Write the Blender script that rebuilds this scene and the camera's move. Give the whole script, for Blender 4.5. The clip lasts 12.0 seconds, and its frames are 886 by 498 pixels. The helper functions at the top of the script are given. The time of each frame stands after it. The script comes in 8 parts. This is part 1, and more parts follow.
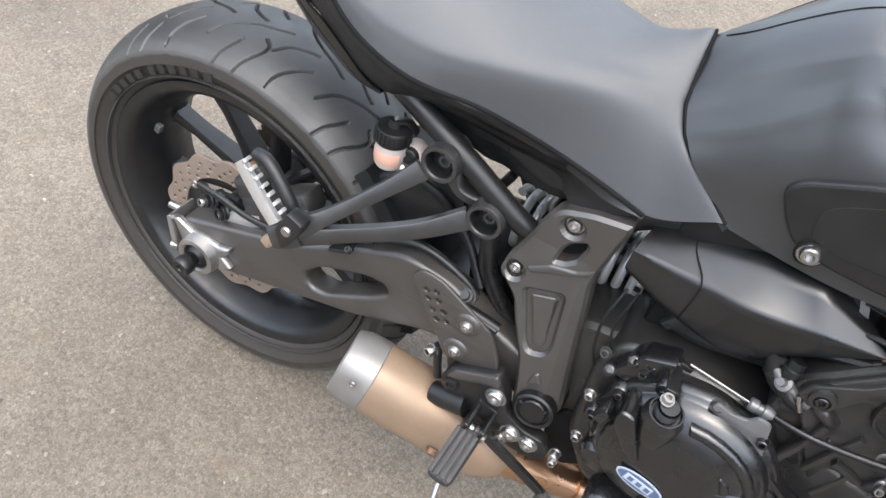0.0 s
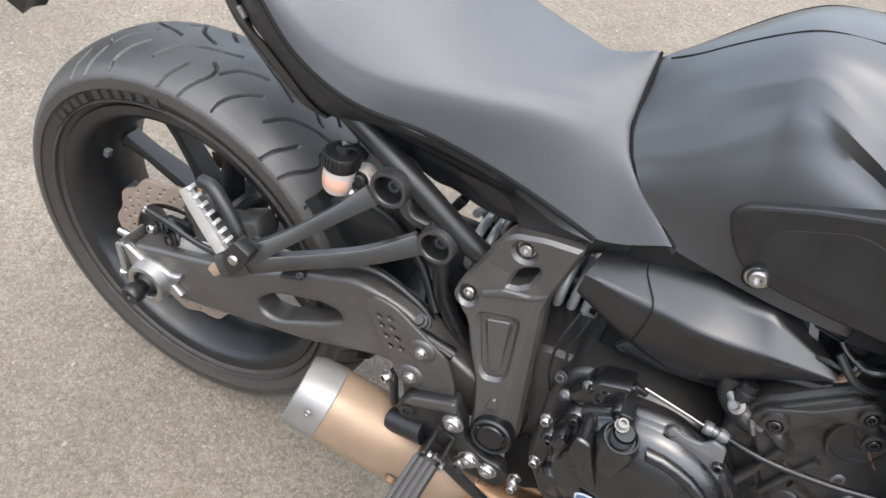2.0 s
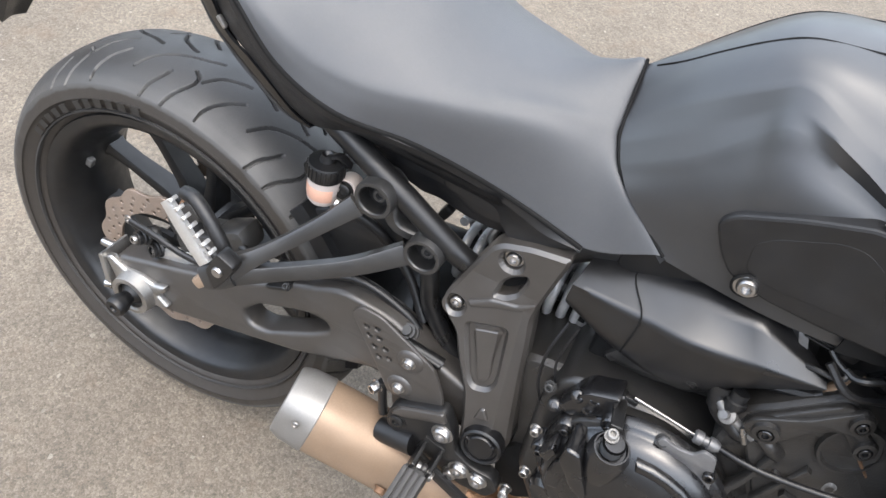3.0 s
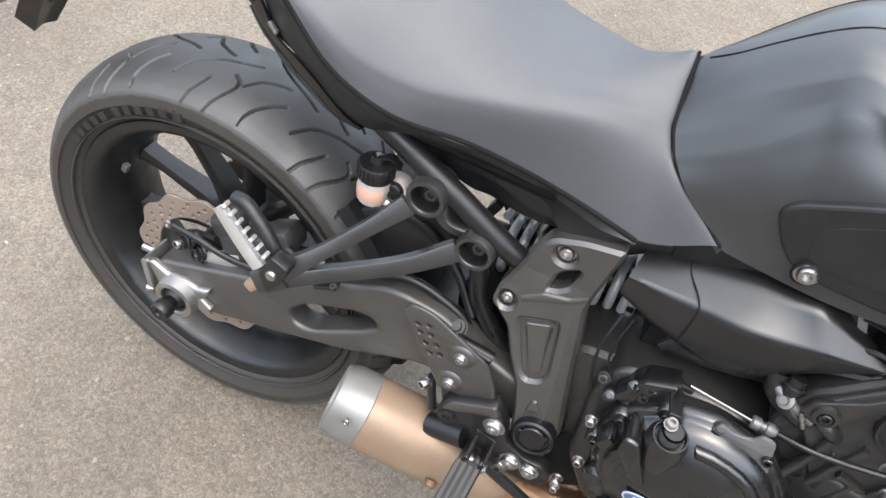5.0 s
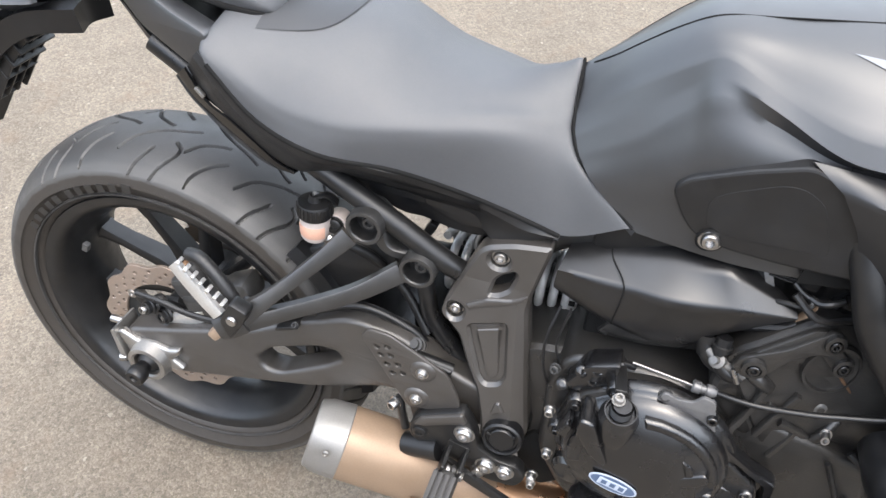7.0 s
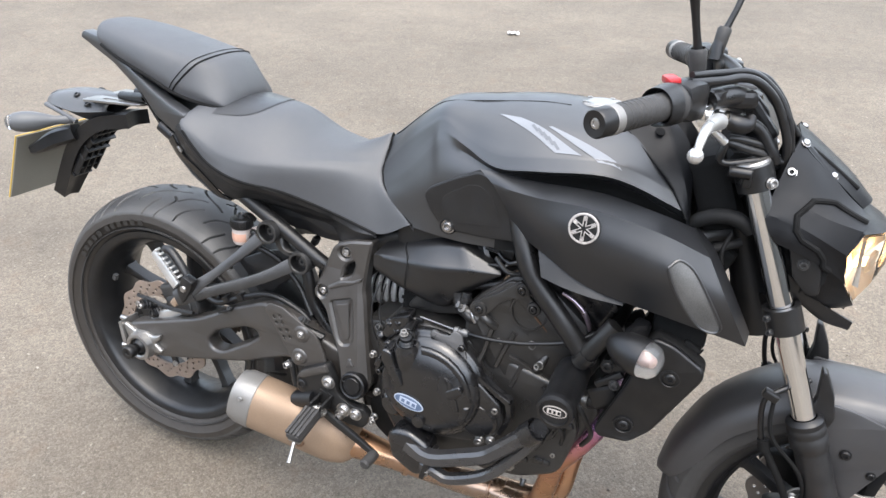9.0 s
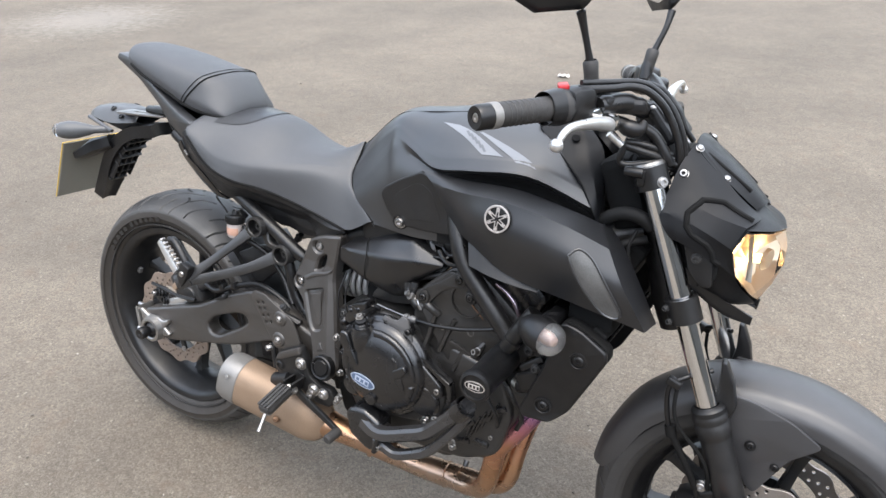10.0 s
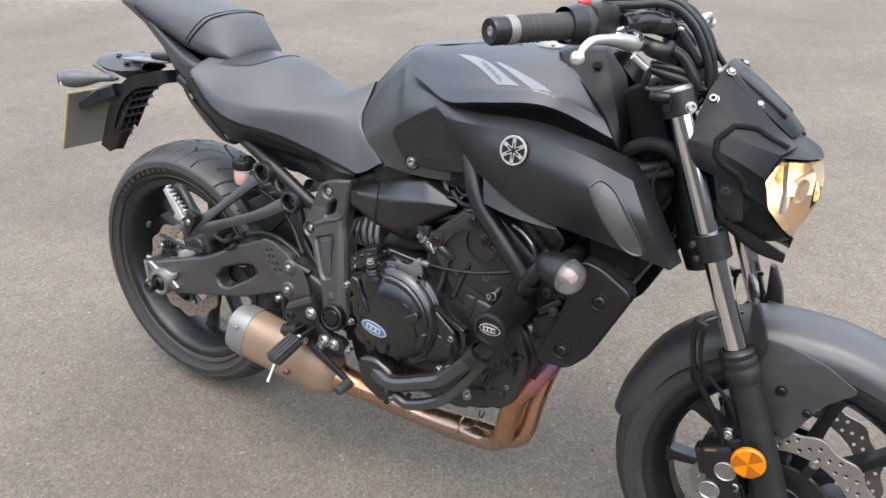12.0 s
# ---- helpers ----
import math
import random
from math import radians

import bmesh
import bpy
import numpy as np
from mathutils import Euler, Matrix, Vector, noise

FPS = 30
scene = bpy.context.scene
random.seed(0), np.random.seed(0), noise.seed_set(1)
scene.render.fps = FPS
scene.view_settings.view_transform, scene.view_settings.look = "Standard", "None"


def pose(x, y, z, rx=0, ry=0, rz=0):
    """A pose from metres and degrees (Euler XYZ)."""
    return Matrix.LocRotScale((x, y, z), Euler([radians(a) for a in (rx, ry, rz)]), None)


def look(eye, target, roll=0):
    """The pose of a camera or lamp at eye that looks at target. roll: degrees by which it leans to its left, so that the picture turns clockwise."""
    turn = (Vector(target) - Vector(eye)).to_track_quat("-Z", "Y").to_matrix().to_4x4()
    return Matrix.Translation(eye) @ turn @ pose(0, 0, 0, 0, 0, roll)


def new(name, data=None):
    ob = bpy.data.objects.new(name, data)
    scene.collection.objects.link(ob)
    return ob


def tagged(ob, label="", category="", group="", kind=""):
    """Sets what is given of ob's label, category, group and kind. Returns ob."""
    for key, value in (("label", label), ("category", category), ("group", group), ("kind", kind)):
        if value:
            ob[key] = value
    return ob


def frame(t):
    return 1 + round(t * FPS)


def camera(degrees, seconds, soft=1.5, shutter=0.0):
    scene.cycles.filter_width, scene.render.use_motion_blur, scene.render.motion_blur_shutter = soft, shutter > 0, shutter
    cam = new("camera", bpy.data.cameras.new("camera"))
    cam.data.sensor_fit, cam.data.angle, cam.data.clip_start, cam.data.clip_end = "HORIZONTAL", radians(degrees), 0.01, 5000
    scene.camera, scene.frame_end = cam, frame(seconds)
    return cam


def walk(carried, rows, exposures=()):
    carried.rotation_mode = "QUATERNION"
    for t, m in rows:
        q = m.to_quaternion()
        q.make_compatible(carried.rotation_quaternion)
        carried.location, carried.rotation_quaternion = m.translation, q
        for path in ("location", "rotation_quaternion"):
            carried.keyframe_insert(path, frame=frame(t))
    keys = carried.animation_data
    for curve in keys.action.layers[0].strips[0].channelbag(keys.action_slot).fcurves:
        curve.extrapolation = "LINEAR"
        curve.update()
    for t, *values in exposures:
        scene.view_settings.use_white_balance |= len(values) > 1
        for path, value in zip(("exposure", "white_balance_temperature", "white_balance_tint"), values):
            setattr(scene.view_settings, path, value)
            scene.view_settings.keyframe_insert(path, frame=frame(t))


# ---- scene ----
from mathutils.bvhtree import BVHTree
from mathutils.geometry import tessellate_polygon

cam = camera(61.8, 12.0, soft=1.5)
# seconds, place in metres, turn in degrees
PATH = [
    (0.0, 0.55, -0.5894, 1.2247, 37.9, -6.8, 30.04),
    (0.5, 0.5631, -0.5734, 1.2283, 38.47, -7.11, 29.56),
    (1.0, 0.5651, -0.5664, 1.227, 38.77, -7.31, 29.0),
    (1.5, 0.5623, -0.568, 1.2253, 39.01, -7.55, 28.55),
    (2.0, 0.5629, -0.5595, 1.2264, 39.09, -7.7, 28.05),
    (2.5, 0.5649, -0.5497, 1.2275, 39.12, -7.78, 27.63),
    (3.0, 0.562, -0.5439, 1.227, 39.18, -7.75, 27.2),
    (3.5, 0.5475, -0.5464, 1.2292, 39.16, -7.55, 26.78),
    (5.5, 0.4987, -0.5721, 1.2331, 38.25, -6.1, 24.69),
    (6.0, 0.494, -0.5771, 1.2259, 38.41, -5.4, 23.47),
    (6.5, 0.5022, -0.5835, 1.2398, 39.08, -4.42, 21.6),
    (7.0, 0.5696, -0.6075, 1.2626, 42.47, -2.21, 18.08),
    (7.2, 0.6414, -0.6385, 1.2854, 44.62, -1.57, 18.76),
    (8.8, 1.0293, -1.0067, 1.3639, 57.26, -0.08, 22.66),
    (9.0, 1.1051, -1.0299, 1.3604, 58.3, -0.47, 24.03),
    (9.5, 1.3256, -1.052, 1.3461, 60.12, -0.71, 27.68),
    (10.0, 1.3891, -1.0769, 1.3519, 61.9, 0.57, 30.56),
    (10.5, 1.3897, -1.1013, 1.3513, 62.89, 0.72, 32.37),
    (11.0, 1.3803, -1.1042, 1.3483, 62.89, 1.01, 32.76),
    (11.5, 1.3856, -1.0854, 1.3173, 61.91, 1.34, 32.19),
    (12.0, 1.3839, -1.0576, 1.2636, 60.34, 1.32, 31.7),
]
walk(cam, [(t, pose(*p)) for t, *p in PATH],
     exposures=[(0.0, 2.41, 6640, 8), (2.0, 2.43, 6690, 8), (6.2, 2.44, 6690, 8), (7.0, 2.54, 6720, 8), (9.0, 2.35, 6640, 8), (10.0, 2.13, 6640, 8), (10.5, 2.09, 6640, 8), (12.0, 2.06, 6600, 9)])

# ---- light: a bright overcast sky ----
world = bpy.data.worlds.new("sky")
scene.world = world
world.use_nodes = True
wn = world.node_tree.nodes
sky = wn.new("ShaderNodeTexSky")
sky.sky_type = "NISHITA"
sky.sun_disc = False
sky.sun_elevation, sky.sun_rotation = radians(72), radians(150)
sky.air_density, sky.dust_density, sky.ozone_density = 1.0, 2.5, 1.0
wn["Background"].inputs["Strength"].default_value = 0.15
haze = wn.new("ShaderNodeHueSaturation")
haze.inputs["Saturation"].default_value = 0.62
world.node_tree.links.new(sky.outputs["Color"], haze.inputs["Color"])
world.node_tree.links.new(haze.outputs["Color"], wn["Background"].inputs["Color"])
sun_data = bpy.data.lights.new("sun", "SUN")
sun_data.energy, sun_data.angle, sun_data.color = 0.6, radians(125), (1.0, 0.99, 0.98)
sun = new("sun", sun_data)
sun.matrix_world = look((0, 0, 0), (-0.26, -0.14, -0.95))


# ---- materials ----
def material(name, color, rough=0.5, metal=0.0, vary=0.15, fine=400.0, coarse=25.0, bump=0.05, bump_scale=900.0,
             rough_vary=0.1, dust=0.0, dust_color=(0.3, 0.26, 0.21), ior=1.5, coat=0.0, transmission=0.0):
    """A surface with grain at two scales, uneven gloss, fine relief and a thin film of dust."""
    m = bpy.data.materials.new(name)
    m.use_nodes = True
    nt = m.node_tree
    n, link = nt.nodes, nt.links.new
    bsdf = n["Principled BSDF"]
    co = n.new("ShaderNodeTexCoord")

    def noise_at(scale, detail=4.0):
        t = n.new("ShaderNodeTexNoise")
        t.inputs["Scale"].default_value, t.inputs["Detail"].default_value = scale, detail
        link(co.outputs["Object"], t.inputs["Vector"])
        return t

    f, c = noise_at(fine), noise_at(coarse)
    both = n.new("ShaderNodeMath")
    both.operation = "ADD"
    link(f.outputs["Fac"], both.inputs[0])
    link(c.outputs["Fac"], both.inputs[1])
    ramp = n.new("ShaderNodeMapRange")
    ramp.inputs["From Min"].default_value, ramp.inputs["From Max"].default_value = 0.6, 1.4
    ramp.inputs["To Min"].default_value, ramp.inputs["To Max"].default_value = 1 - vary, 1 + vary
    link(both.outputs[0], ramp.inputs["Value"])
    scale = n.new("ShaderNodeVectorMath")
    scale.operation = "SCALE"
    scale.inputs[0].default_value = color
    link(ramp.outputs[0], scale.inputs["Scale"])
    out = scale.outputs[0]
    if dust:
        d = noise_at(60.0, 6.0)
        dr = n.new("ShaderNodeMapRange")
        dr.inputs["From Min"].default_value, dr.inputs["From Max"].default_value = 0.42, 0.72
        dr.inputs["To Max"].default_value = dust
        link(d.outputs["Fac"], dr.inputs["Value"])
        mix = n.new("ShaderNodeMix")
        mix.data_type = "RGBA"
        mix.inputs["B"].default_value = (*dust_color, 1)
        link(dr.outputs[0], mix.inputs["Factor"])
        link(out, mix.inputs["A"])
        out = mix.outputs["Result"]
    link(out, bsdf.inputs["Base Color"])
    rr = n.new("ShaderNodeMapRange")
    rr.inputs["From Min"].default_value, rr.inputs["From Max"].default_value = 0.3, 0.7
    rr.inputs["To Min"].default_value, rr.inputs["To Max"].default_value = max(0.02, rough - rough_vary), min(1, rough + rough_vary)
    link(c.outputs["Fac"], rr.inputs["Value"])
    link(rr.outputs[0], bsdf.inputs["Roughness"])
    bsdf.inputs["Metallic"].default_value = metal
    bsdf.inputs["IOR"].default_value = ior
    bsdf.inputs["Coat Weight"].default_value = coat
    bsdf.inputs["Transmission Weight"].default_value = transmission
    if bump:
        b = n.new("ShaderNodeBump")
        b.inputs["Strength"].default_value, b.inputs["Distance"].default_value = bump, 0.001
        bt = noise_at(bump_scale, 2.0)
        link(bt.outputs["Fac"], b.inputs["Height"])
        link(b.outputs["Normal"], bsdf.inputs["Normal"])
    return m


MUDGUARD = material("satin_grey_mudguard", (0.026, 0.026, 0.028), 0.47, vary=0.08, bump=0.03, rough_vary=0.06, dust=0.01, ior=1.7)
# darker copy of the tank's paint, with the shroud's shade put into it
PAINT_SHADED = material("satin_black_paint_shaded", (0.0085, 0.0090, 0.0104), 0.42, vary=0.08, bump=0.02, rough_vary=0.04, dust=0.006, ior=1.65)
PAINT = material("satin_black_paint", (0.0140, 0.0148, 0.0165), 0.40, vary=0.08, bump=0.02, rough_vary=0.04, dust=0.008, ior=1.8)
SEAT = material("grained_vinyl", (0.040, 0.042, 0.046), 0.56, vary=0.08, bump=0.25, bump_scale=1600, rough_vary=0.03, dust=0.012, ior=1.65)
PLASTIC = material("black_plastic", (0.0043, 0.0044, 0.0050), 0.4, bump=0.15, bump_scale=1200, dust=0.012)
# bodywork black with the shade of forward and downward faces put in
COWL = material("black_cowl_shaded", (0.0034, 0.0037, 0.0046), 0.44, bump=0.15, bump_scale=1200, dust=0.003, ior=1.36)
HOSE = material("shade_dulled_hose", (0.005, 0.005, 0.005), 0.7, bump=0.1, ior=1.35)
MATT = material("charcoal_plastic", (0.0085, 0.0085, 0.009), 0.47, bump=0.2, bump_scale=1500, dust=0.012)
COVER = material("frame_cover_grey", (0.029, 0.026, 0.0235), 0.42, vary=0.1, bump=0.12, dust=0.012, ior=1.75)
STEEL_BLACK = material("black_powder_coat", (0.0075, 0.0075, 0.0078), 0.36, bump=0.12, bump_scale=1500, dust=0.012)
ENGINE = material("black_engine_paint", (0.0056, 0.0056, 0.0062), 0.25, vary=0.15, bump=0.12, bump_scale=700, dust=0.010, ior=1.68)
HANGER = material("black_cast_hanger", (0.015, 0.0148, 0.0148), 0.42, vary=0.12, bump=0.15, bump_scale=900, dust=0.015, ior=1.7)
GUARD = material("satin_black_guard_bar", (0.02, 0.02, 0.021), 0.3, vary=0.12, bump=0.1, dust=0.03, ior=1.75)
GLOSS = material("semi_gloss_black_plastic", (0.0035, 0.0035, 0.004), 0.36, vary=0.1, bump=0.06, bump_scale=900, dust=0.008, ior=1.65)
SHINE = material("gloss_black_trim", (0.0035, 0.0035, 0.004), 0.14, vary=0.1, bump=0.0, rough_vary=0.04, dust=0.004)
ENGINE_MATT = material("matt_engine_casting", (0.0145, 0.0138, 0.0132), 0.36, vary=0.2, bump=0.3, bump_scale=500, dust=0.015, ior=1.6)
RUBBER = material("tyre_rubber", (0.025, 0.024, 0.0232), 0.62, vary=0.2, bump=0.2, bump_scale=800, dust=0.10, dust_color=(0.10, 0.095, 0.09))
SIDEWALL = material("tyre_lettering", (0.012, 0.0105, 0.009), 0.7, dust=0.02)
RIM = material("black_cast_rim", (0.006, 0.0063, 0.007), 0.38, bump=0.1, dust=0.015)
ALLOY = material("cast_alloy", (0.36, 0.352, 0.34), 0.42, 0.95, vary=0.15, bump=0.15, dust=0.1)
PEG_ALLOY = material("bright_alloy", (0.62, 0.615, 0.6), 0.34, 0.8, vary=0.1, bump=0.1)
BOLT = material("zinc_bolt", (0.42, 0.41, 0.4), 0.34, 1.0, vary=0.15)
CHROME = material("hard_chrome", (0.8, 0.8, 0.8), 0.09, 1.0, vary=0.04, bump=0.0, rough_vary=0.04)
DISC = material("brake_disc_steel", (0.26, 0.21, 0.175), 0.45, 0.55, vary=0.15, bump=0.15, dust=0.3, dust_color=(0.33, 0.24, 0.18))
FDISC = material("front_disc_steel", (0.30, 0.275, 0.255), 0.4, 0.8, vary=0.12, bump=0.12, dust=0.1)
CAN = material("bronze_coated_steel", (0.25, 0.176, 0.120), 0.56, 0.35, vary=0.1, bump=0.08, dust=0.06)
CAP = material("satin_steel_cap", (0.27, 0.262, 0.25), 0.58, 0.75, vary=0.08, bump=0.08)
BRONZE = material("brown_worn_metal", (0.36, 0.27, 0.20), 0.45, 0.6, vary=0.15, bump=0.1)
CALIPER = material("grey_caliper", (0.12, 0.12, 0.12), 0.5, 0.5, vary=0.2, bump=0.2, dust=0.2)
BRACKET = material("grey_plated_bracket", (0.13, 0.13, 0.132), 0.42, 0.4, vary=0.12, bump=0.1, dust=0.02)
CLEAR = material("clear_lens", (0.95, 0.95, 0.95), 0.04, vary=0.0, bump=0.0, rough_vary=0.0, transmission=1.0)
INDICATOR = material("clear_indicator_lens", (0.92, 0.92, 0.92), 0.05, vary=0.02, bump=0.06, bump_scale=200, transmission=0.96)
STEER_BOLT = material("black_bolt", (0.03, 0.03, 0.03), 0.35)
MIRROR = material("mirror_glass", (0.85, 0.86, 0.88), 0.02, 1.0, vary=0.0, bump=0.0, rough_vary=0.0)
REFLECTOR = material("chrome_reflector", (0.86, 0.72, 0.54), 0.40, 1.0, vary=0.05, bump=0.0, rough_vary=0.05)
AMBER = material("amber_reflector", (0.62, 0.17, 0.0), 0.35, vary=0.12, bump=0.2, bump_scale=500)
AMBER_DARK = material("amber_reflector_shaded", (0.30, 0.08, 0.0), 0.35, vary=0.12, bump=0.2, bump_scale=500)
BULB_AMBER = material("amber_bulb", (0.45, 0.32, 0.28), 0.3, vary=0.05)
TANK_CUP = material("milky_plastic", (0.42, 0.37, 0.345), 0.4, vary=0.06, bump=0.05)
FLUID = material("brake_fluid_seen_through_cup", (0.46, 0.27, 0.2), 0.4, vary=0.1, bump=0.05)
# black of seams and piping, and shade put into the colour of recesses
DARK = material("black_and_recess_shade", (0.004, 0.004, 0.004), 0.8, bump=0.0, ior=1.3)
STRIPE = material("grey_decal", (0.175, 0.185, 0.20), 0.38, vary=0.05, bump=0.0)
STRIPE_DARK = material("dark_grey_decal_marks", (0.10, 0.105, 0.115), 0.42, vary=0.05, bump=0.0)
EMBLEM = material("bright_emblem_metal", (0.5, 0.46, 0.43), 0.3, 0.4, vary=0.05, bump=0.0)
EMBLEM_DARK = material("black_emblem_enamel", (0.015, 0.015, 0.015), 0.25, bump=0.0)
WHITE = material("white_print", (0.33, 0.37, 0.44), 0.35, vary=0.03, bump=0.0)
BLUE = material("dark_blue_print", (0.06, 0.09, 0.15), 0.35, vary=0.03, bump=0.0)
RED = material("red_switch", (0.35, 0.008, 0.012), 0.4, vary=0.05, bump=0.0)
MESH = material("grey_wire_mesh", (0.11, 0.11, 0.108), 0.5, 0.3, vary=0.4, fine=700.0, bump=0.1)
PLATE_EDGE = material("yellow_plate", (0.5, 0.33, 0.06), 0.5, vary=0.05, bump=0.0)
PLATE_BACK = material("grey_plate_back", (0.2, 0.19, 0.16), 0.5, vary=0.08, bump=0.05)
SPRING = material("grey_spring", (0.42, 0.42, 0.42), 0.35, 0.3, vary=0.1, bump=0.05)
CHAIN = material("oily_chain", (0.10, 0.085, 0.07), 0.45, 0.8, vary=0.3, bump=0.2, dust=0.3, dust_color=(0.2, 0.13, 0.08))
COPPER = material("corroded_steel", (0.17, 0.10, 0.06), 0.6, 0.5, vary=0.3, bump=0.2)
# tail grey, lightened by sky reflection put into the colour
TAIL_GREY = material("tail_grey_with_sky_sheen", (0.075, 0.078, 0.082), 0.42, vary=0.08, bump=0.05)
INSERT = material("smooth_dark_vinyl", (0.020, 0.021, 0.023), 0.4, vary=0.06, bump=0.1, bump_scale=2500)
SCREEN = material("dark_gauge_glass", (0.02, 0.022, 0.025), 0.15, bump=0.0)

# the headlamp bulb burns: a warm light inside the lens
LAMP = bpy.data.materials.new("burning_bulb")
LAMP.use_nodes = True
LAMP.node_tree.nodes["Principled BSDF"].inputs["Emission Color"].default_value = (1.0, 0.62, 0.25, 1)
LAMP.node_tree.nodes["Principled BSDF"].inputs["Emission Strength"].default_value = 3.4


def header_material():
    """Stainless pipe, straw and bronze, blued and purple where it is hottest."""
    m = material("heat_tinted_steel", (0.4, 0.28, 0.2), 0.27, 0.95, vary=0.2, bump=0.1, dust=0.08)
    nt = m.node_tree
    n, link = nt.nodes, nt.links.new
    co = n.new("ShaderNodeTexCoord")
    sep = n.new("ShaderNodeSeparateXYZ")
    link(co.outputs["Object"], sep.inputs[0])
    wob = n.new("ShaderNodeTexNoise")
    wob.inputs["Scale"].default_value = 30.0
    link(co.outputs["Object"], wob.inputs["Vector"])
    add = n.new("ShaderNodeMath")
    add.operation = "MULTIPLY_ADD"
    add.inputs[1].default_value = 0.06
    link(wob.outputs["Fac"], add.inputs[0])
    link(sep.outputs["Z"], add.inputs[2])
    rng = n.new("ShaderNodeMapRange")
    rng.inputs["From Min"].default_value, rng.inputs["From Max"].default_value = 0.19, 0.49
    link(add.outputs[0], rng.inputs["Value"])
    ramp = n.new("ShaderNodeValToRGB")
    r = ramp.color_ramp
    r.elements[0].position, r.elements[0].color = 0.0, (0.40, 0.31, 0.25, 1)
    r.elements[1].position, r.elements[1].color = 1.0, (0.46, 0.38, 0.44, 1)
    for p, c in ((0.3, (0.50, 0.29, 0.17, 1)), (0.55, (0.54, 0.28, 0.18, 1)), (0.74, (0.60, 0.25, 0.30, 1)), (0.88, (0.36, 0.20, 0.42, 1))):
        r.elements.new(p).color = c
    link(rng.outputs[0], ramp.inputs["Fac"])
    link(ramp.outputs["Color"], n["Principled BSDF"].inputs["Base Color"])
    return m


HEADER = header_material()


def worn_tyre_material():
    """Rubber that is brown and dusty on the sidewall, scuffed pale round the shoulder, grey on the tread."""
    m = material("worn_tyre_rubber", (0.034, 0.034, 0.0345), 0.56, vary=0.16, bump=0.2, bump_scale=800, dust=0.05, dust_color=(0.10, 0.095, 0.09), ior=1.55)
    nt = m.node_tree
    n, link = nt.nodes, nt.links.new
    bsdf = n["Principled BSDF"]
    tread = bsdf.inputs["Base Color"].links[0].from_socket
    co = n.new("ShaderNodeTexCoord")
    flat = n.new("ShaderNodeVectorMath")
    flat.operation = "MULTIPLY"
    flat.inputs[1].default_value = (1, 0, 1)
    link(co.outputs["Object"], flat.inputs[0])
    far = n.new("ShaderNodeVectorMath")
    far.operation = "DISTANCE"
    far.inputs[1].default_value = (0.005, 0, 0.319)
    link(flat.outputs[0], far.inputs[0])
    wob = n.new("ShaderNodeTexNoise")
    wob.inputs["Scale"].default_value, wob.inputs["Detail"].default_value = 55.0, 5.0
    link(co.outputs["Object"], wob.inputs["Vector"])
    jit = n.new("ShaderNodeMath")
    jit.operation = "MULTIPLY_ADD"
    jit.inputs[1].default_value = 0.008
    link(wob.outputs["Fac"], jit.inputs[0])
    link(far.outputs["Value"], jit.inputs[2])
    for lo, hi, color, most in ((0.296, 0.291, (0.060, 0.058, 0.055, 1), 0.6), (0.2795, 0.2775, (0.0235, 0.0195, 0.0160, 1), 0.95)):
        ramp = n.new("ShaderNodeMapRange")
        ramp.inputs["From Min"].default_value, ramp.inputs["From Max"].default_value = lo, hi
        ramp.inputs["To Max"].default_value = most
        link(jit.outputs[0], ramp.inputs["Value"])
        mix = n.new("ShaderNodeMix")
        mix.data_type = "RGBA"
        mix.inputs["B"].default_value = color
        link(ramp.outputs[0], mix.inputs["Factor"])
        link(tread, mix.inputs["A"])
        tread = mix.outputs["Result"]
    link(tread, bsdf.inputs["Base Color"])
    return m


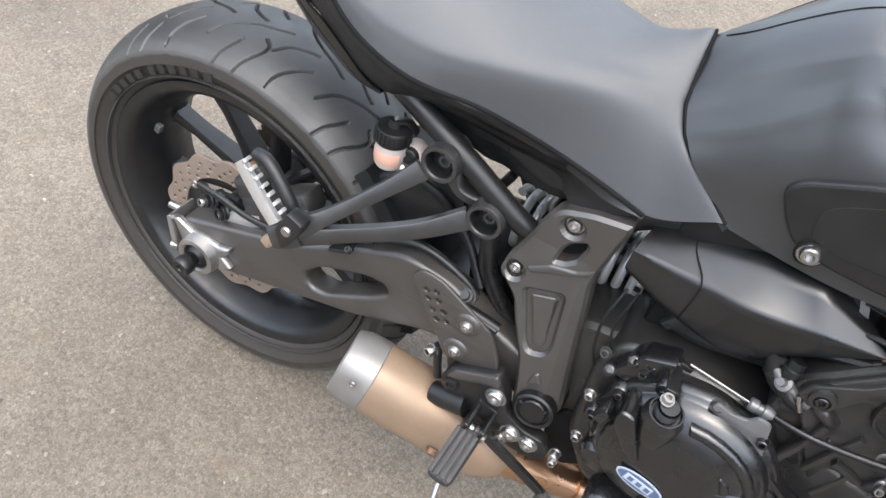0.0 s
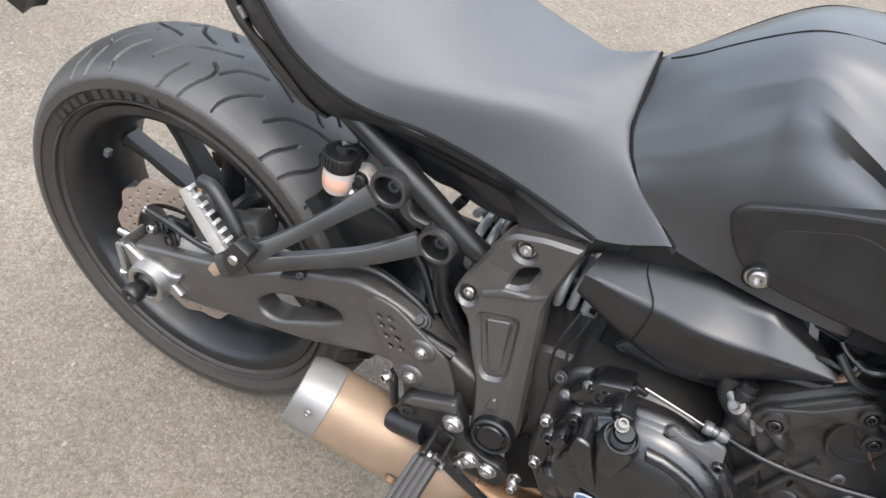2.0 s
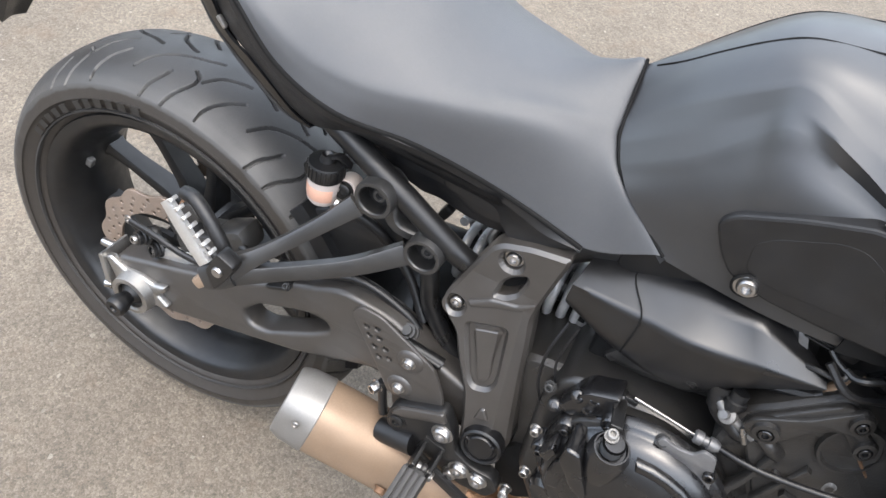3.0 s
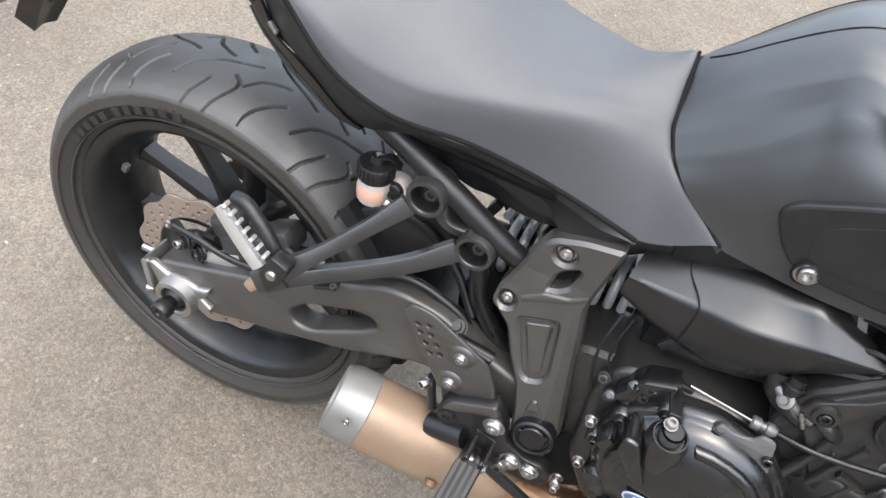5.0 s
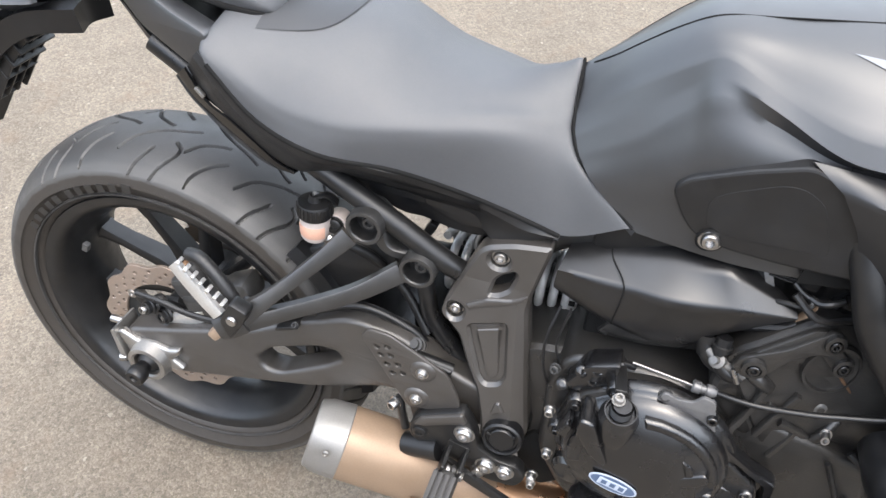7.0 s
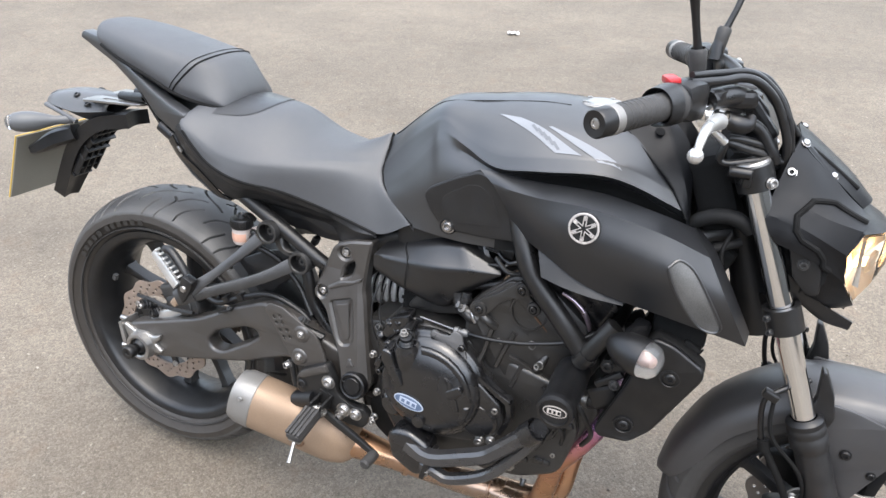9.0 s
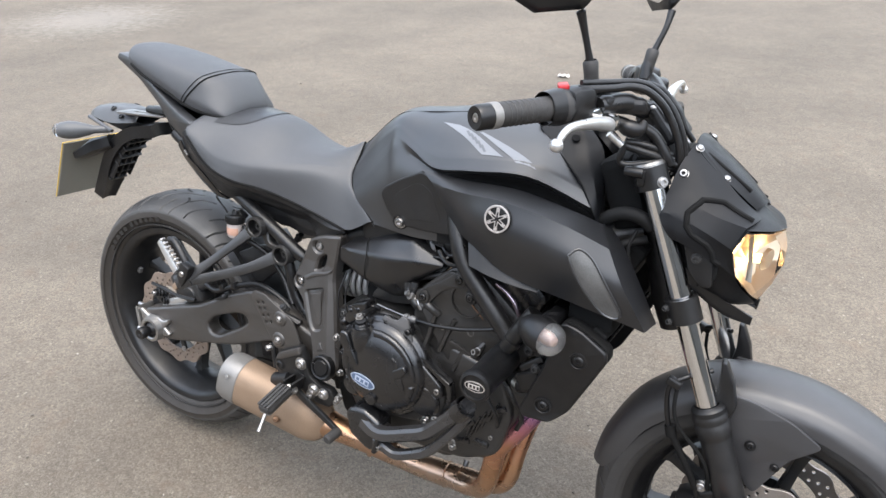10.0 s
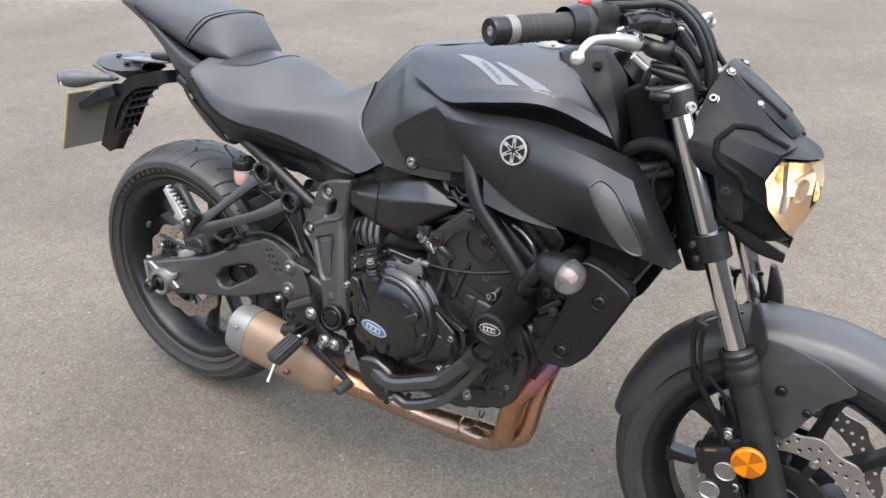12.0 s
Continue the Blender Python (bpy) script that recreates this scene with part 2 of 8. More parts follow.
def asphalt_material():
    """Old asphalt: stone chips in a grey-brown binder, stains, paler patches."""
    m = bpy.data.materials.new("worn_asphalt")
    m.use_nodes = True
    nt = m.node_tree
    n, link = nt.nodes, nt.links.new
    bsdf = n["Principled BSDF"]
    co = n.new("ShaderNodeTexCoord")

    def tex(kind, scale, **kw):
        t = n.new(kind)
        t.inputs["Scale"].default_value = scale
        for k, v in kw.items():
            t.inputs[k].default_value = v
        link(co.outputs["Object"], t.inputs["Vector"])
        return t

    chips = tex("ShaderNodeTexVoronoi", 165.0)
    small = tex("ShaderNodeTexVoronoi", 420.0)
    grit = tex("ShaderNodeTexNoise", 260.0, Detail=5.0)
    blot = tex("ShaderNodeTexNoise", 2.2, Detail=6.0, Roughness=0.6)
    broad = tex("ShaderNodeTexNoise", 14.0, Detail=5.0, Roughness=0.65)
    base = n.new("ShaderNodeValToRGB")
    base.color_ramp.elements[0].position, base.color_ramp.elements[0].color = 0.3, (0.090, 0.0755, 0.058, 1)
    base.color_ramp.elements[1].position, base.color_ramp.elements[1].color = 0.7, (0.138, 0.1165, 0.0905, 1)
    mixn = n.new("ShaderNodeMath")
    mixn.operation = "MULTIPLY_ADD"
    mixn.inputs[1].default_value = 0.5
    half = n.new("ShaderNodeMath")
    half.operation = "MULTIPLY"
    half.inputs[1].default_value = 0.5
    link(broad.outputs["Fac"], half.inputs[0])
    link(blot.outputs["Fac"], mixn.inputs[0])
    link(half.outputs[0], mixn.inputs[2])
    link(mixn.outputs[0], base.inputs["Fac"])
    tone = n.new("ShaderNodeSeparateColor")
    link(chips.outputs["Color"], tone.inputs[0])
    chipr = n.new("ShaderNodeMapRange")
    chipr.inputs["To Min"].default_value, chipr.inputs["To Max"].default_value = 0.79, 1.22
    link(tone.outputs[0], chipr.inputs["Value"])
    tone2 = n.new("ShaderNodeSeparateColor")
    link(small.outputs["Color"], tone2.inputs[0])
    chipr2 = n.new("ShaderNodeMapRange")
    chipr2.inputs["To Min"].default_value, chipr2.inputs["To Max"].default_value = 0.76, 1.26
    link(tone2.outputs[1], chipr2.inputs["Value"])
    mul = n.new("ShaderNodeMath")
    mul.operation = "MULTIPLY"
    link(chipr.outputs[0], mul.inputs[0])
    link(chipr2.outputs[0], mul.inputs[1])
    gr = n.new("ShaderNodeMapRange")
    gr.inputs["From Min"].default_value, gr.inputs["From Max"].default_value = 0.3, 0.7
    gr.inputs["To Min"].default_value, gr.inputs["To Max"].default_value = 0.86, 1.14
    link(grit.outputs["Fac"], gr.inputs["Value"])
    mul2 = n.new("ShaderNodeMath")
    mul2.operation = "MULTIPLY"
    link(mul.outputs[0], mul2.inputs[0])
    link(gr.outputs[0], mul2.inputs[1])
    col = n.new("ShaderNodeVectorMath")
    col.operation = "SCALE"
    link(base.outputs["Color"], col.inputs[0])
    link(mul2.outputs[0], col.inputs["Scale"])
    # sparse pale stones set in the binder
    pale = n.new("ShaderNodeMapRange")
    pale.inputs["From Min"].default_value, pale.inputs["From Max"].default_value = 0.994, 0.999
    pale.inputs["To Max"].default_value = 0.45
    link(tone.outputs[2], pale.inputs["Value"])
    stone = n.new("ShaderNodeMix")
    stone.data_type = "RGBA"
    stone.inputs["B"].default_value = (0.30, 0.275, 0.235, 1)
    link(pale.outputs[0], stone.inputs["Factor"])
    link(col.outputs[0], stone.inputs["A"])
    # faint wide patches, dusty and dark
    wide = tex("ShaderNodeTexNoise", 0.9, Detail=4.0, Roughness=0.55)
    wide.noise_dimensions = "4D"
    wide.inputs["W"].default_value = 3.0
    wr = n.new("ShaderNodeMapRange")
    wr.inputs["From Min"].default_value, wr.inputs["From Max"].default_value = 0.35, 0.65
    wr.inputs["To Min"].default_value, wr.inputs["To Max"].default_value = 0.86, 1.16
    link(wide.outputs["Fac"], wr.inputs["Value"])
    fin = n.new("ShaderNodeVectorMath")
    fin.operation = "SCALE"
    # rusty brown stains
    rust = tex("ShaderNodeTexNoise", 9.0, Detail=7.0, Roughness=0.7)
    rr = n.new("ShaderNodeMapRange")
    rr.inputs["From Min"].default_value, rr.inputs["From Max"].default_value = 0.54, 0.72
    rr.inputs["To Max"].default_value = 0.55
    link(rust.outputs["Fac"], rr.inputs["Value"])
    stain = n.new("ShaderNodeMix")
    stain.data_type = "RGBA"
    stain.inputs["B"].default_value = (0.115, 0.082, 0.056, 1)
    link(rr.outputs[0], stain.inputs["Factor"])
    link(stone.outputs["Result"], stain.inputs["A"])
    link(stain.outputs["Result"], fin.inputs[0])
    link(wr.outputs[0], fin.inputs["Scale"])
    # a pale, washed-out patch some metres off
    off = n.new("ShaderNodeVectorMath")
    off.operation = "DISTANCE"
    off.inputs[1].default_value = (-5.15, 3.45, 0)
    link(co.outputs["Object"], off.inputs[0])
    edge = n.new("ShaderNodeMath")
    edge.operation = "MULTIPLY_ADD"
    edge.inputs[1].default_value = -1.6
    link(broad.outputs["Fac"], edge.inputs[0])
    link(off.outputs["Value"], edge.inputs[2])
    near = n.new("ShaderNodeMapRange")
    near.inputs["From Min"].default_value, near.inputs["From Max"].default_value = 0.1, -0.55
    near.inputs["To Max"].default_value = 0.34
    link(edge.outputs[0], near.inputs["Value"])
    wash = n.new("ShaderNodeMix")
    wash.data_type = "RGBA"
    wash.inputs["B"].default_value = (0.30, 0.28, 0.25, 1)
    link(near.outputs[0], wash.inputs["Factor"])
    link(fin.outputs[0], wash.inputs["A"])
    link(wash.outputs["Result"], bsdf.inputs["Base Color"])
    bsdf.inputs["Roughness"].default_value = 0.88
    hsum = n.new("ShaderNodeMath")
    hsum.operation = "MULTIPLY_ADD"
    hsum.inputs[1].default_value = -0.8
    link(chips.outputs["Distance"], hsum.inputs[0])
    link(grit.outputs["Fac"], hsum.inputs[2])
    b = n.new("ShaderNodeBump")
    b.inputs["Strength"].default_value, b.inputs["Distance"].default_value = 0.55, 0.002
    lumps = tex("ShaderNodeTexNoise", 75.0, Detail=3.0, Roughness=0.6)
    high = n.new("ShaderNodeMath")
    high.operation = "MULTIPLY_ADD"
    high.inputs[1].default_value = 2.2
    link(lumps.outputs["Fac"], high.inputs[0])
    link(hsum.outputs[0], high.inputs[2])
    link(high.outputs[0], b.inputs["Height"])
    link(b.outputs["Normal"], bsdf.inputs["Normal"])
    return m


ASPHALT = asphalt_material()


# ---- shapes ----
def spline(pts, n, breaks=()):
    """Points on a smooth curve through pts, n steps a span; it kinks at the indices in breaks."""
    p = [np.asarray(q, float) for q in pts]
    out = []
    for i in range(len(p) - 1):
        b, c = p[i], p[i + 1]
        a = p[i - 1] if i > 0 and i not in breaks else 2 * b - c
        d = p[i + 2] if i + 2 < len(p) and i + 1 not in breaks else 2 * c - b
        for k in range(n):
            t = k / n
            out.append(0.5 * (2 * b + (c - a) * t + (2 * a - 5 * b + 4 * c - d) * t * t + (3 * b - a - 3 * c + d) * t ** 3))
    out.append(p[-1])
    return out


def grid_faces(rows, cols, close=False):
    f = []
    for i in range(rows - 1):
        for j in range(cols if close else cols - 1):
            k = (j + 1) % cols
            f.append((i * cols + j, i * cols + k, (i + 1) * cols + k, (i + 1) * cols + j))
    return f


def tube(pts, r, n=10, steps=6, cap=True):
    """A round rod along a smooth curve; r is one radius or one for each point."""
    rs = list(r) if isinstance(r, (list, tuple)) else [r] * len(pts)
    path = spline([(*q, w) for q, w in zip(pts, rs)], steps) if len(pts) > 2 else [np.array((*q, w), float) for q, w in zip(pts, rs)]
    verts, last = [], None
    for i, q in enumerate(path):
        d = Vector(path[min(i + 1, len(path) - 1)][:3] - path[max(i - 1, 0)][:3]).normalized()
        if last is None:
            last = d.orthogonal().normalized()
        last = (last - d * last.dot(d)).normalized()
        side = d.cross(last)
        for k in range(n):
            a = 2 * math.pi * k / n
            verts.append(Vector(q[:3]) + (last * math.cos(a) + side * math.sin(a)) * q[3])
    faces = grid_faces(len(path), n, True)
    if cap:
        faces += [tuple(range(n))[::-1], tuple(range(len(verts) - n, len(verts)))]
    return verts, faces


def lathe(profile, origin=(0, 0, 0), axis=(0, 1, 0), n=32, start=0.0, sweep=360.0):
    """Turns (radius, height) pairs round an axis."""
    ax = Vector(axis).normalized()
    u = Vector((1, 0, 0)) if abs(ax.x) < 0.9 else Vector((0, 0, 1))
    u = (u - ax * u.dot(ax)).normalized()
    w = u.cross(ax)
    o = Vector(origin)
    full = sweep >= 360
    m = n if full else n + 1
    verts = []
    for r, h in profile:
        for k in range(m):
            a = radians(start + sweep * k / n)
            verts.append(o + ax * h + (u * math.cos(a) + w * math.sin(a)) * max(r, 1e-5))
    return verts, grid_faces(len(profile), m, full)


def rounded(poly, r, n=4):
    """The polygon with its corners filleted; r is one radius or one for each corner."""
    out = []
    for i, p in enumerate(poly):
        ri = r[i] if isinstance(r, (list, tuple)) else r
        a, b, c = (Vector(poly[i - 1]), Vector(p), Vector(poly[(i + 1) % len(poly)]))
        la, lc = (a - b).length, (c - b).length
        k = min(ri, la * 0.45, lc * 0.45)
        s, e = b + (a - b) / la * k, b + (c - b) / lc * k
        for j in range(n + 1):
            t = j / n
            out.append(tuple(s * (1 - t) ** 2 + b * 2 * t * (1 - t) + e * t * t))
    return out


def inset(poly, d):
    """Moves the outline inwards by d (outwards if d is negative)."""
    area = sum(p[0] * q[1] - q[0] * p[1] for p, q in zip(poly, poly[1:] + poly[:1]))
    s = 1 if area > 0 else -1
    out = []
    for i, p in enumerate(poly):
        a, b, c = Vector(poly[i - 1]), Vector(p), Vector(poly[(i + 1) % len(poly)])
        e1, e2 = (b - a).normalized(), (c - b).normalized()
        n1, n2 = Vector((-e1.y, e1.x)) * s, Vector((-e2.y, e2.x)) * s
        m = n1 + n2
        m = m / max(0.35, m.length_squared / 2) if m.length > 1e-6 else n1
        out.append(tuple(b + m * d))
    return out


def plate(outline, y0, y1, bevel=0.002, holes=(), steps=2, warp=None, creases=()):
    """A flat piece in the side plane (x, z), from y0 (outer, towards the right) to y1, with rounded edges and real holes."""
    loops = [list(outline)] + [list(h) for h in holes]
    s = 1 if y1 > y0 else -1
    rings = []
    for k in range(steps + 1):
        a = math.pi / 2 * k / steps
        rings.append((bevel * (1 - math.sin(a)), y0 + s * bevel * (1 - math.cos(a))))
    rings += [(d, y1 - (y - y0)) for d, y in reversed(rings)]
    verts, faces, first, last = [], [], [], []
    for li, loop in enumerate(loops):
        n = len(loop)
        start = len(verts)
        for d, y in rings:
            for q in inset(loop, d if li == 0 else -d):
                verts.append(Vector((q[0], y, q[1])))
        faces += [tuple(start + i for i in f) for f in grid_faces(len(rings), n, True)]
        first += range(start, start + n)
        last += range(start + (len(rings) - 1) * n, start + len(rings) * n)
    for ids in (first, last):
        pos, flat = 0, []
        for loop in loops:
            flat.append([Vector((verts[ids[pos + i]].x, verts[ids[pos + i]].z, 0)) for i in range(len(loop))])
            pos += len(loop)
        for t in tessellate_polygon(flat):
            faces.append(tuple(ids[i] for i in t))
    for at, across in creases:
        bm = bmesh.new()
        vs = [bm.verts.new(v) for v in verts]
        for f in faces:
            if len(set(f)) > 2:
                try:
                    bm.faces.new([vs[i] for i in f])
                except ValueError:
                    pass
        bmesh.ops.bisect_plane(bm, geom=bm.verts[:] + bm.edges[:] + bm.faces[:], plane_co=(at[0], 0, at[1]), plane_no=(across[0], 0, across[1]), dist=1e-6)
        bm.verts.index_update()
        verts, faces = [v.co.copy() for v in bm.verts], [tuple(v.index for v in f.verts) for f in bm.faces]
        bm.free()
    if warp:
        verts = [Vector(warp(*v)) for v in verts]
    return verts, faces


def box(centre, size, bevel=0.002, turn=(0, 0, 0)):
    """A block with rounded edges, turned by degrees about its centre."""
    x, y, z = (s / 2 for s in size)
    v, f = plate(rounded([(-x, -z), (x, -z), (x, z), (-x, z)], min(bevel, x * 0.8, z * 0.8), 2), -y, y, min(bevel, y * 0.9))
    m = pose(*centre, *turn)
    return [m @ q for q in v], f


def skin(rows, nu=6, nv=5, breaks_u=(), breaks_v=(), close=False):
    """A smooth sheet through a grid of points: rows along u, points along v."""
    fine = [spline(r, nv, breaks_v) for r in rows]
    cols = [spline([r[j] for r in fine], nu, breaks_u) for j in range(len(fine[0]))]
    verts = [Vector(cols[j][i]) for i in range(len(cols[0])) for j in range(len(cols))]
    return verts, grid_faces(len(cols[0]), len(cols), close)


def thick(geo, t, cap=True):
    """Gives a sheet a thickness t against its normals, closed round the rim."""
    bm = bmesh_of(geo)
    bmesh.ops.recalc_face_normals(bm, faces=bm.faces[:])
    bm.normal_update()
    n = len(bm.verts)
    verts = [v.co.copy() for v in bm.verts] + [v.co - v.normal * t for v in bm.verts]
    faces = [tuple(v.index for v in f.verts) for f in bm.faces]
    faces += [tuple(i + n for i in reversed(f)) for f in faces]
    for e in bm.edges:
        if e.is_boundary and cap:
            a, b = e.verts[0].index, e.verts[1].index
            faces.append((a, b, b + n, a + n))
    bm.free()
    return verts, faces


def moved(geo, m):
    return [m @ Vector(v) for v in geo[0]], geo[1]


def mirrored(geo):
    return [Vector((v[0], -v[1], v[2])) for v in geo[0]], [tuple(reversed(f)) for f in geo[1]]


def joined(*geos):
    verts, faces = [], []
    for v, f in geos:
        k = len(verts)
        verts += list(v)
        faces += [tuple(i + k for i in q) for q in f]
    return verts, faces


def bmesh_of(geo):
    bm = bmesh.new()
    vs = [bm.verts.new(v) for v in geo[0]]
    for f in geo[1]:
        if len(set(f)) > 2:
            try:
                bm.faces.new([vs[i] for i in f])
            except ValueError:
                pass
    bm.verts.index_update()
    return bm


def part(name, geo, mat, parent=None, label="", sharp=38.0, flat=False):
    """ONE mesh object from (verts, faces), under a thing or a part."""
    bm = bmesh_of(geo)
    bmesh.ops.remove_doubles(bm, verts=bm.verts[:], dist=1e-5)
    bmesh.ops.recalc_face_normals(bm, faces=bm.faces[:])
    limit = radians(sharp)
    for e in bm.edges:
        if len(e.link_faces) == 2:
            turn = e.calc_face_angle(0)
            a, b = (f.calc_area() for f in e.link_faces)
            if turn > limit or (turn > 0.12 and max(a, b) > 14 * min(a, b)):
                e.smooth = False
    for f in bm.faces:
        f.smooth = not flat
    me = bpy.data.meshes.new(name)
    bm.to_mesh(me)
    bm.free()
    me.materials.append(mat)
    ob = new(name, me)
    if parent is not None:
        ob.parent = parent
    return tagged(ob, label) if label else ob


def circle(x, z, r, n=20):
    return [(x + r * math.cos(2 * math.pi * k / n), z + r * math.sin(2 * math.pi * k / n)) for k in range(n)]


def bolt(at, r=0.008, h=0.006, axis=(0, -1, 0), parent=None, mat=None, name="bolt"):
    """A button-head bolt with a washer and a hexagon socket."""
    head = lathe([(r * 1.25, 0), (r * 1.25, h * 0.2), (r, h * 0.2), (r * 0.98, h * 0.6), (r * 0.8, h * 0.92), (r * 0.55, h), (r * 0.5, h), (r * 0.48, h * 0.35), (0, h * 0.35)], at, axis, 18)
    return part(name, head, mat or BOLT, parent)


def cap_bolt(at, r=0.007, h=0.009, axis=(0, -1, 0), parent=None, mat=None, name="bolt"):
    """A socket-cap bolt."""
    head = lathe([(r * 1.3, 0), (r * 1.3, h * 0.15), (r, h * 0.15), (r, h * 0.9), (r * 0.88, h), (r * 0.55, h), (r * 0.52, h * 0.4), (0, h * 0.4)], at, axis, 16)
    return part(name, head, mat or BOLT, parent)


def dome(at, r, h, axis, parent, mat=None):
    """A plain domed bolt head on a thin flange."""
    return part("bolt", lathe([(r * 1.2, 0), (r * 1.2, h * 0.15), (r, h * 0.2), (r * 0.92, h * 0.6), (r * 0.6, h * 0.92), (r * 0.2, h), (0, h)], at, axis, 20), mat or BOLT, parent, sharp=60)


# ---- ground ----
def ground():
    s = 300.0
    g = part("ground", ([(-s, -s, 0), (s, -s, 0), (s, s, 0), (-s, s, 0)], [(0, 1, 2, 3)]), ASPHALT)
    tagged(g, "worn grey-brown asphalt with stone chips and stains", "asphalt", kind="structure")


ground()


def pebble_material():
    m = bpy.data.materials.new("loose_grit")
    m.use_nodes = True
    nt = m.node_tree
    geo = nt.nodes.new("ShaderNodeNewGeometry")
    ramp = nt.nodes.new("ShaderNodeValToRGB")
    r = ramp.color_ramp
    r.elements[0].position, r.elements[0].color = 0.0, (0.06, 0.05, 0.04, 1)
    r.elements[1].position, r.elements[1].color = 1.0, (0.34, 0.32, 0.28, 1)
    for p, c in ((0.4, (0.11, 0.095, 0.08, 1)), (0.75, (0.16, 0.14, 0.11, 1)), (0.94, (0.22, 0.19, 0.155, 1))):
        r.elements.new(p).color = c
    nt.links.new(geo.outputs["Random Per Island"], ramp.inputs["Fac"])
    nt.links.new(ramp.outputs["Color"], nt.nodes["Principled BSDF"].inputs["Base Color"])
    nt.nodes["Principled BSDF"].inputs["Roughness"].default_value = 0.85
    return m


def pebbles():
    """Loose grit and small stones lying on the asphalt, thicker in places."""
    rnd = random.Random(7)
    centres = [(rnd.uniform(-2.0, 3.0), rnd.uniform(-1.0, 3.0)) for _ in range(14)]
    verts, faces = [], []
    for k in range(2000):
        if k % 3 == 0:
            cx, cy = rnd.choice(centres)
            x, y = rnd.gauss(cx, 0.25), rnd.gauss(cy, 0.25)
        else:
            x, y = rnd.uniform(-2.6, 3.6), rnd.uniform(-1.2, 3.6)
        s = min(0.008, 0.0010 * math.exp(rnd.gauss(0, 0.5)) + (0.003 if rnd.random() < 0.03 else 0))
        a = rnd.uniform(0, 6.28)
        i = len(verts)
        for j in range(5):
            b = a + j * 1.2566 + rnd.uniform(-0.3, 0.3)
            q = s * rnd.uniform(0.8, 1.3)
            verts.append((x + q * math.cos(b), y + q * math.sin(b), -0.0003))
            verts.append((x + 0.75 * q * math.cos(b + 0.2), y + 0.75 * q * math.sin(b + 0.2), s * rnd.uniform(0.5, 0.9)))
        verts.append((x, y, s * 0.95))
        for j in range(5):
            p, q = i + 2 * j, i + 2 * ((j + 1) % 5)
            faces += [(p, q, q + 1, p + 1), (p + 1, q + 1, i + 10)]
    me = bpy.data.meshes.new("grit")
    me.from_pydata(verts, [], faces)
    me.materials.append(pebble_material())
    tagged(new("grit", me), "loose pale and brown grit scattered on the asphalt", "grit", kind="stuff")


pebbles()


def scrap():
    """A small crumpled white scrap lying some way off."""
    rnd = random.Random(3)
    rows = [[(0.012 * i - 0.04 + rnd.uniform(-0.004, 0.004), 0.012 * j - 0.025 + rnd.uniform(-0.004, 0.004), 0.004 + rnd.uniform(0, 0.016)) for j in range(5)] for i in range(7)]
    mat = material("dirty_white_paper", (0.46, 0.44, 0.41), 0.8, vary=0.1, bump=0.1)
    ob = part("paper_scrap", thick(skin(rows, 2, 2), 0.0006), mat)
    ob.matrix_world = pose(-0.453, 3.64, 0.002, 0, 0, 25)
    tagged(ob, "small crumpled white scrap lying on the asphalt", "litter")


scrap()


def boundary():
    """Plain dark walls, added well out of view to block low sky and darken reflections."""
    mat = material("dark_unseen_wall", (0.10, 0.098, 0.09), 0.85, fine=60.0, coarse=2.0, bump=0.2, bump_scale=120.0)
    d, t = 15.0, 0.3
    for name, c, size in (("wall_north", (0, d), (2 * d, t, 1.4)), ("wall_south", (0, -d), (2 * d, t, 6.0)),
                          ("wall_east", (d, 0), (t, 2 * d - t - 0.01, 5.0)), ("wall_west", (-d, 0), (t, 2 * d - t - 0.01, 2.5))):
        tagged(part(name, box((*c, size[2] / 2), size, 0.02), mat), "plain dark wall, unseen, added to block low sky", "wall", kind="structure")


boundary()

# ---- the motorcycle, upright in its own space, leaning on its stand ----
LEAN_DEG = 8.15
bike = new("motorcycle")
tagged(bike, "matt black naked motorcycle leaning on its stand on asphalt", "motorcycle")
bike.matrix_world = pose(0, 0, 0.3127, -LEAN_DEG) @ pose(0, 0, -0.315)
bike.empty_display_size = 0.1


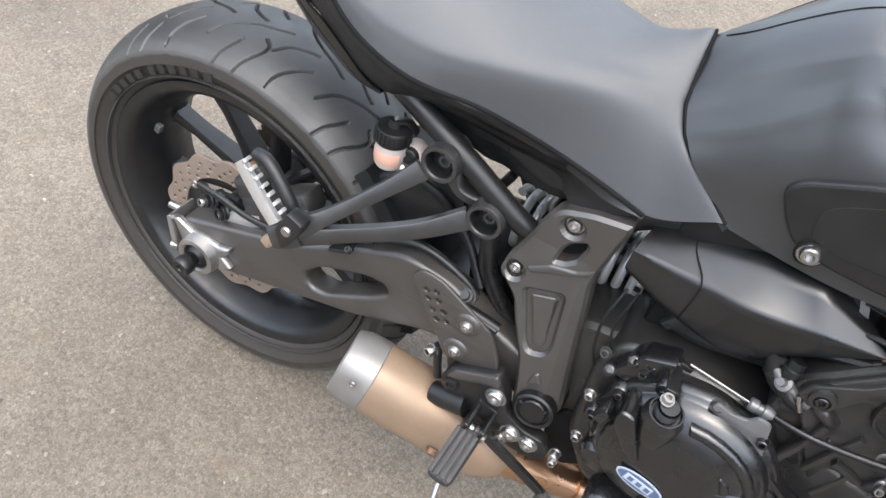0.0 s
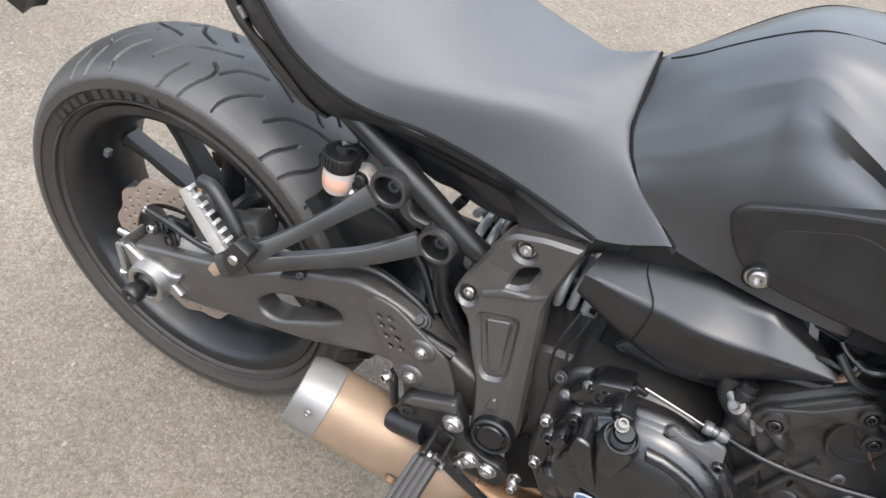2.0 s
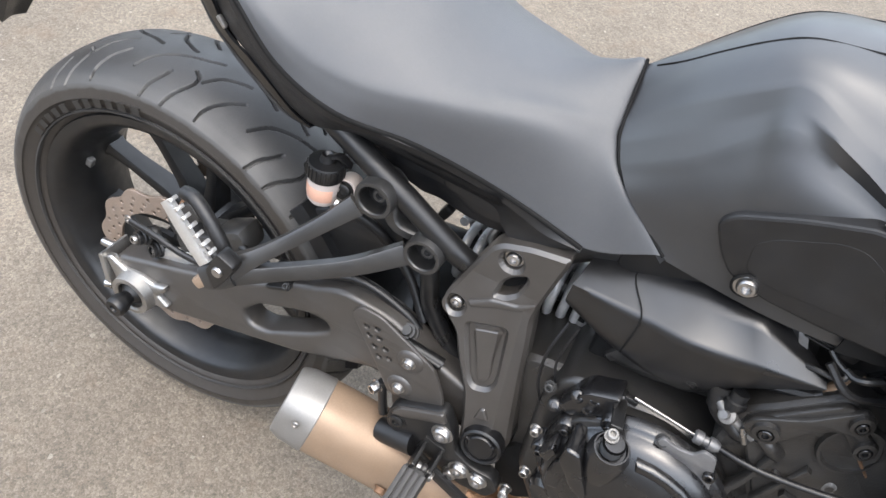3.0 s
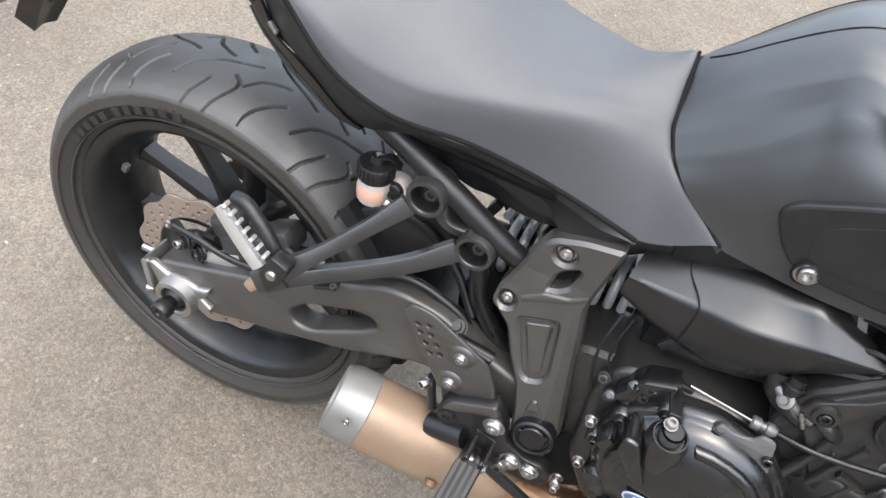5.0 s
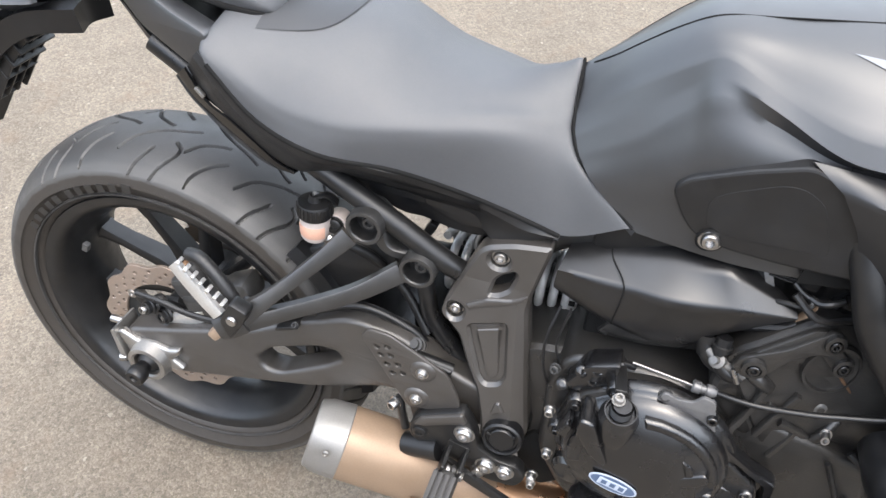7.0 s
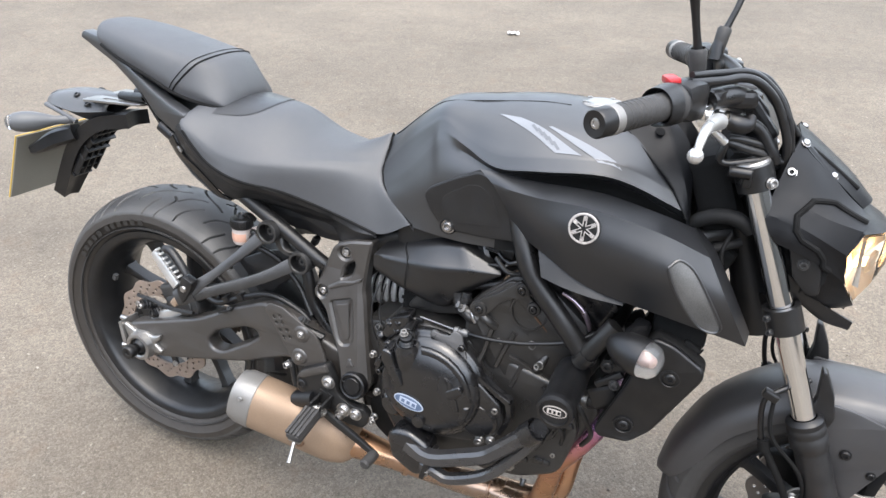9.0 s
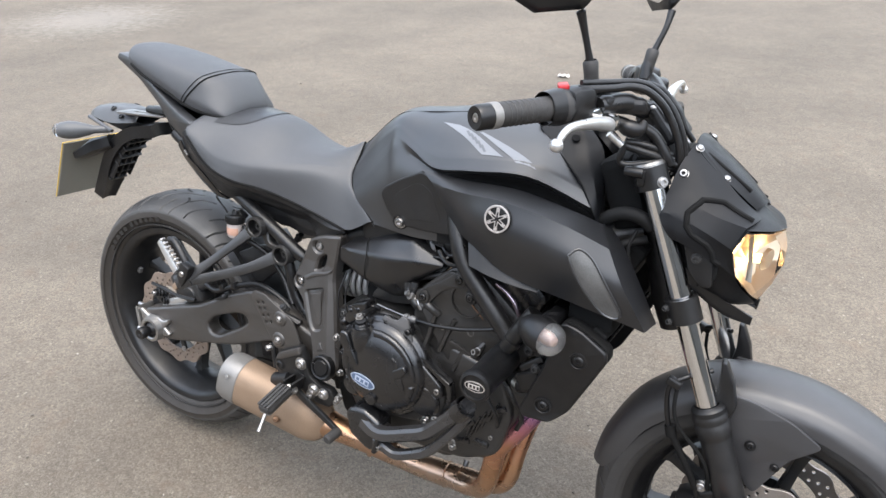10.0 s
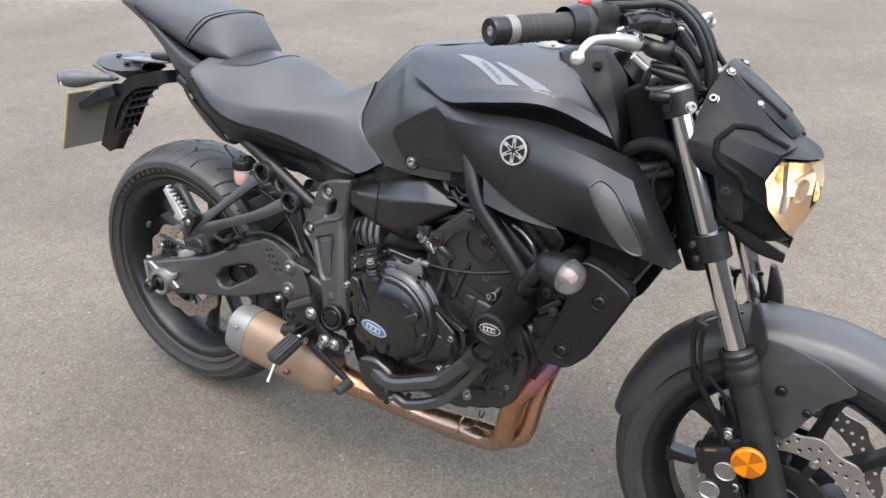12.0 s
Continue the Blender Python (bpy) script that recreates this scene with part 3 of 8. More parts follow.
# ---- wheels ----
def tyre_geo(R, half, bead_r, bead_y, crown_r, n, cols, period, curves, depth, gw):
    """A tyre with sidewalls and cut tread grooves; curves hold (lateral, along) points as fractions."""
    side = spline([(bead_r, bead_y), (bead_r + 0.012, bead_y + 0.010), (bead_r + 0.035, half * 0.985), (R - 0.048, half), (R - 0.030, half * 0.965)], 4)
    span = half * 0.965
    tread = []
    for k in range(1, cols):
        y = span * (1 - 2 * k / cols)
        q = abs(y) / span
        tread.append((R - 0.030 * (0.42 * q ** 2 + 0.58 * q ** 3.2), y))
    prof = [(p[0], p[1]) for p in side] + tread + [(p[0], -p[1]) for p in reversed(side)]
    prof = np.array(prof)
    ang = 2 * math.pi * np.arange(n) / n
    rr = np.repeat(prof[:, 0][:, None], n, 1)
    yy = np.repeat(prof[:, 1][:, None], n, 1)
    plen = 2 * math.pi / period
    for sgn, shift in ((1, 0.0), (-1, 0.5)):
        u = ((ang / plen + shift) % 1.0) * plen * R
        for c in curves:
            pts = np.array(spline(c, 10))
            pv, pu = pts[:, 0] * half * sgn, pts[:, 1] * plen * R
            for off in (-plen * R, 0, plen * R):
                d = np.full(rr.shape, 9.0)
                for a, b in zip(pv, pu):
                    d = np.minimum(d, (yy - a) ** 2 + (u[None, :] - b - off) ** 2)
                cut = np.clip((gw - np.sqrt(d)) / (gw * 0.45), 0, 1)
                cut[:len(side)] = 0
                cut[-len(side):] = 0
                rr = np.minimum(rr, np.repeat(prof[:, 0][:, None], n, 1) - depth * cut)
    verts = [(rr[i, k] * math.cos(ang[k]), yy[i, k], rr[i, k] * math.sin(ang[k])) for i in range(len(prof)) for k in range(n)]
    return verts, grid_faces(len(prof), n, True)


def petal_disc(R, inner, y0, y1, waves, hole_rows, hole_r, amp=0.004):
    outer = [((R + amp * math.cos(waves * a)) * math.cos(a), (R + amp * math.cos(waves * a)) * math.sin(a)) for a in np.linspace(0, 2 * math.pi, waves * 10, endpoint=False)]
    holes = [circle(0, 0, inner, 48)]
    for r, count, off in hole_rows:
        holes += [circle(r * math.cos(2 * math.pi * (k + off) / count), r * math.sin(2 * math.pi * (k + off) / count), hole_r, 8) for k in range(count)]
    return plate(outer, y0, y1, 0.0005, holes, steps=1)


def wheel(name, label, centre, tyre, rim_half, turn, spokes, spoke_y, disc_specs, seed, rubber):
    """A cast wheel: barrel and hub are the wheel's own mesh; tyre, spokes and discs are its pieces."""
    m = turn @ pose(*centre)
    b = rim_half
    barrel = lathe([(0.221, -b - 0.001), (0.232, -b - 0.002), (0.2335, -b + 0.002), (0.230, -b + 0.006), (0.222, -b + 0.010), (0.217, -b + 0.02), (0.204, -b + 0.038),
                    (0.200, -0.012), (0.200, 0.012), (0.204, b - 0.038), (0.217, b - 0.02), (0.222, b - 0.010), (0.230, b - 0.006), (0.2335, b - 0.002), (0.232, b + 0.002), (0.221, b + 0.001),
                    (0.213, b - 0.004), (0.209, b - 0.014), (0.196, b - 0.036), (0.191, 0.016), (0.191, -0.016), (0.196, -b + 0.036), (0.209, -b + 0.014), (0.213, -b + 0.004), (0.221, -b - 0.001)], n=120)
    hub = lathe([(0.012, -0.072), (0.036, -0.072), (0.040, -0.066), (0.040, -0.03), (0.052, -0.015), (0.052, 0.015 + spoke_y), (0.042, 0.03 + spoke_y), (0.042, 0.07), (0.012, 0.07)], n=40)
    w = part(name, moved(joined(barrel, hub), m), RIM, bike, label)
    part("tyre", moved(tyre, m), rubber, w, "worn black road tyre with curved grooves")
    for k in range(spokes):
        a = 2 * math.pi * (k + seed) / spokes
        rows = []
        for r, hw, y, d in ((0.040, 0.013, spoke_y, 0.020), (0.09, 0.0095, spoke_y, 0.016), (0.15, 0.008, spoke_y * 0.7, 0.013), (0.185, 0.010, spoke_y * 0.5, 0.013), (0.197, 0.018, spoke_y * 0.4, 0.014)):
            ring = [(-hw, -d), (-hw * 0.6, -d * 1.15), (hw * 0.6, -d * 1.15), (hw, -d), (hw, d), (-hw, d)]
            rows.append([Vector((r * math.cos(a) - q * math.sin(a), y + e, r * math.sin(a) + q * math.cos(a))) for q, e in ring])
        verts = [v for row in rows for v in row]
        part("spoke", moved((verts, grid_faces(len(rows), 6, True)), m), RIM, w, sharp=50)
    for R, inner, y, waves, mat, lab in disc_specs:
        part("brake_disc", moved(petal_disc(R, inner, y - 0.0025, y + 0.0025, waves, ((R - 0.011, 24, 0), (R - 0.020, 24, 0.4), (R - 0.029, 24, 0.8)), 0.0032), m), mat, w, lab)
        part("disc_carrier", moved(joined(lathe([(0.035, y - 0.004), (inner * 0.72, y - 0.004), (inner * 0.72, y + 0.004), (0.035, y + 0.004)], n=40),
                                           *[moved(box((inner * 0.85, y, 0), (inner * 0.34, 0.006, 0.016), 0.002), pose(0, 0, 0, 0, 72 * k)) for k in range(5)]), m), RIM, w)
        for k in range(5):
            a = radians(72 * k)
            cap_bolt(m @ Vector((inner * 0.98 * math.cos(a), y - 0.003, -inner * 0.98 * math.sin(a))), 0.006, 0.003, parent=w, axis=m.to_3x3() @ Vector((0, -1, 0)))
    return w


REAR = [[(1.0, 0.201), (0.82, 0.167), (0.58, 0.088), (0.43, 0.079), (0.33, 0.137)], [(0.44, 0.036), (0.22, -0.039), (0.08, -0.157), (0.04, -0.215)],
        [(0.89, -0.102), (0.74, -0.114), (0.52, -0.189), (0.34, -0.289)], [(0.95, 0.391), (0.80, 0.366), (0.65, 0.317), (0.52, 0.284)],
        [(0.61, 0.565), (0.35, 0.471), (0.16, 0.323), (0.04, 0.155), (-0.05, 0.054)]]
rear_tyre = tyre_geo(0.310, 0.089, 0.229, 0.066, 0.09, 1400, 104, 11, REAR, 0.006, 0.0025)
rear_wheel = wheel("rear_wheel", "black cast rear wheel with thin spokes", (0.005, 0, 0.319), rear_tyre, 0.072, Matrix(), 10, 0.022,
                   [(0.1195, 0.085, -0.078, 12, DISC, "dusty drilled wave brake disc")], 0.35, worn_tyre_material())
# raised sidewall lettering, kept as plain bars
mark = []
for k, (a0, a1) in enumerate([(100, 103), (103.8, 106.6), (107.4, 110), (110.8, 113.6), (114.4, 117), (117.8, 120.4), (123, 126), (126.8, 129.6), (130.4, 133.4), (134.2, 137), (137.8, 140.8)]):
    b0, b1 = 93 + (a0 - 100) * 1.29, 93 + (a0 + 0.75 * (a1 - a0) - 100) * 1.29
    rr = 0.2625 - (b0 - 95) * 0.00034
    mark.append(lathe([(rr - 0.006, -0.0875), (rr - 0.006, -0.0905), (rr + 0.006, -0.0915), (rr + 0.006, -0.0880)], (0, 0, 0.315), (0, 1, 0), 4, b0, b1 - b0))
part("sidewall_marking", joined(*mark), SIDEWALL, rear_wheel, "worn raised sidewall marking", sharp=20)
part("sidewall_ring", lathe([(0.2405, -0.0795), (0.2415, -0.0835), (0.2440, -0.0835), (0.2450, -0.0800)], (0.005, 0, 0.319), (0, 1, 0), 90), RUBBER, rear_wheel)
valve = joined(box((-0.174, -0.034, 0.387), (0.010, 0.010, 0.016), 0.002, (0, 20, 0)), box((-0.181, -0.035, 0.402), (0.006, 0.008, 0.012), 0.002, (0, 20, 0)))
part("balance_weight", valve, CALIPER, rear_wheel, "grey stick-on balance weight")

# ---- steering: all that turns with the bars ----
STEER = Matrix.Translation((1.464, 0, 0)) @ Matrix.Rotation(radians(0.6), 4, Vector((-math.sin(radians(23.0)), 0, math.cos(radians(23.0))))) @ Matrix.Translation((-1.464, 0, 0))
RAKE = Vector((-math.sin(radians(23.0)), 0, math.cos(radians(23.0))))
AHEAD = Vector((math.cos(radians(23.0)), 0, math.sin(radians(23.0))))
AXLE = Vector((1.388, 0, 0.288))
HALF = 0.1


def fork_at(side, d, ahead=0.0, out=0.0):
    return AXLE + RAKE * d + AHEAD * ahead + Vector((0, side * (HALF + out), 0))


FRONT = [[(0.10, 0.05), (0.3, 0.25), (0.55, 0.45), (0.85, 0.55)], [(0.45, 0.62), (0.65, 0.8), (0.9, 0.9)]]
front_tyre = tyre_geo(0.290, 0.060, 0.226, 0.047, 0.06, 640, 48, 15, FRONT, 0.004, 0.0028)
front_wheel = wheel("front_wheel", "black cast front wheel with thin spokes", tuple(AXLE), front_tyre, 0.049, STEER, 10, 0.0,
                    [(0.141, 0.103, -0.066, 14, FDISC, "drilled steel wave brake disc"), (0.141, 0.103, 0.066, 14, FDISC, "drilled steel wave brake disc")], 0.15, RUBBER)


def fork(side):
    """One fork leg: black slider, chrome tube, dust seal."""
    s = part("fork_leg", moved(lathe([(0.0, -0.035), (0.020, -0.035), (0.0245, -0.01), (0.0255, 0.03), (0.0245, 0.236), (0.0255, 0.242), (0.0275, 0.246), (0.0278, 0.262), (0.0268, 0.264), (0.0268, 0.268), (0.0278, 0.270), (0.0275, 0.278), (0.0255, 0.283), (0.020, 0.286)],
                                        fork_at(side, 0), RAKE, 36), STEER), MATT, bike, "charcoal fork slider")
    part("chrome_tube", moved(lathe([(0.0172, 0.275), (0.0172, 0.688), (0.0, 0.688)], fork_at(side, 0), RAKE, 36), STEER), CHROME, s, "polished chrome fork tube")
    part("dust_seal", moved(lathe([(0.0188, 0.278), (0.027, 0.280), (0.027, 0.288), (0.0245, 0.291), (0.0188, 0.294)], fork_at(side, 0), RAKE, 30), STEER), PLASTIC, s)
    part("axle_clamp", moved(box(fork_at(side, -0.01, 0.0), (0.06, 0.05, 0.075), 0.012, (0, -24.5, 0)), STEER), MATT, s)
    cap_bolt(STEER @ fork_at(side, -0.03, 0.0, 0.022), 0.009, 0.01, (0, side, 0), s)
    return s


fork_r, fork_l = fork(-1), fork(1)


def yoke(d, h, ring, name):
    """A triple clamp: two split rings joined by a web."""
    geo = [lathe([(0.0186, d), (ring, d), (ring, d + h), (0.0186, d + h), (0.0186, d)], fork_at(s, 0), RAKE, 30) for s in (-1, 1)]
    web = [Vector((0.02, -HALF + 0.02, 0)), Vector((-0.03, -0.04, 0)), Vector((-0.05, 0, 0)), Vector((-0.03, 0.04, 0)), Vector((0.02, HALF - 0.02, 0)), Vector((-0.005, 0.03, 0)), Vector((-0.005, -0.03, 0))]
    verts = []
    for k in (0.15, 0.85):
        verts += [AXLE + RAKE * (d + h * k) + AHEAD * (p.x * 1.0) + Vector((0, p.y, 0)) for p in web]
    geo.append((verts, [tuple(range(7)), tuple(range(7, 14))] + grid_faces(2, 7, True)))
    return part(name, moved(joined(*geo), STEER), STEEL_BLACK, bike, sharp=30)


up_yoke = yoke(0.656, 0.034, 0.0265, "upper_triple_clamp")
low_yoke = yoke(0.438, 0.040, 0.0262, "lower_triple_clamp")
for s in (-1, 1):
    part("fork_cap", moved(lathe([(0.0245, 0.688), (0.0245, 0.693), (0.022, 0.696), (0.012, 0.696), (0.011, 0.693), (0.0, 0.693)], fork_at(s, 0), RAKE, 24), STEER), ALLOY, up_yoke, "bright fork cap")
    cap_bolt(STEER @ fork_at(s, 0.664, 0.020, 0.019), 0.0065, 0.007, (0.6, s * 0.8, 0.2), up_yoke)
    cap_bolt(STEER @ fork_at(s, 0.446, -0.020, 0.020), 0.0045, 0.006, (-0.5, s * 0.85, 0), low_yoke, STEER_BOLT)
    cap_bolt(STEER @ fork_at(s, 0.468, -0.020, 0.020), 0.0045, 0.006, (-0.5, s * 0.85, 0), low_yoke, STEER_BOLT)
part("steering_stem", moved(lathe([(0.026, 0.43), (0.026, 0.66), (0.018, 0.69), (0.0, 0.69)], AXLE - AHEAD * 0.0425, RAKE, 24), STEER), STEEL_BLACK, bike)


# front mudguard: a crowned shell over the tyre with legs down to the sliders
def fender():
    rows = []
    for a, w, lift in ((174, 0.022, 0.006), (170, 0.042, 0.008), (157, 0.056, 0.011), (137, 0.064, 0.018), (112, 0.068, 0.018), (85, 0.066, 0.006), (60, 0.062, 0.003), (38, 0.056, 0.004), (24, 0.042, 0.004), (18, 0.02, 0.004)):
        c, s = math.cos(radians(a)), math.sin(radians(a))
        R = 0.290 + lift
        row = []
        for y, dr in ((-1.06, -0.042), (-1.04, -0.022), (-0.86, -0.004), (-0.45, 0.006), (0, 0.009), (0.45, 0.006), (0.86, -0.004), (1.04, -0.022), (1.06, -0.042)):
            row.append((AXLE.x + (R + dr) * c, y * w, AXLE.z + (R + dr) * s))
        rows.append(row)
    return thick(skin(rows, 5, 3, breaks_v=(2, 6)), 0.003)


mudguard = part("front_mudguard", moved(fender(), STEER), MUDGUARD, bike, "dark grey satin front mudguard")
for s in (-1, 1):
    leg = rounded([(1.285, 0.575), (1.312, 0.520), (1.335, 0.44), (1.368, 0.408), (1.408, 0.49), (1.45, 0.528), (1.40, 0.556), (1.34, 0.572)], 0.012)
    part("mudguard_leg", moved(plate(leg, s * 0.0745, s * 0.069, 0.0015), STEER), MUDGUARD, mudguard)
    spike = rounded([(1.278, 0.548), (1.306, 0.530), (1.316, 0.560), (1.306, 0.598), (1.288, 0.634), (1.280, 0.636), (1.284, 0.59)], 0.005)
    part("slider_guard", moved(plate(spike, s * 0.094, s * 0.072, 0.004), STEER), PLASTIC, mudguard)
    bolt(STEER @ Vector((1.348, s * 0.0745, 0.495)), 0.0075, 0.005, (0, s, 0), mudguard, PLASTIC)
    bolt(STEER @ Vector((1.39, s * 0.0745, 0.47)), 0.006, 0.004, (0, s, 0), mudguard, PLASTIC)


def front_caliper(s):
    body = joined(box((1.296, s * 0.085, 0.335), (0.056, 0.056, 0.105), 0.012, (0, -20, 0)), box((1.268, s * 0.09, 0.345), (0.03, 0.03, 0.05), 0.006, (0, -20, 0)),
                  box((1.308, s * 0.09, 0.388), (0.045, 0.028, 0.034), 0.006, (0, -25, 0)), box((1.318, s * 0.09, 0.305), (0.04, 0.028, 0.03), 0.006, (0, -28, 0)))
    c = part("brake_caliper", moved(body, STEER), STEEL_BLACK, bike, "black four-pot front brake caliper")
    for x, z in ((1.301, 0.347), (1.284, 0.302)):
        part("piston_cap", moved(lathe([(0.017, 0), (0.017, 0.005), (0.0155, 0.006), (0.014, 0.0045), (0.0, 0.0045)], (x, s * 0.111, z), (0, s, 0), 28), STEER), ALLOY, c, "bright piston cap")
    for x, z in ((1.292, 0.411), (1.319, 0.321), (1.328, 0.392)):
        cap_bolt(STEER @ Vector((x, s * 0.104, z)), 0.0080, 0.009, (0, s, 0), c)
    part("pad_pins", moved(box((1.276, s * 0.106, 0.366), (0.022, 0.012, 0.022), 0.003, (0, -20, 0)), STEER), COPPER, c)
    return c


caliper_r, caliper_l = front_caliper(-1), front_caliper(1)
for s in (-1, 1):
    disc = part("side_reflector", moved(lathe([(0.0, 0.008), (0.023, 0.008), (0.025, 0.006), (0.025, 0.0), (0.0, 0.0)], (1.3311, s * 0.140, 0.3965), (0.15, s, 0.05), 36), STEER), AMBER, bike, "round amber reflector")
    # three sectors in darker amber, their shading put into the colour
    for k in range(3):
        part("reflector_facet", moved(lathe([(0.001, 0.0085), (0.0225, 0.0085)], (1.3311, s * 0.140, 0.3965), (0.15, s, 0.05), 10, 30 + 120 * k, 60), STEER), AMBER_DARK, disc)
    hose = [STEER @ Vector(p) for p in ((1.27, s * 0.085, 0.612), (1.232, s * 0.112, 0.598), (1.214, s * 0.12, 0.580), (1.217, s * 0.12, 0.54), (1.230, s * 0.12, 0.500), (1.262, s * 0.118, 0.450), (1.284, s * 0.110, 0.405), (1.29, s * 0.1, 0.38))]
    bh = part("brake_hose", tube(hose, 0.0042, 10, 8), PLASTIC, bike, "black brake hose")
    part("hose_sleeve", tube([hose[4], hose[5], hose[6]], 0.0058, 10, 5), DARK, bh)
    part("hose_ring", tube([hose[4] + Vector((-0.003, 0, 0.012)), hose[4] + Vector((0.002, 0, -0.006))], 0.009, 12), DARK, bh)
    part("sensor_wire", tube([hose[2] + Vector((0.012, 0, 0.004)), STEER @ Vector((1.229, s * 0.126, 0.545)), STEER @ Vector((1.243, s * 0.126, 0.515)), STEER @ Vector((1.280, s * 0.125, 0.480)), STEER @ Vector((1.298, s * 0.118, 0.445)), STEER @ Vector((1.303, s * 0.11, 0.41))], 0.0032, 8, 8), DARK, bh)
    part("hose_clip", moved(box((1.220, s * 0.12, 0.590), (0.024, 0.014, 0.014), 0.003, (0, 20, 0)), STEER), PLASTIC, bh)


# ---- tank, seats, bodywork ----
TANK = [
    [(0.521, 0, 0.839), (0.522, -0.018, 0.817), (0.524, -0.040, 0.798), (0.528, -0.053, 0.784), (0.540, -0.067, 0.768), (0.562, -0.083, 0.748), (0.615, -0.098, 0.714)],
    [(0.570, 0, 0.883), (0.573, -0.034, 0.873), (0.578, -0.055, 0.853), (0.583, -0.067, 0.830), (0.590, -0.079, 0.808), (0.608, -0.094, 0.770), (0.640, -0.100, 0.7126)],
    [(0.615, 0, 0.920), (0.618, -0.046, 0.910), (0.621, -0.066, 0.889), (0.624, -0.073, 0.869), (0.629, -0.083, 0.852), (0.643, -0.103, 0.795), (0.660, -0.102, 0.712)],
    [(0.652, 0, 0.934), (0.650, -0.052, 0.924), (0.648, -0.073, 0.904), (0.648, -0.081, 0.888), (0.652, -0.090, 0.874), (0.668, -0.110, 0.812), (0.684, -0.105, 0.712)],
    [(0.705, 0, 0.942), (0.702, -0.066, 0.925), (0.699, -0.0965, 0.8900), (0.700, -0.106, 0.877), (0.703, -0.102, 0.863), (0.714, -0.118, 0.820), (0.720, -0.110, 0.714)],
    [(0.765, 0, 0.952), (0.765, -0.080, 0.930), (0.765, -0.1290, 0.8810), (0.764, -0.137, 0.862), (0.766, -0.121, 0.850), (0.770, -0.122, 0.825), (0.770, -0.114, 0.720)],
    [(0.835, 0, 0.957), (0.838, -0.088, 0.936), (0.842, -0.1390, 0.8940), (0.840, -0.150, 0.873), (0.841, -0.128, 0.862), (0.842, -0.112, 0.838), (0.840, -0.112, 0.73)],
    [(0.930, 0, 0.951), (0.938, -0.080, 0.933), (0.944, -0.1340, 0.9010), (0.945, -0.145, 0.882), (0.946, -0.122, 0.868), (0.946, -0.105, 0.840), (0.945, -0.105, 0.74)],
    [(0.985, 0, 0.924), (1.008, -0.056, 0.905), (1.036, -0.1010, 0.8620), (1.048, -0.109, 0.840), (1.050, -0.096, 0.824), (1.054, -0.085, 0.800), (1.06, -0.085, 0.74)],
]


def symmetric(rows):
    return [[*[(x, y, z) for x, y, z in reversed(r)], *[(x, -y, z) for x, y, z in r[1:]]] for r in rows]


tank = part("fuel_tank", skin(symmetric(TANK), 7, 6, breaks_v=(2, 3, 4, 8, 9, 10)), PAINT, bike, "satin black fuel tank", sharp=26)
WING = [
    [(0.905, 0, 0.958), (0.950, 0, 0.964), (0.984, 0, 0.964), (0.996, 0, 0.956), (0.990, 0, 0.93)],
    [(0.9184, -0.055, 0.9490), (0.9568, -0.050, 0.9590), (0.9892, -0.045, 0.9605), (1.0004, -0.035, 0.9546), (0.995, -0.025, 0.93)],
    [(0.9582, -0.080, 0.9225), (0.9827, -0.070, 0.9315), (1.0041, -0.062, 0.9330), (1.0257, -0.045, 0.9305), (1.018, -0.025, 0.91)],
    [(0.9889, -0.094, 0.9005), (1.0031, -0.086, 0.9075), (1.0198, -0.078, 0.9080), (1.0380, -0.058, 0.9079), (1.030, -0.035, 0.89)],
    [(1.0202, -0.105, 0.8740), (1.0287, -0.100, 0.8770), (1.0372, -0.095, 0.8788), (1.0466, -0.075, 0.8771), (1.040, -0.045, 0.86)],
    [(1.0504, -0.112, 0.8305), (1.0515, -0.108, 0.8333), (1.0525, -0.102, 0.8376), (1.0523, -0.086, 0.8407), (1.048, -0.05, 0.83)],
    [(1.060, -0.100, 0.775), (1.062, -0.096, 0.775), (1.063, -0.090, 0.775), (1.064, -0.075, 0.775), (1.055, -0.04, 0.77)],
]
wing = skin(WING, 5, 5, breaks_v=(2, 3))
tf = part("tank_front", joined(wing, mirrored(wing)), COWL, tank, "matt black cover at the tank's front", sharp=32)
for s in (-1, 1):
    part("cover_joint", tube([(x, -s * y, z + 0.001) for x, y, z in [r[0] for r in WING[1:6]]], 0.0016, 6, 5), DARK, tf)
    part("cover_hole", lathe([(0.0072, 0.0), (0.0072, 0.0012), (0.0055, 0.0014), (0.0, 0.0008)], (0.987, s * 0.066, 0.9395), (0.25, s * 0.5, 0.83), 20), DARK, tf)


def surf(rows, u, v, lift=0.0, breaks_v=()):
    """The point of a sheet of control points at (u, v), raised by lift."""
    def at(a, b):
        n = 24
        a, b = min(max(a, 0), len(rows) - 1.0001), min(max(b, 0), len(rows[0]) - 1.0001)
        line = [spline(r, n, breaks_v)[int(round(b * n))] for r in rows]
        k = int(a)
        c = spline(line, n)
        f = a * n
        i = int(f)
        return Vector(c[i] * (1 - (f - i)) + c[min(i + 1, len(c) - 1)] * (f - i))
    p = at(u, v)
    du, dv = at(u + 0.08, v) - at(u - 0.08, v), at(u, v + 0.08) - at(u, v - 0.08)
    nrm = du.cross(dv).normalized()
    if nrm.y > 0 and abs(nrm.y) > 0.2 or nrm.z < -0.3:
        nrm = -nrm
    return p + nrm * lift


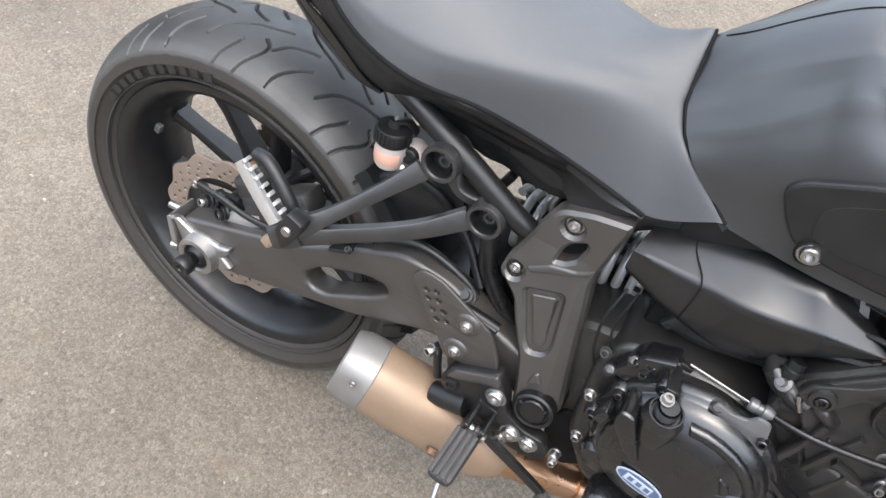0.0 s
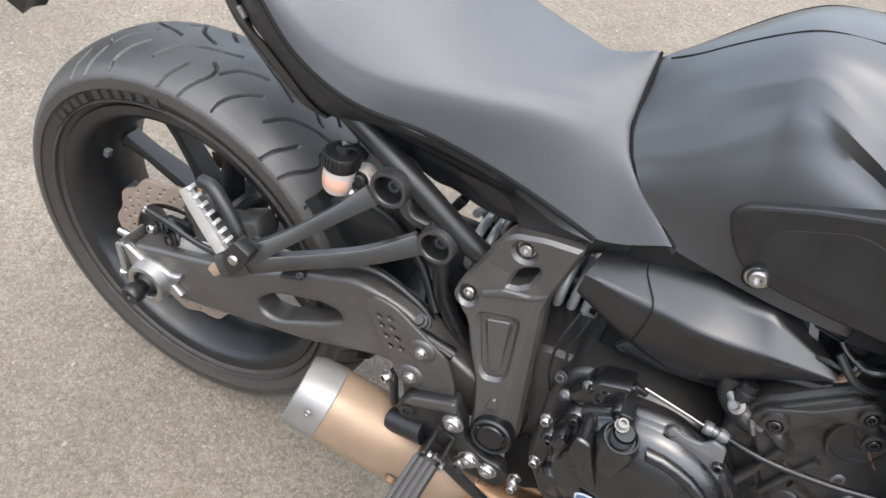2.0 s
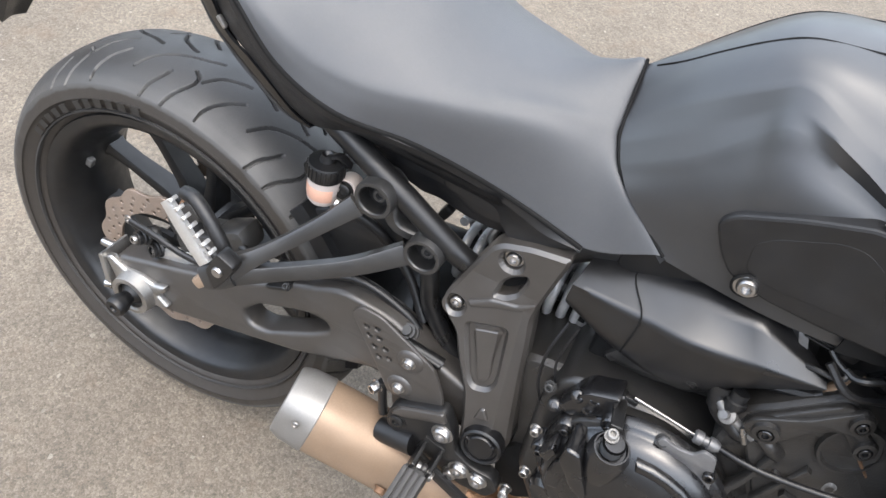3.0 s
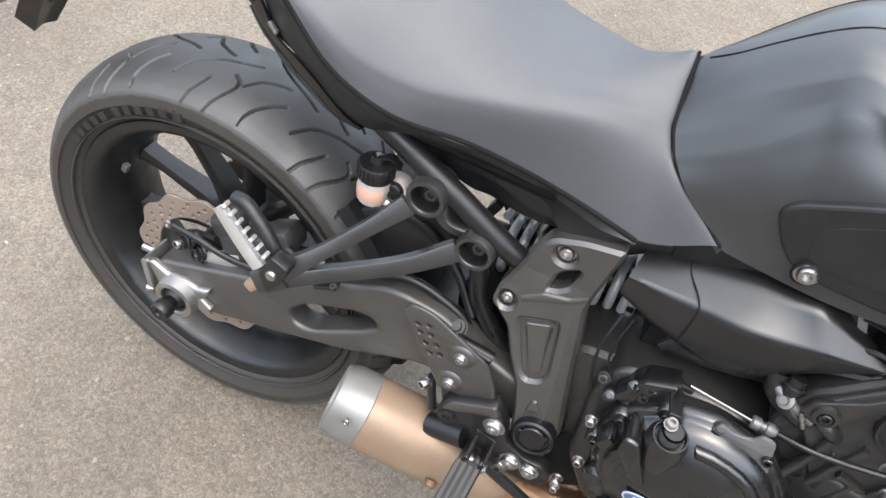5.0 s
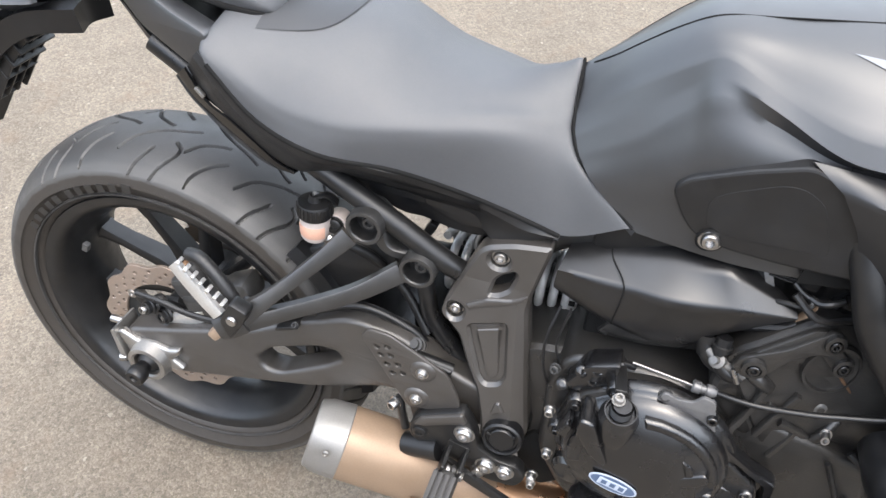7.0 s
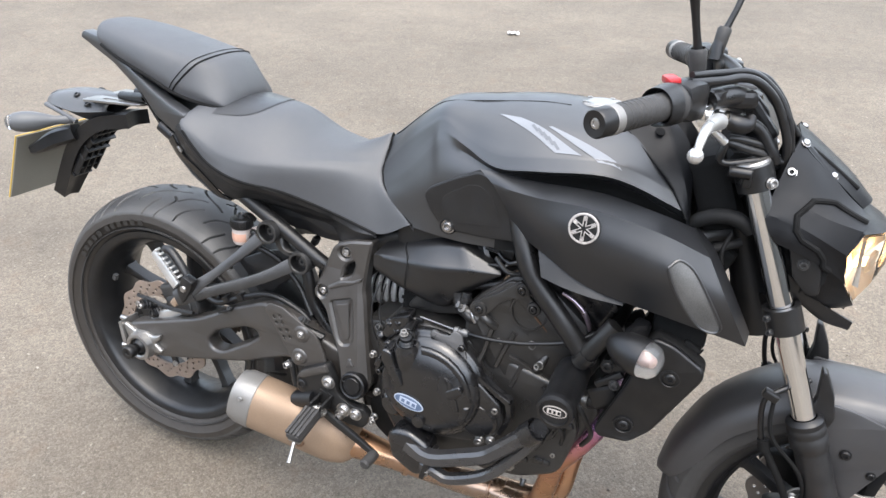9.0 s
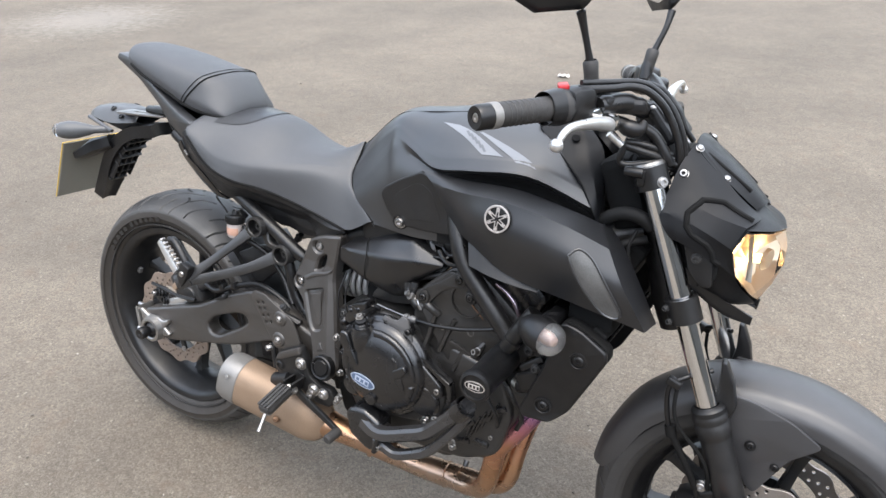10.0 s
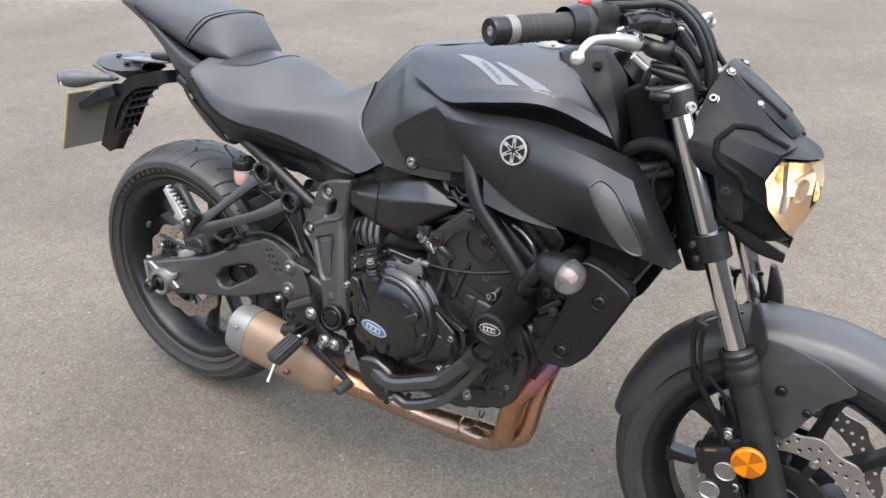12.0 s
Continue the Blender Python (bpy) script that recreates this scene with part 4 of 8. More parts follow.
# decal stripes on the tank's shoulders, laid on its skin from above
TANK_SKIN = skin(symmetric(TANK), 7, 6, breaks_v=(2, 3, 4, 8, 9, 10))
TANK_TREE = BVHTree.FromPolygons([Vector(v) for v in TANK_SKIN[0]], TANK_SKIN[1])


def draped(quad, lift, n=10, m=4, tree=None, way=(0, 0, -1)):
    """A sheet over the four corners of a quad, laid on the skin along way."""
    a, b, c, d = (Vector(q) for q in quad)
    verts = []
    for i in range(n + 1):
        for j in range(m + 1):
            p = a.lerp(b, i / n).lerp(d.lerp(c, i / n), j / m)
            hit, nrm, _, _ = (tree or TANK_TREE).ray_cast(p - Vector(way) * 0.3, Vector(way))
            if hit is None:
                hit, nrm = p, -Vector(way)
            if nrm.dot(Vector(way)) > 0:
                nrm = -nrm
            verts.append(hit + nrm * lift)
    return verts, grid_faces(n + 1, m + 1)


for flip in (False, True):
    for quad in (((0.742, -0.0746, 0.93), (0.8524, -0.1342, 0.9), (0.8926, -0.1359, 0.9), (0.781, -0.084, 0.93)), ((0.8295, -0.1008, 0.93), (0.918, -0.1397, 0.89), (0.9525, -0.1359, 0.89), (0.834, -0.0995, 0.93))):
        geo = draped(quad, 0.0008)
        part("decal_stripe", mirrored(geo) if flip else geo, STRIPE, tank, "grey decal stripe")
    for k in range(5):
        x, y = 0.802 + 0.010 * k, -0.0985 - 0.0055 * k
        geo = draped(((x, y, 0.92), (x + 0.012, y - 0.010, 0.92), (x + 0.016, y - 0.009, 0.92), (x + 0.004, y + 0.001, 0.92)), 0.0013, 3, 2)
        part("decal_bar", mirrored(geo) if flip else geo, STRIPE_DARK, tank)

# near-black strip under the tank's lip: the gap's shade put into the colour
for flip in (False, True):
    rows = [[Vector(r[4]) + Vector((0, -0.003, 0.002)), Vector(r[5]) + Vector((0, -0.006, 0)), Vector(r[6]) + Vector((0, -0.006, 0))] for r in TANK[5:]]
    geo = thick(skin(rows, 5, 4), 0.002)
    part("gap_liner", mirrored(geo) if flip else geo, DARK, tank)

# joints of the tank's covers
for flip in (False, True):
    over = [TANK_TREE.ray_cast(Vector((x, y, 1.2)), Vector((0, 0, -1)))[0] for x, y in ((0.530, -0.006), (0.552, -0.014), (0.575, -0.020), (0.605, -0.027), (0.635, -0.032), (0.68, -0.036), (0.74, -0.038), (0.80, -0.038), (0.845, -0.039))]
    geo = tube(over, 0.0009, 6, 6)
    part("spine_seam", mirrored(geo) if flip else geo, DARK, tank)
    line = [(0.915, -0.030, 0.938), (0.953, -0.066, 0.934), (0.985, -0.085, 0.905), (1.010, -0.096, 0.880), (1.034, -0.104, 0.855)]
    out = []
    for q in line:
        hit, nrm, _, _ = TANK_TREE.ray_cast(Vector((q[0], q[1], 1.2)), Vector((0, 0, -1)))
        out.append(hit + Vector((0, 0, 0.0002)))
    geo = tube(out, 0.0012, 6, 4)
    part("cover_seam", mirrored(geo) if flip else geo, DARK, tank)

# side panels of the tank
PANEL = rounded([(0.634, 0.782), (0.644, 0.798), (0.690, 0.826), (0.737, 0.849), (0.775, 0.838), (0.828, 0.778), (0.830, 0.748), (0.75, 0.735), (0.70, 0.731), (0.665, 0.737), (0.648, 0.756)], 0.009)


def panel_warp(x, y, z):
    """Follows the tank's flank, a little proud of it."""
    return (x, y - 0.1275 - 0.116 * (z - 0.745) + 0.161 * (0.80 - x), z)


for flip in (False, True):
    geo = plate(PANEL, -0.004, 0.030, 0.003, warp=panel_warp)
    sp = part("tank_side_panel", mirrored(geo) if flip else geo, MATT, bike, "matt black tank side panel", sharp=10)
    geo = plate(rounded([(0.668, 0.782), (0.681, 0.797), (0.721, 0.823), (0.739, 0.826), (0.759, 0.816), (0.777, 0.778), (0.781, 0.763), (0.701, 0.748), (0.674, 0.752)], 0.008), -0.0044, 0.0, 0.0005, warp=panel_warp)
    part("raised_field", mirrored(geo) if flip else geo, MATT, sp, sharp=10)
    s = 1 if flip else -1
    # raised near-black ring that draws the shade of a sunken bolt seat
    part("bolt_well", lathe([(0.0125, 0.0004), (0.0135, 0.0012), (0.0145, 0.0004), (0.0145, -0.002)], (0.6835, s * 0.1123, 0.737), (0.16, s, -0.116), 24), DARK, sp)
    bolt((0.6835, s * 0.1108, 0.737), 0.0095, 0.008, (0, s, 0), sp)

SHROUD = [
    [(0.735, -0.128, 0.852), (0.765, -0.142, 0.835), (0.790, -0.142, 0.800), (0.805, -0.135, 0.765)],
    [(0.830, -0.135, 0.852), (0.845, -0.178, 0.842), (0.860, -0.185, 0.800), (0.862, -0.165, 0.752)],
    [(0.930, -0.138, 0.855), (0.930, -0.195, 0.848), (0.935, -0.206, 0.795), (0.940, -0.180, 0.722)],
    [(1.020, -0.128, 0.837), (1.025, -0.190, 0.832), (1.045, -0.202, 0.775), (1.060, -0.172, 0.700)],
    [(1.065, -0.110, 0.820), (1.095, -0.160, 0.800), (1.130, -0.172, 0.745), (1.168, -0.150, 0.675)],
    [(1.065, -0.080, 0.815), (1.098, -0.095, 0.79), (1.135, -0.100, 0.735), (1.172, -0.095, 0.670)],
]
for flip in (False, True):
    s = 1 if flip else -1
    geo = thick(skin(SHROUD, 7, 6, breaks_u=(4,), breaks_v=(1,)), 0.004)
    sh = part("tank_shroud", mirrored(geo) if flip else geo, PAINT_SHADED, bike, "satin black air scoop shroud")
    # grille in the scoop
    sk = skin(SHROUD[:5], 7, 6, breaks_v=(1,))
    tree = BVHTree.FromPolygons([Vector(v) for v in sk[0]], sk[1])
    ring = spline([(1.046, 0.790), (1.058, 0.800), (1.078, 0.788), (1.098, 0.762), (1.118, 0.728), (1.130, 0.700), (1.120, 0.690), (1.100, 0.697), (1.078, 0.725), (1.058, 0.762), (1.046, 0.790)], 4)[:-1]
    cx, cz = 1.086, 0.744
    verts = []
    for f in (0.0, 0.35, 0.7, 1.0):
        for q in ring:
            p = Vector((cx + (q[0] - cx) * f, -0.4, cz + (q[1] - cz) * f))
            hit, nrm, _, _ = tree.ray_cast(p, Vector((0, 1, 0)))
            verts.append((hit if hit else Vector((p.x, -0.17, p.z))) + Vector((0, -0.0015, 0)))
    geo = thick((verts, grid_faces(4, len(ring), True)), 0.002)
    gr = part("grille", mirrored(geo) if flip else geo, MESH, sh, "grey wire mesh grille")
    edge = tube([*verts[-len(ring):], verts[-len(ring)]], 0.0022, 6, 1)
    part("grille_rim", mirrored(edge) if flip else edge, PAINT, gr)
    # fin below the shroud
    fin = thick(skin([[(0.852, -0.158, 0.754), (0.866, -0.176, 0.718)], [(0.90, -0.166, 0.742), (0.905, -0.182, 0.712)], [(0.95, -0.170, 0.723), (0.95, -0.180, 0.706)], [(0.992, -0.168, 0.707), (0.992, -0.172, 0.702)]], 5, 3), 0.003)
    part("lower_fin", mirrored(fin) if flip else fin, MATT, sh)
    # round emblem, a plain ring with spokes
    e0, ax = Vector((0.925, s * 0.2045, 0.822)), Vector((-0.02, s, 0.16)).normalized()
    em = part("round_emblem", lathe([(0.0, 0.004), (0.0215, 0.004), (0.0228, 0.002), (0.0228, -0.004)], e0, ax, 40), EMBLEM_DARK, sh, "round emblem, bright ring and spokes on black")
    part("emblem_ring", lathe([(0.0190, 0.004), (0.0195, 0.0055), (0.0217, 0.0055), (0.0225, 0.004)], e0, ax, 40), EMBLEM, em)
    rot = ax.to_track_quat("Z", "Y").to_matrix().to_4x4()
    for k in range(6):
        for d in (-0.0021, 0.0021):
            part("emblem_bar", moved(box((0.0105, d, 0.0046), (0.0150, 0.0012, 0.0016), 0.0003), Matrix.Translation(e0) @ rot @ pose(0, 0, 0, 0, 0, 60 * k + 30)), EMBLEM, em)
        bar = moved(box((0.0150, 0, 0.0048), (0.0075, 0.0020, 0.002), 0.0005), Matrix.Translation(e0) @ rot @ pose(0, 0, 0, 0, 0, 60 * k + 30))
        part("emblem_spoke", bar, EMBLEM, em)

SEATG = [
    [(0.165, 0, 0.868), (0.163, -0.060, 0.864), (0.160, -0.105, 0.851), (0.157, -0.130, 0.839), (0.158, -0.140, 0.830), (0.162, -0.144, 0.820)],
    [(0.240, 0, 0.866), (0.238, -0.060, 0.857), (0.232, -0.108, 0.832), (0.228, -0.137, 0.801), (0.224, -0.145, 0.786), (0.215, -0.147, 0.771)],
    [(0.312, 0, 0.858), (0.312, -0.050, 0.850), (0.308, -0.098, 0.823), (0.300, -0.135, 0.790), (0.296, -0.144, 0.773), (0.285, -0.150, 0.750)],
    [(0.378, 0, 0.824), (0.378, -0.045, 0.819), (0.376, -0.082, 0.806), (0.373, -0.111, 0.790), (0.372, -0.120, 0.773), (0.362, -0.124, 0.736)],
    [(0.440, 0, 0.814), (0.442, -0.036, 0.810), (0.445, -0.060, 0.801), (0.447, -0.077, 0.793), (0.452, -0.089, 0.773), (0.447, -0.098, 0.708)],
    [(0.492, 0, 0.831), (0.495, -0.026, 0.818), (0.499, -0.044, 0.802), (0.503, -0.058, 0.789), (0.512, -0.074, 0.760), (0.539, -0.093, 0.683)],
    [(0.516, 0, 0.843), (0.518, -0.018, 0.822), (0.521, -0.040, 0.799), (0.525, -0.053, 0.784), (0.545, -0.072, 0.758), (0.607, -0.098, 0.717)],
]
front_roll = [[(x + 0.005, y * 0.93, z - 0.014) for x, y, z in SEATG[-1]]]
back_roll = [[(x - 0.004, y * 0.96, z - 0.02) for x, y, z in SEATG[0]]]
seat = part("rider_seat", skin(symmetric(back_roll + SEATG + front_roll), 8, 7), SEAT, bike, "grey-black grained vinyl rider seat", sharp=60)
for flip in (False, True):
    line = [tuple(Vector(r[5]) + Vector((0, -0.0005, -0.001))) for r in SEATG[:6]]
    geo = tube(line, 0.0026, 8, 6)
    part("piping", mirrored(geo) if flip else geo, DARK, seat)
    edge = [tuple(Vector(q) + Vector((0.0035, 0, 0.0))) for q in SEATG[-1]]
    geo = tube(edge, 0.0016, 8, 6)
    part("front_seam", mirrored(geo) if flip else geo, DARK, seat)

PILLION = [
    [(-0.115, 0, 0.975), (-0.115, -0.030, 0.973), (-0.112, -0.052, 0.964), (-0.104, -0.066, 0.948), (-0.090, -0.070, 0.932)],
    [(-0.050, 0, 0.974), (-0.050, -0.045, 0.970), (-0.048, -0.072, 0.958), (-0.045, -0.083, 0.938), (-0.040, -0.082, 0.915)],
    [(0.040, 0, 0.962), (0.040, -0.055, 0.956), (0.042, -0.084, 0.943), (0.045, -0.096, 0.915), (0.050, -0.094, 0.890)],
    [(0.160, 0, 0.940), (0.157, -0.050, 0.936), (0.146, -0.081, 0.925), (0.118, -0.097, 0.893), (0.100, -0.096, 0.872)],
    [(0.180, 0, 0.929), (0.177, -0.046, 0.924), (0.168, -0.073, 0.910), (0.156, -0.092, 0.882), (0.146, -0.091, 0.860)],
    [(0.203, 0, 0.900), (0.202, -0.041, 0.894), (0.198, -0.061, 0.884), (0.192, -0.083, 0.867), (0.186, -0.083, 0.854)],
    [(0.215, 0, 0.868), (0.214, -0.036, 0.864), (0.211, -0.052, 0.860), (0.206, -0.072, 0.855), (0.201, -0.073, 0.851)],
]
nose = [[(0.200, y * 0.9, 0.846) for x, y, z in PILLION[-1]]]
heel = [[(-0.112 + 0.01 * k, y * 0.9, z - 0.02) for k, (x, y, z) in enumerate(PILLION[0])]]
pillion = part("pillion_seat", skin(symmetric(heel + PILLION + nose), 6, 6, breaks_u=(4,)), SEAT, bike, "grey-black grained vinyl pillion seat", sharp=60)
for du, r in ((0.0, 0.0017), (-0.16, 0.0008)):
    for flip in (False, True):
        line = [surf(PILLION, 3.0 + du, 0.01 + 3.9 * j / 12, 0.0003) for j in range(13)]
        geo = tube(line, r, 6, 4)
        part("stitched_seam", mirrored(geo) if flip else geo, DARK, pillion)

for flip in (False, True):
    geo = tube([tuple(Vector(r[4]) + Vector((0, -0.001, 0.001))) for r in PILLION], 0.0035, 8, 6)
    part("piping", mirrored(geo) if flip else geo, DARK, pillion)
SEAT_SKIN = skin(symmetric(SEATG), 7, 6)
SEAT_TREE = BVHTree.FromPolygons([Vector(v) for v in SEAT_SKIN[0]], SEAT_SKIN[1])
tongue = []
for i in range(11):
    x = 0.195 + 0.090 * math.sin(math.pi / 2 * i / 10)
    half = (0.100 - 0.35 * (x - 0.195)) * max(0.0, 1 - ((x - 0.195) / 0.0901) ** 7) ** 0.5
    for j in range(15):
        hit, nrm, _, _ = SEAT_TREE.ray_cast(Vector((x, half * (j / 7 - 1), 1.2)), Vector((0, 0, -1)))
        tongue.append(hit + Vector((0, 0, 0.0016)))
part("rear_insert", (tongue, grid_faces(11, 15)), INSERT, seat, "smooth darker vinyl insert")

# tail bodywork
for flip in (False, True):
    def tail_warp(x, y, z):
        return (x, y - 0.092 - 0.26 * max(-0.18, min(0.17, x)), z)
    fair = rounded([(-0.172, 0.936), (-0.160, 0.951), (-0.100, 0.946), (-0.045, 0.921), (0.053, 0.877), (0.110, 0.856), (0.158, 0.845), (0.153, 0.824), (0.132, 0.801), (0.064, 0.826), (0.030, 0.857), (-0.060, 0.902)], 0.008)
    geo = plate(fair, 0.0, 0.03, 0.005, warp=tail_warp)
    part("tail_fairing", mirrored(geo) if flip else geo, PAINT, bike, "satin grey tail fairing")
    # cover under the seat: a ridge below the piping, then an undercut face that flares into a low point in front
    band = []
    for a, b in (((0.152, -0.142, 0.830), (0.128, -0.128, 0.802)), ((0.187, -0.147, 0.795), (0.148, -0.126, 0.768)), ((0.215, -0.1475, 0.769), (0.180, -0.122, 0.740)), ((0.248, -0.1485, 0.758), (0.208, -0.116, 0.711)), ((0.285, -0.150, 0.748), (0.242, -0.109, 0.692)),
                 ((0.335, -0.137, 0.739), (0.288, -0.100, 0.698)), ((0.389, -0.115, 0.724), (0.345, -0.088, 0.687)), ((0.447, -0.098, 0.705), (0.427, -0.0765, 0.667)), ((0.478, -0.095, 0.697), (0.455, -0.082, 0.655)), ((0.510, -0.093, 0.688), (0.476, -0.090, 0.651)), ((0.540, -0.0925, 0.681), (0.538, -0.091, 0.676))):
        a, b = Vector(a), Vector(b)
        band.append([a, a.lerp(b, 0.22) + Vector((0, -0.004, 0)), a.lerp(b, 0.6) + Vector((0, -0.001, 0)), b])
    geo = thick(skin(band, 6, 4, breaks_v=(1,)), 0.006)
    part("seat_side_cover", mirrored(geo) if flip else geo, MATT, bike, "charcoal plastic cover under the seat", sharp=20)
    blade = []
    for a, b in (((0.128, -0.130, 0.803), (0.094, -0.098, 0.771)), ((0.146, -0.127, 0.768), (0.109, -0.098, 0.750)), ((0.169, -0.124, 0.750), (0.137, -0.100, 0.724)), ((0.193, -0.120, 0.728), (0.166, -0.103, 0.708)), ((0.217, -0.113, 0.702), (0.202, -0.107, 0.692)), ((0.237, -0.110, 0.692), (0.236, -0.110, 0.690))):
        a, b = Vector(a), Vector(b)
        blade.append([a, a.lerp(b, 0.45) + Vector((-0.002, -0.005, -0.002)) * (1 - len(blade) / 5), b, b + Vector((0.003, 0.010, 0.001))])
    geo = thick(skin(blade, 5, 4, breaks_v=(2,)), 0.003)
    part("tail_blade", mirrored(geo) if flip else geo, SHINE, bike, "glossy black blade trim beside the seat", sharp=45)
    # bright alloy strip that draws the sky's reflection on the blade
    geo = plate(rounded([(0.1355, 0.781), (0.139, 0.784), (0.148, 0.774), (0.145, 0.771)], 0.002), -0.134, -0.128, 0.0015)
    part("bright_trim", mirrored(geo) if flip else geo, ALLOY, bike, "sky glint on the glossy blade, built as a bright strip")
part("under_tail", joined(skin(symmetric([[(-0.11, 0, 0.945), (-0.11, -0.05, 0.94), (-0.11, -0.06, 0.93)], [(0.0, 0, 0.86), (0.0, -0.07, 0.855), (0.0, -0.085, 0.87)], [(0.10, 0, 0.75), (0.10, -0.08, 0.75), (0.10, -0.10, 0.78)], [(0.25, 0, 0.70), (0.25, -0.09, 0.70), (0.25, -0.11, 0.72)], [(0.45, 0, 0.68), (0.45, -0.08, 0.68), (0.45, -0.1, 0.70)]]), 4, 3)), PLASTIC, bike)


# ---- chassis ----
def beam(pts, widths, depth, steps=4, soft=0.35):
    """A flat bar along a curve in the side plane: widths across it, depth along y, corners eased."""
    ds = list(depth) if isinstance(depth, (list, tuple)) else [depth] * len(pts)
    path = spline([(*p, w, d) for p, w, d in zip(pts, widths, ds)], steps)
    verts = []
    for i, q in enumerate(path):
        t = Vector(path[min(i + 1, len(path) - 1)][:3] - path[max(i - 1, 0)][:3]).normalized()
        side = t.cross(Vector((0, 1, 0))).normalized()
        out = side.cross(t).normalized()
        w, d = q[3] / 2, q[4] / 2
        for a, b in ((-1, -1 + soft), (-1 + soft, -1), (1 - soft, -1), (1, -1 + soft), (1, 1 - soft), (1 - soft, 1), (-1 + soft, 1), (-1, 1 - soft)):
            verts.append(Vector(q[:3]) + side * w * a + out * d * b)
    n = len(path)
    return verts, grid_faces(n, 8, True) + [tuple(range(8))[::-1], tuple(range(len(verts) - 8, len(verts)))]


ARM = rounded([(-0.045, 0.352), (0.052, 0.384), (0.156, 0.418), (0.237, 0.464), (0.311, 0.496), (0.375, 0.489), (0.44, 0.455), (0.53, 0.425), (0.565, 0.39), (0.53, 0.36), (0.44, 0.375), (0.368, 0.389), (0.258, 0.342), (0.154, 0.317), (0.04, 0.290), (-0.03, 0.295)], 0.02)
SLOT = rounded([(0.172, 0.372), (0.196, 0.400), (0.268, 0.428), (0.292, 0.426), (0.298, 0.414), (0.276, 0.394), (0.207, 0.352), (0.182, 0.352)], 0.011)


def arm_warp(x, y, z):
    return (x, y + (0.012 if x > 0.3 else 0.012 * max(0, x / 0.3)), z)


swing = part("swingarm", plate(ARM, -0.137, -0.098, 0.0075, [SLOT], steps=4, warp=arm_warp), COVER, bike, "dark grey swingarm with an oval opening", sharp=50)
part("swingarm_beam", mirrored(plate(rounded([(-0.03, 0.295), (-0.03, 0.340), (0.08, 0.352), (0.30, 0.388), (0.46, 0.420), (0.54, 0.410), (0.545, 0.350), (0.46, 0.335), (0.20, 0.310)], 0.012), -0.137, -0.105, 0.008, steps=3)), COVER, swing)
part("pivot_tube", lathe([(0.03, -0.12), (0.03, 0.12)], (0.53, 0, 0.39), (0, 1, 0), 24), STEEL_BLACK, swing)
part("cross_brace", box((0.37, 0, 0.40), (0.09, 0.2, 0.05), 0.015, (0, -15, 0)), STEEL_BLACK, swing)

blk = part("axle_block", plate(rounded([(-0.048, 0.354), (-0.038, 0.358), (-0.014, 0.346), (0.012, 0.349), (0.034, 0.345), (0.054, 0.351), (0.053, 0.340), (0.040, 0.328), (0.058, 0.314), (0.050, 0.306), (0.030, 0.304), (0.014, 0.292), (-0.008, 0.290), (-0.028, 0.302), (-0.036, 0.328)], 0.003), -0.145, -0.132, 0.0045, steps=3), ALLOY, swing, "cast alloy chain adjuster block")
part("adjuster_ring", lathe([(0.021, 0.0), (0.021, 0.016), (0.024, 0.018), (0.030, 0.017), (0.033, 0.0)], (0.005, -0.142, 0.317), (0, -1, 0), 36), ALLOY, blk)
part("axle_slider", lathe([(0.0, 0.043), (0.005, 0.043), (0.006, 0.046), (0.0125, 0.0465), (0.0148, 0.043), (0.0148, 0.031), (0.012, 0.026), (0.0105, 0.018), (0.0185, 0.010), (0.0185, -0.004)], (0.004, -0.142, 0.317), (0, -1, 0), 32), PLASTIC, blk, "black bobbin on the axle end")
part("axle_plate", plate(rounded([(-0.053, 0.358), (-0.047, 0.362), (-0.035, 0.305), (-0.038, 0.298), (-0.045, 0.300)], 0.002), -0.15, -0.10, 0.001), ALLOY, blk)
cap_bolt((-0.050, -0.122, 0.352), 0.006, 0.02, (-1, -0.1, 0.1), blk)
cap_bolt((-0.040, -0.145, 0.303), 0.006, 0.01, (-0.8, -0.5, 0), blk)

# rear brake
cal = part("rear_brake_caliper", joined(box((0.095, -0.090, 0.422), (0.085, 0.052, 0.056), 0.012, (0, -22, 0)), box((0.060, -0.098, 0.446), (0.045, 0.030, 0.034), 0.008, (0, -22, 0)), box((0.075, -0.100, 0.476), (0.024, 0.026, 0.030), 0.006, (0, -35, 0)), box((0.135, -0.088, 0.458), (0.05, 0.045, 0.035), 0.01, (0, -30, 0)), lathe([(0.0, 0.006), (0.018, 0.006), (0.020, 0.003), (0.020, -0.02)], (0.105, -0.114, 0.424), (0, -1, 0), 24)), HANGER, bike, "dark grey rear brake caliper")
part("caliper_bracket", beam([(0.012, -0.112, 0.372), (0.040, -0.112, 0.382), (0.068, -0.112, 0.396), (0.095, -0.110, 0.413), (0.12, -0.108, 0.42)], [0.024, 0.026, 0.022, 0.018, 0.016], 0.014), PEG_ALLOY, cal, "bright cast caliper bracket")
for x, z, r, h in ((0.012, 0.402, 0.012, 0.03), (0.028, 0.386, 0.012, 0.024)):
    part("slide_pin_boot", lathe([(r * 0.5, h), (r * 0.8, h), (r * 0.8, h * 0.8), (r, h * 0.75), (r * 0.8, h * 0.6), (r, h * 0.5), (r * 0.85, h * 0.3), (r, h * 0.2), (r, 0)], (x, -0.105, z), (-0.3, -1, 0.2), 20), PLASTIC, cal)
cap_bolt((0.002, -0.128, 0.404), 0.006, 0.01, (-0.3, -1, 0.2), cal)
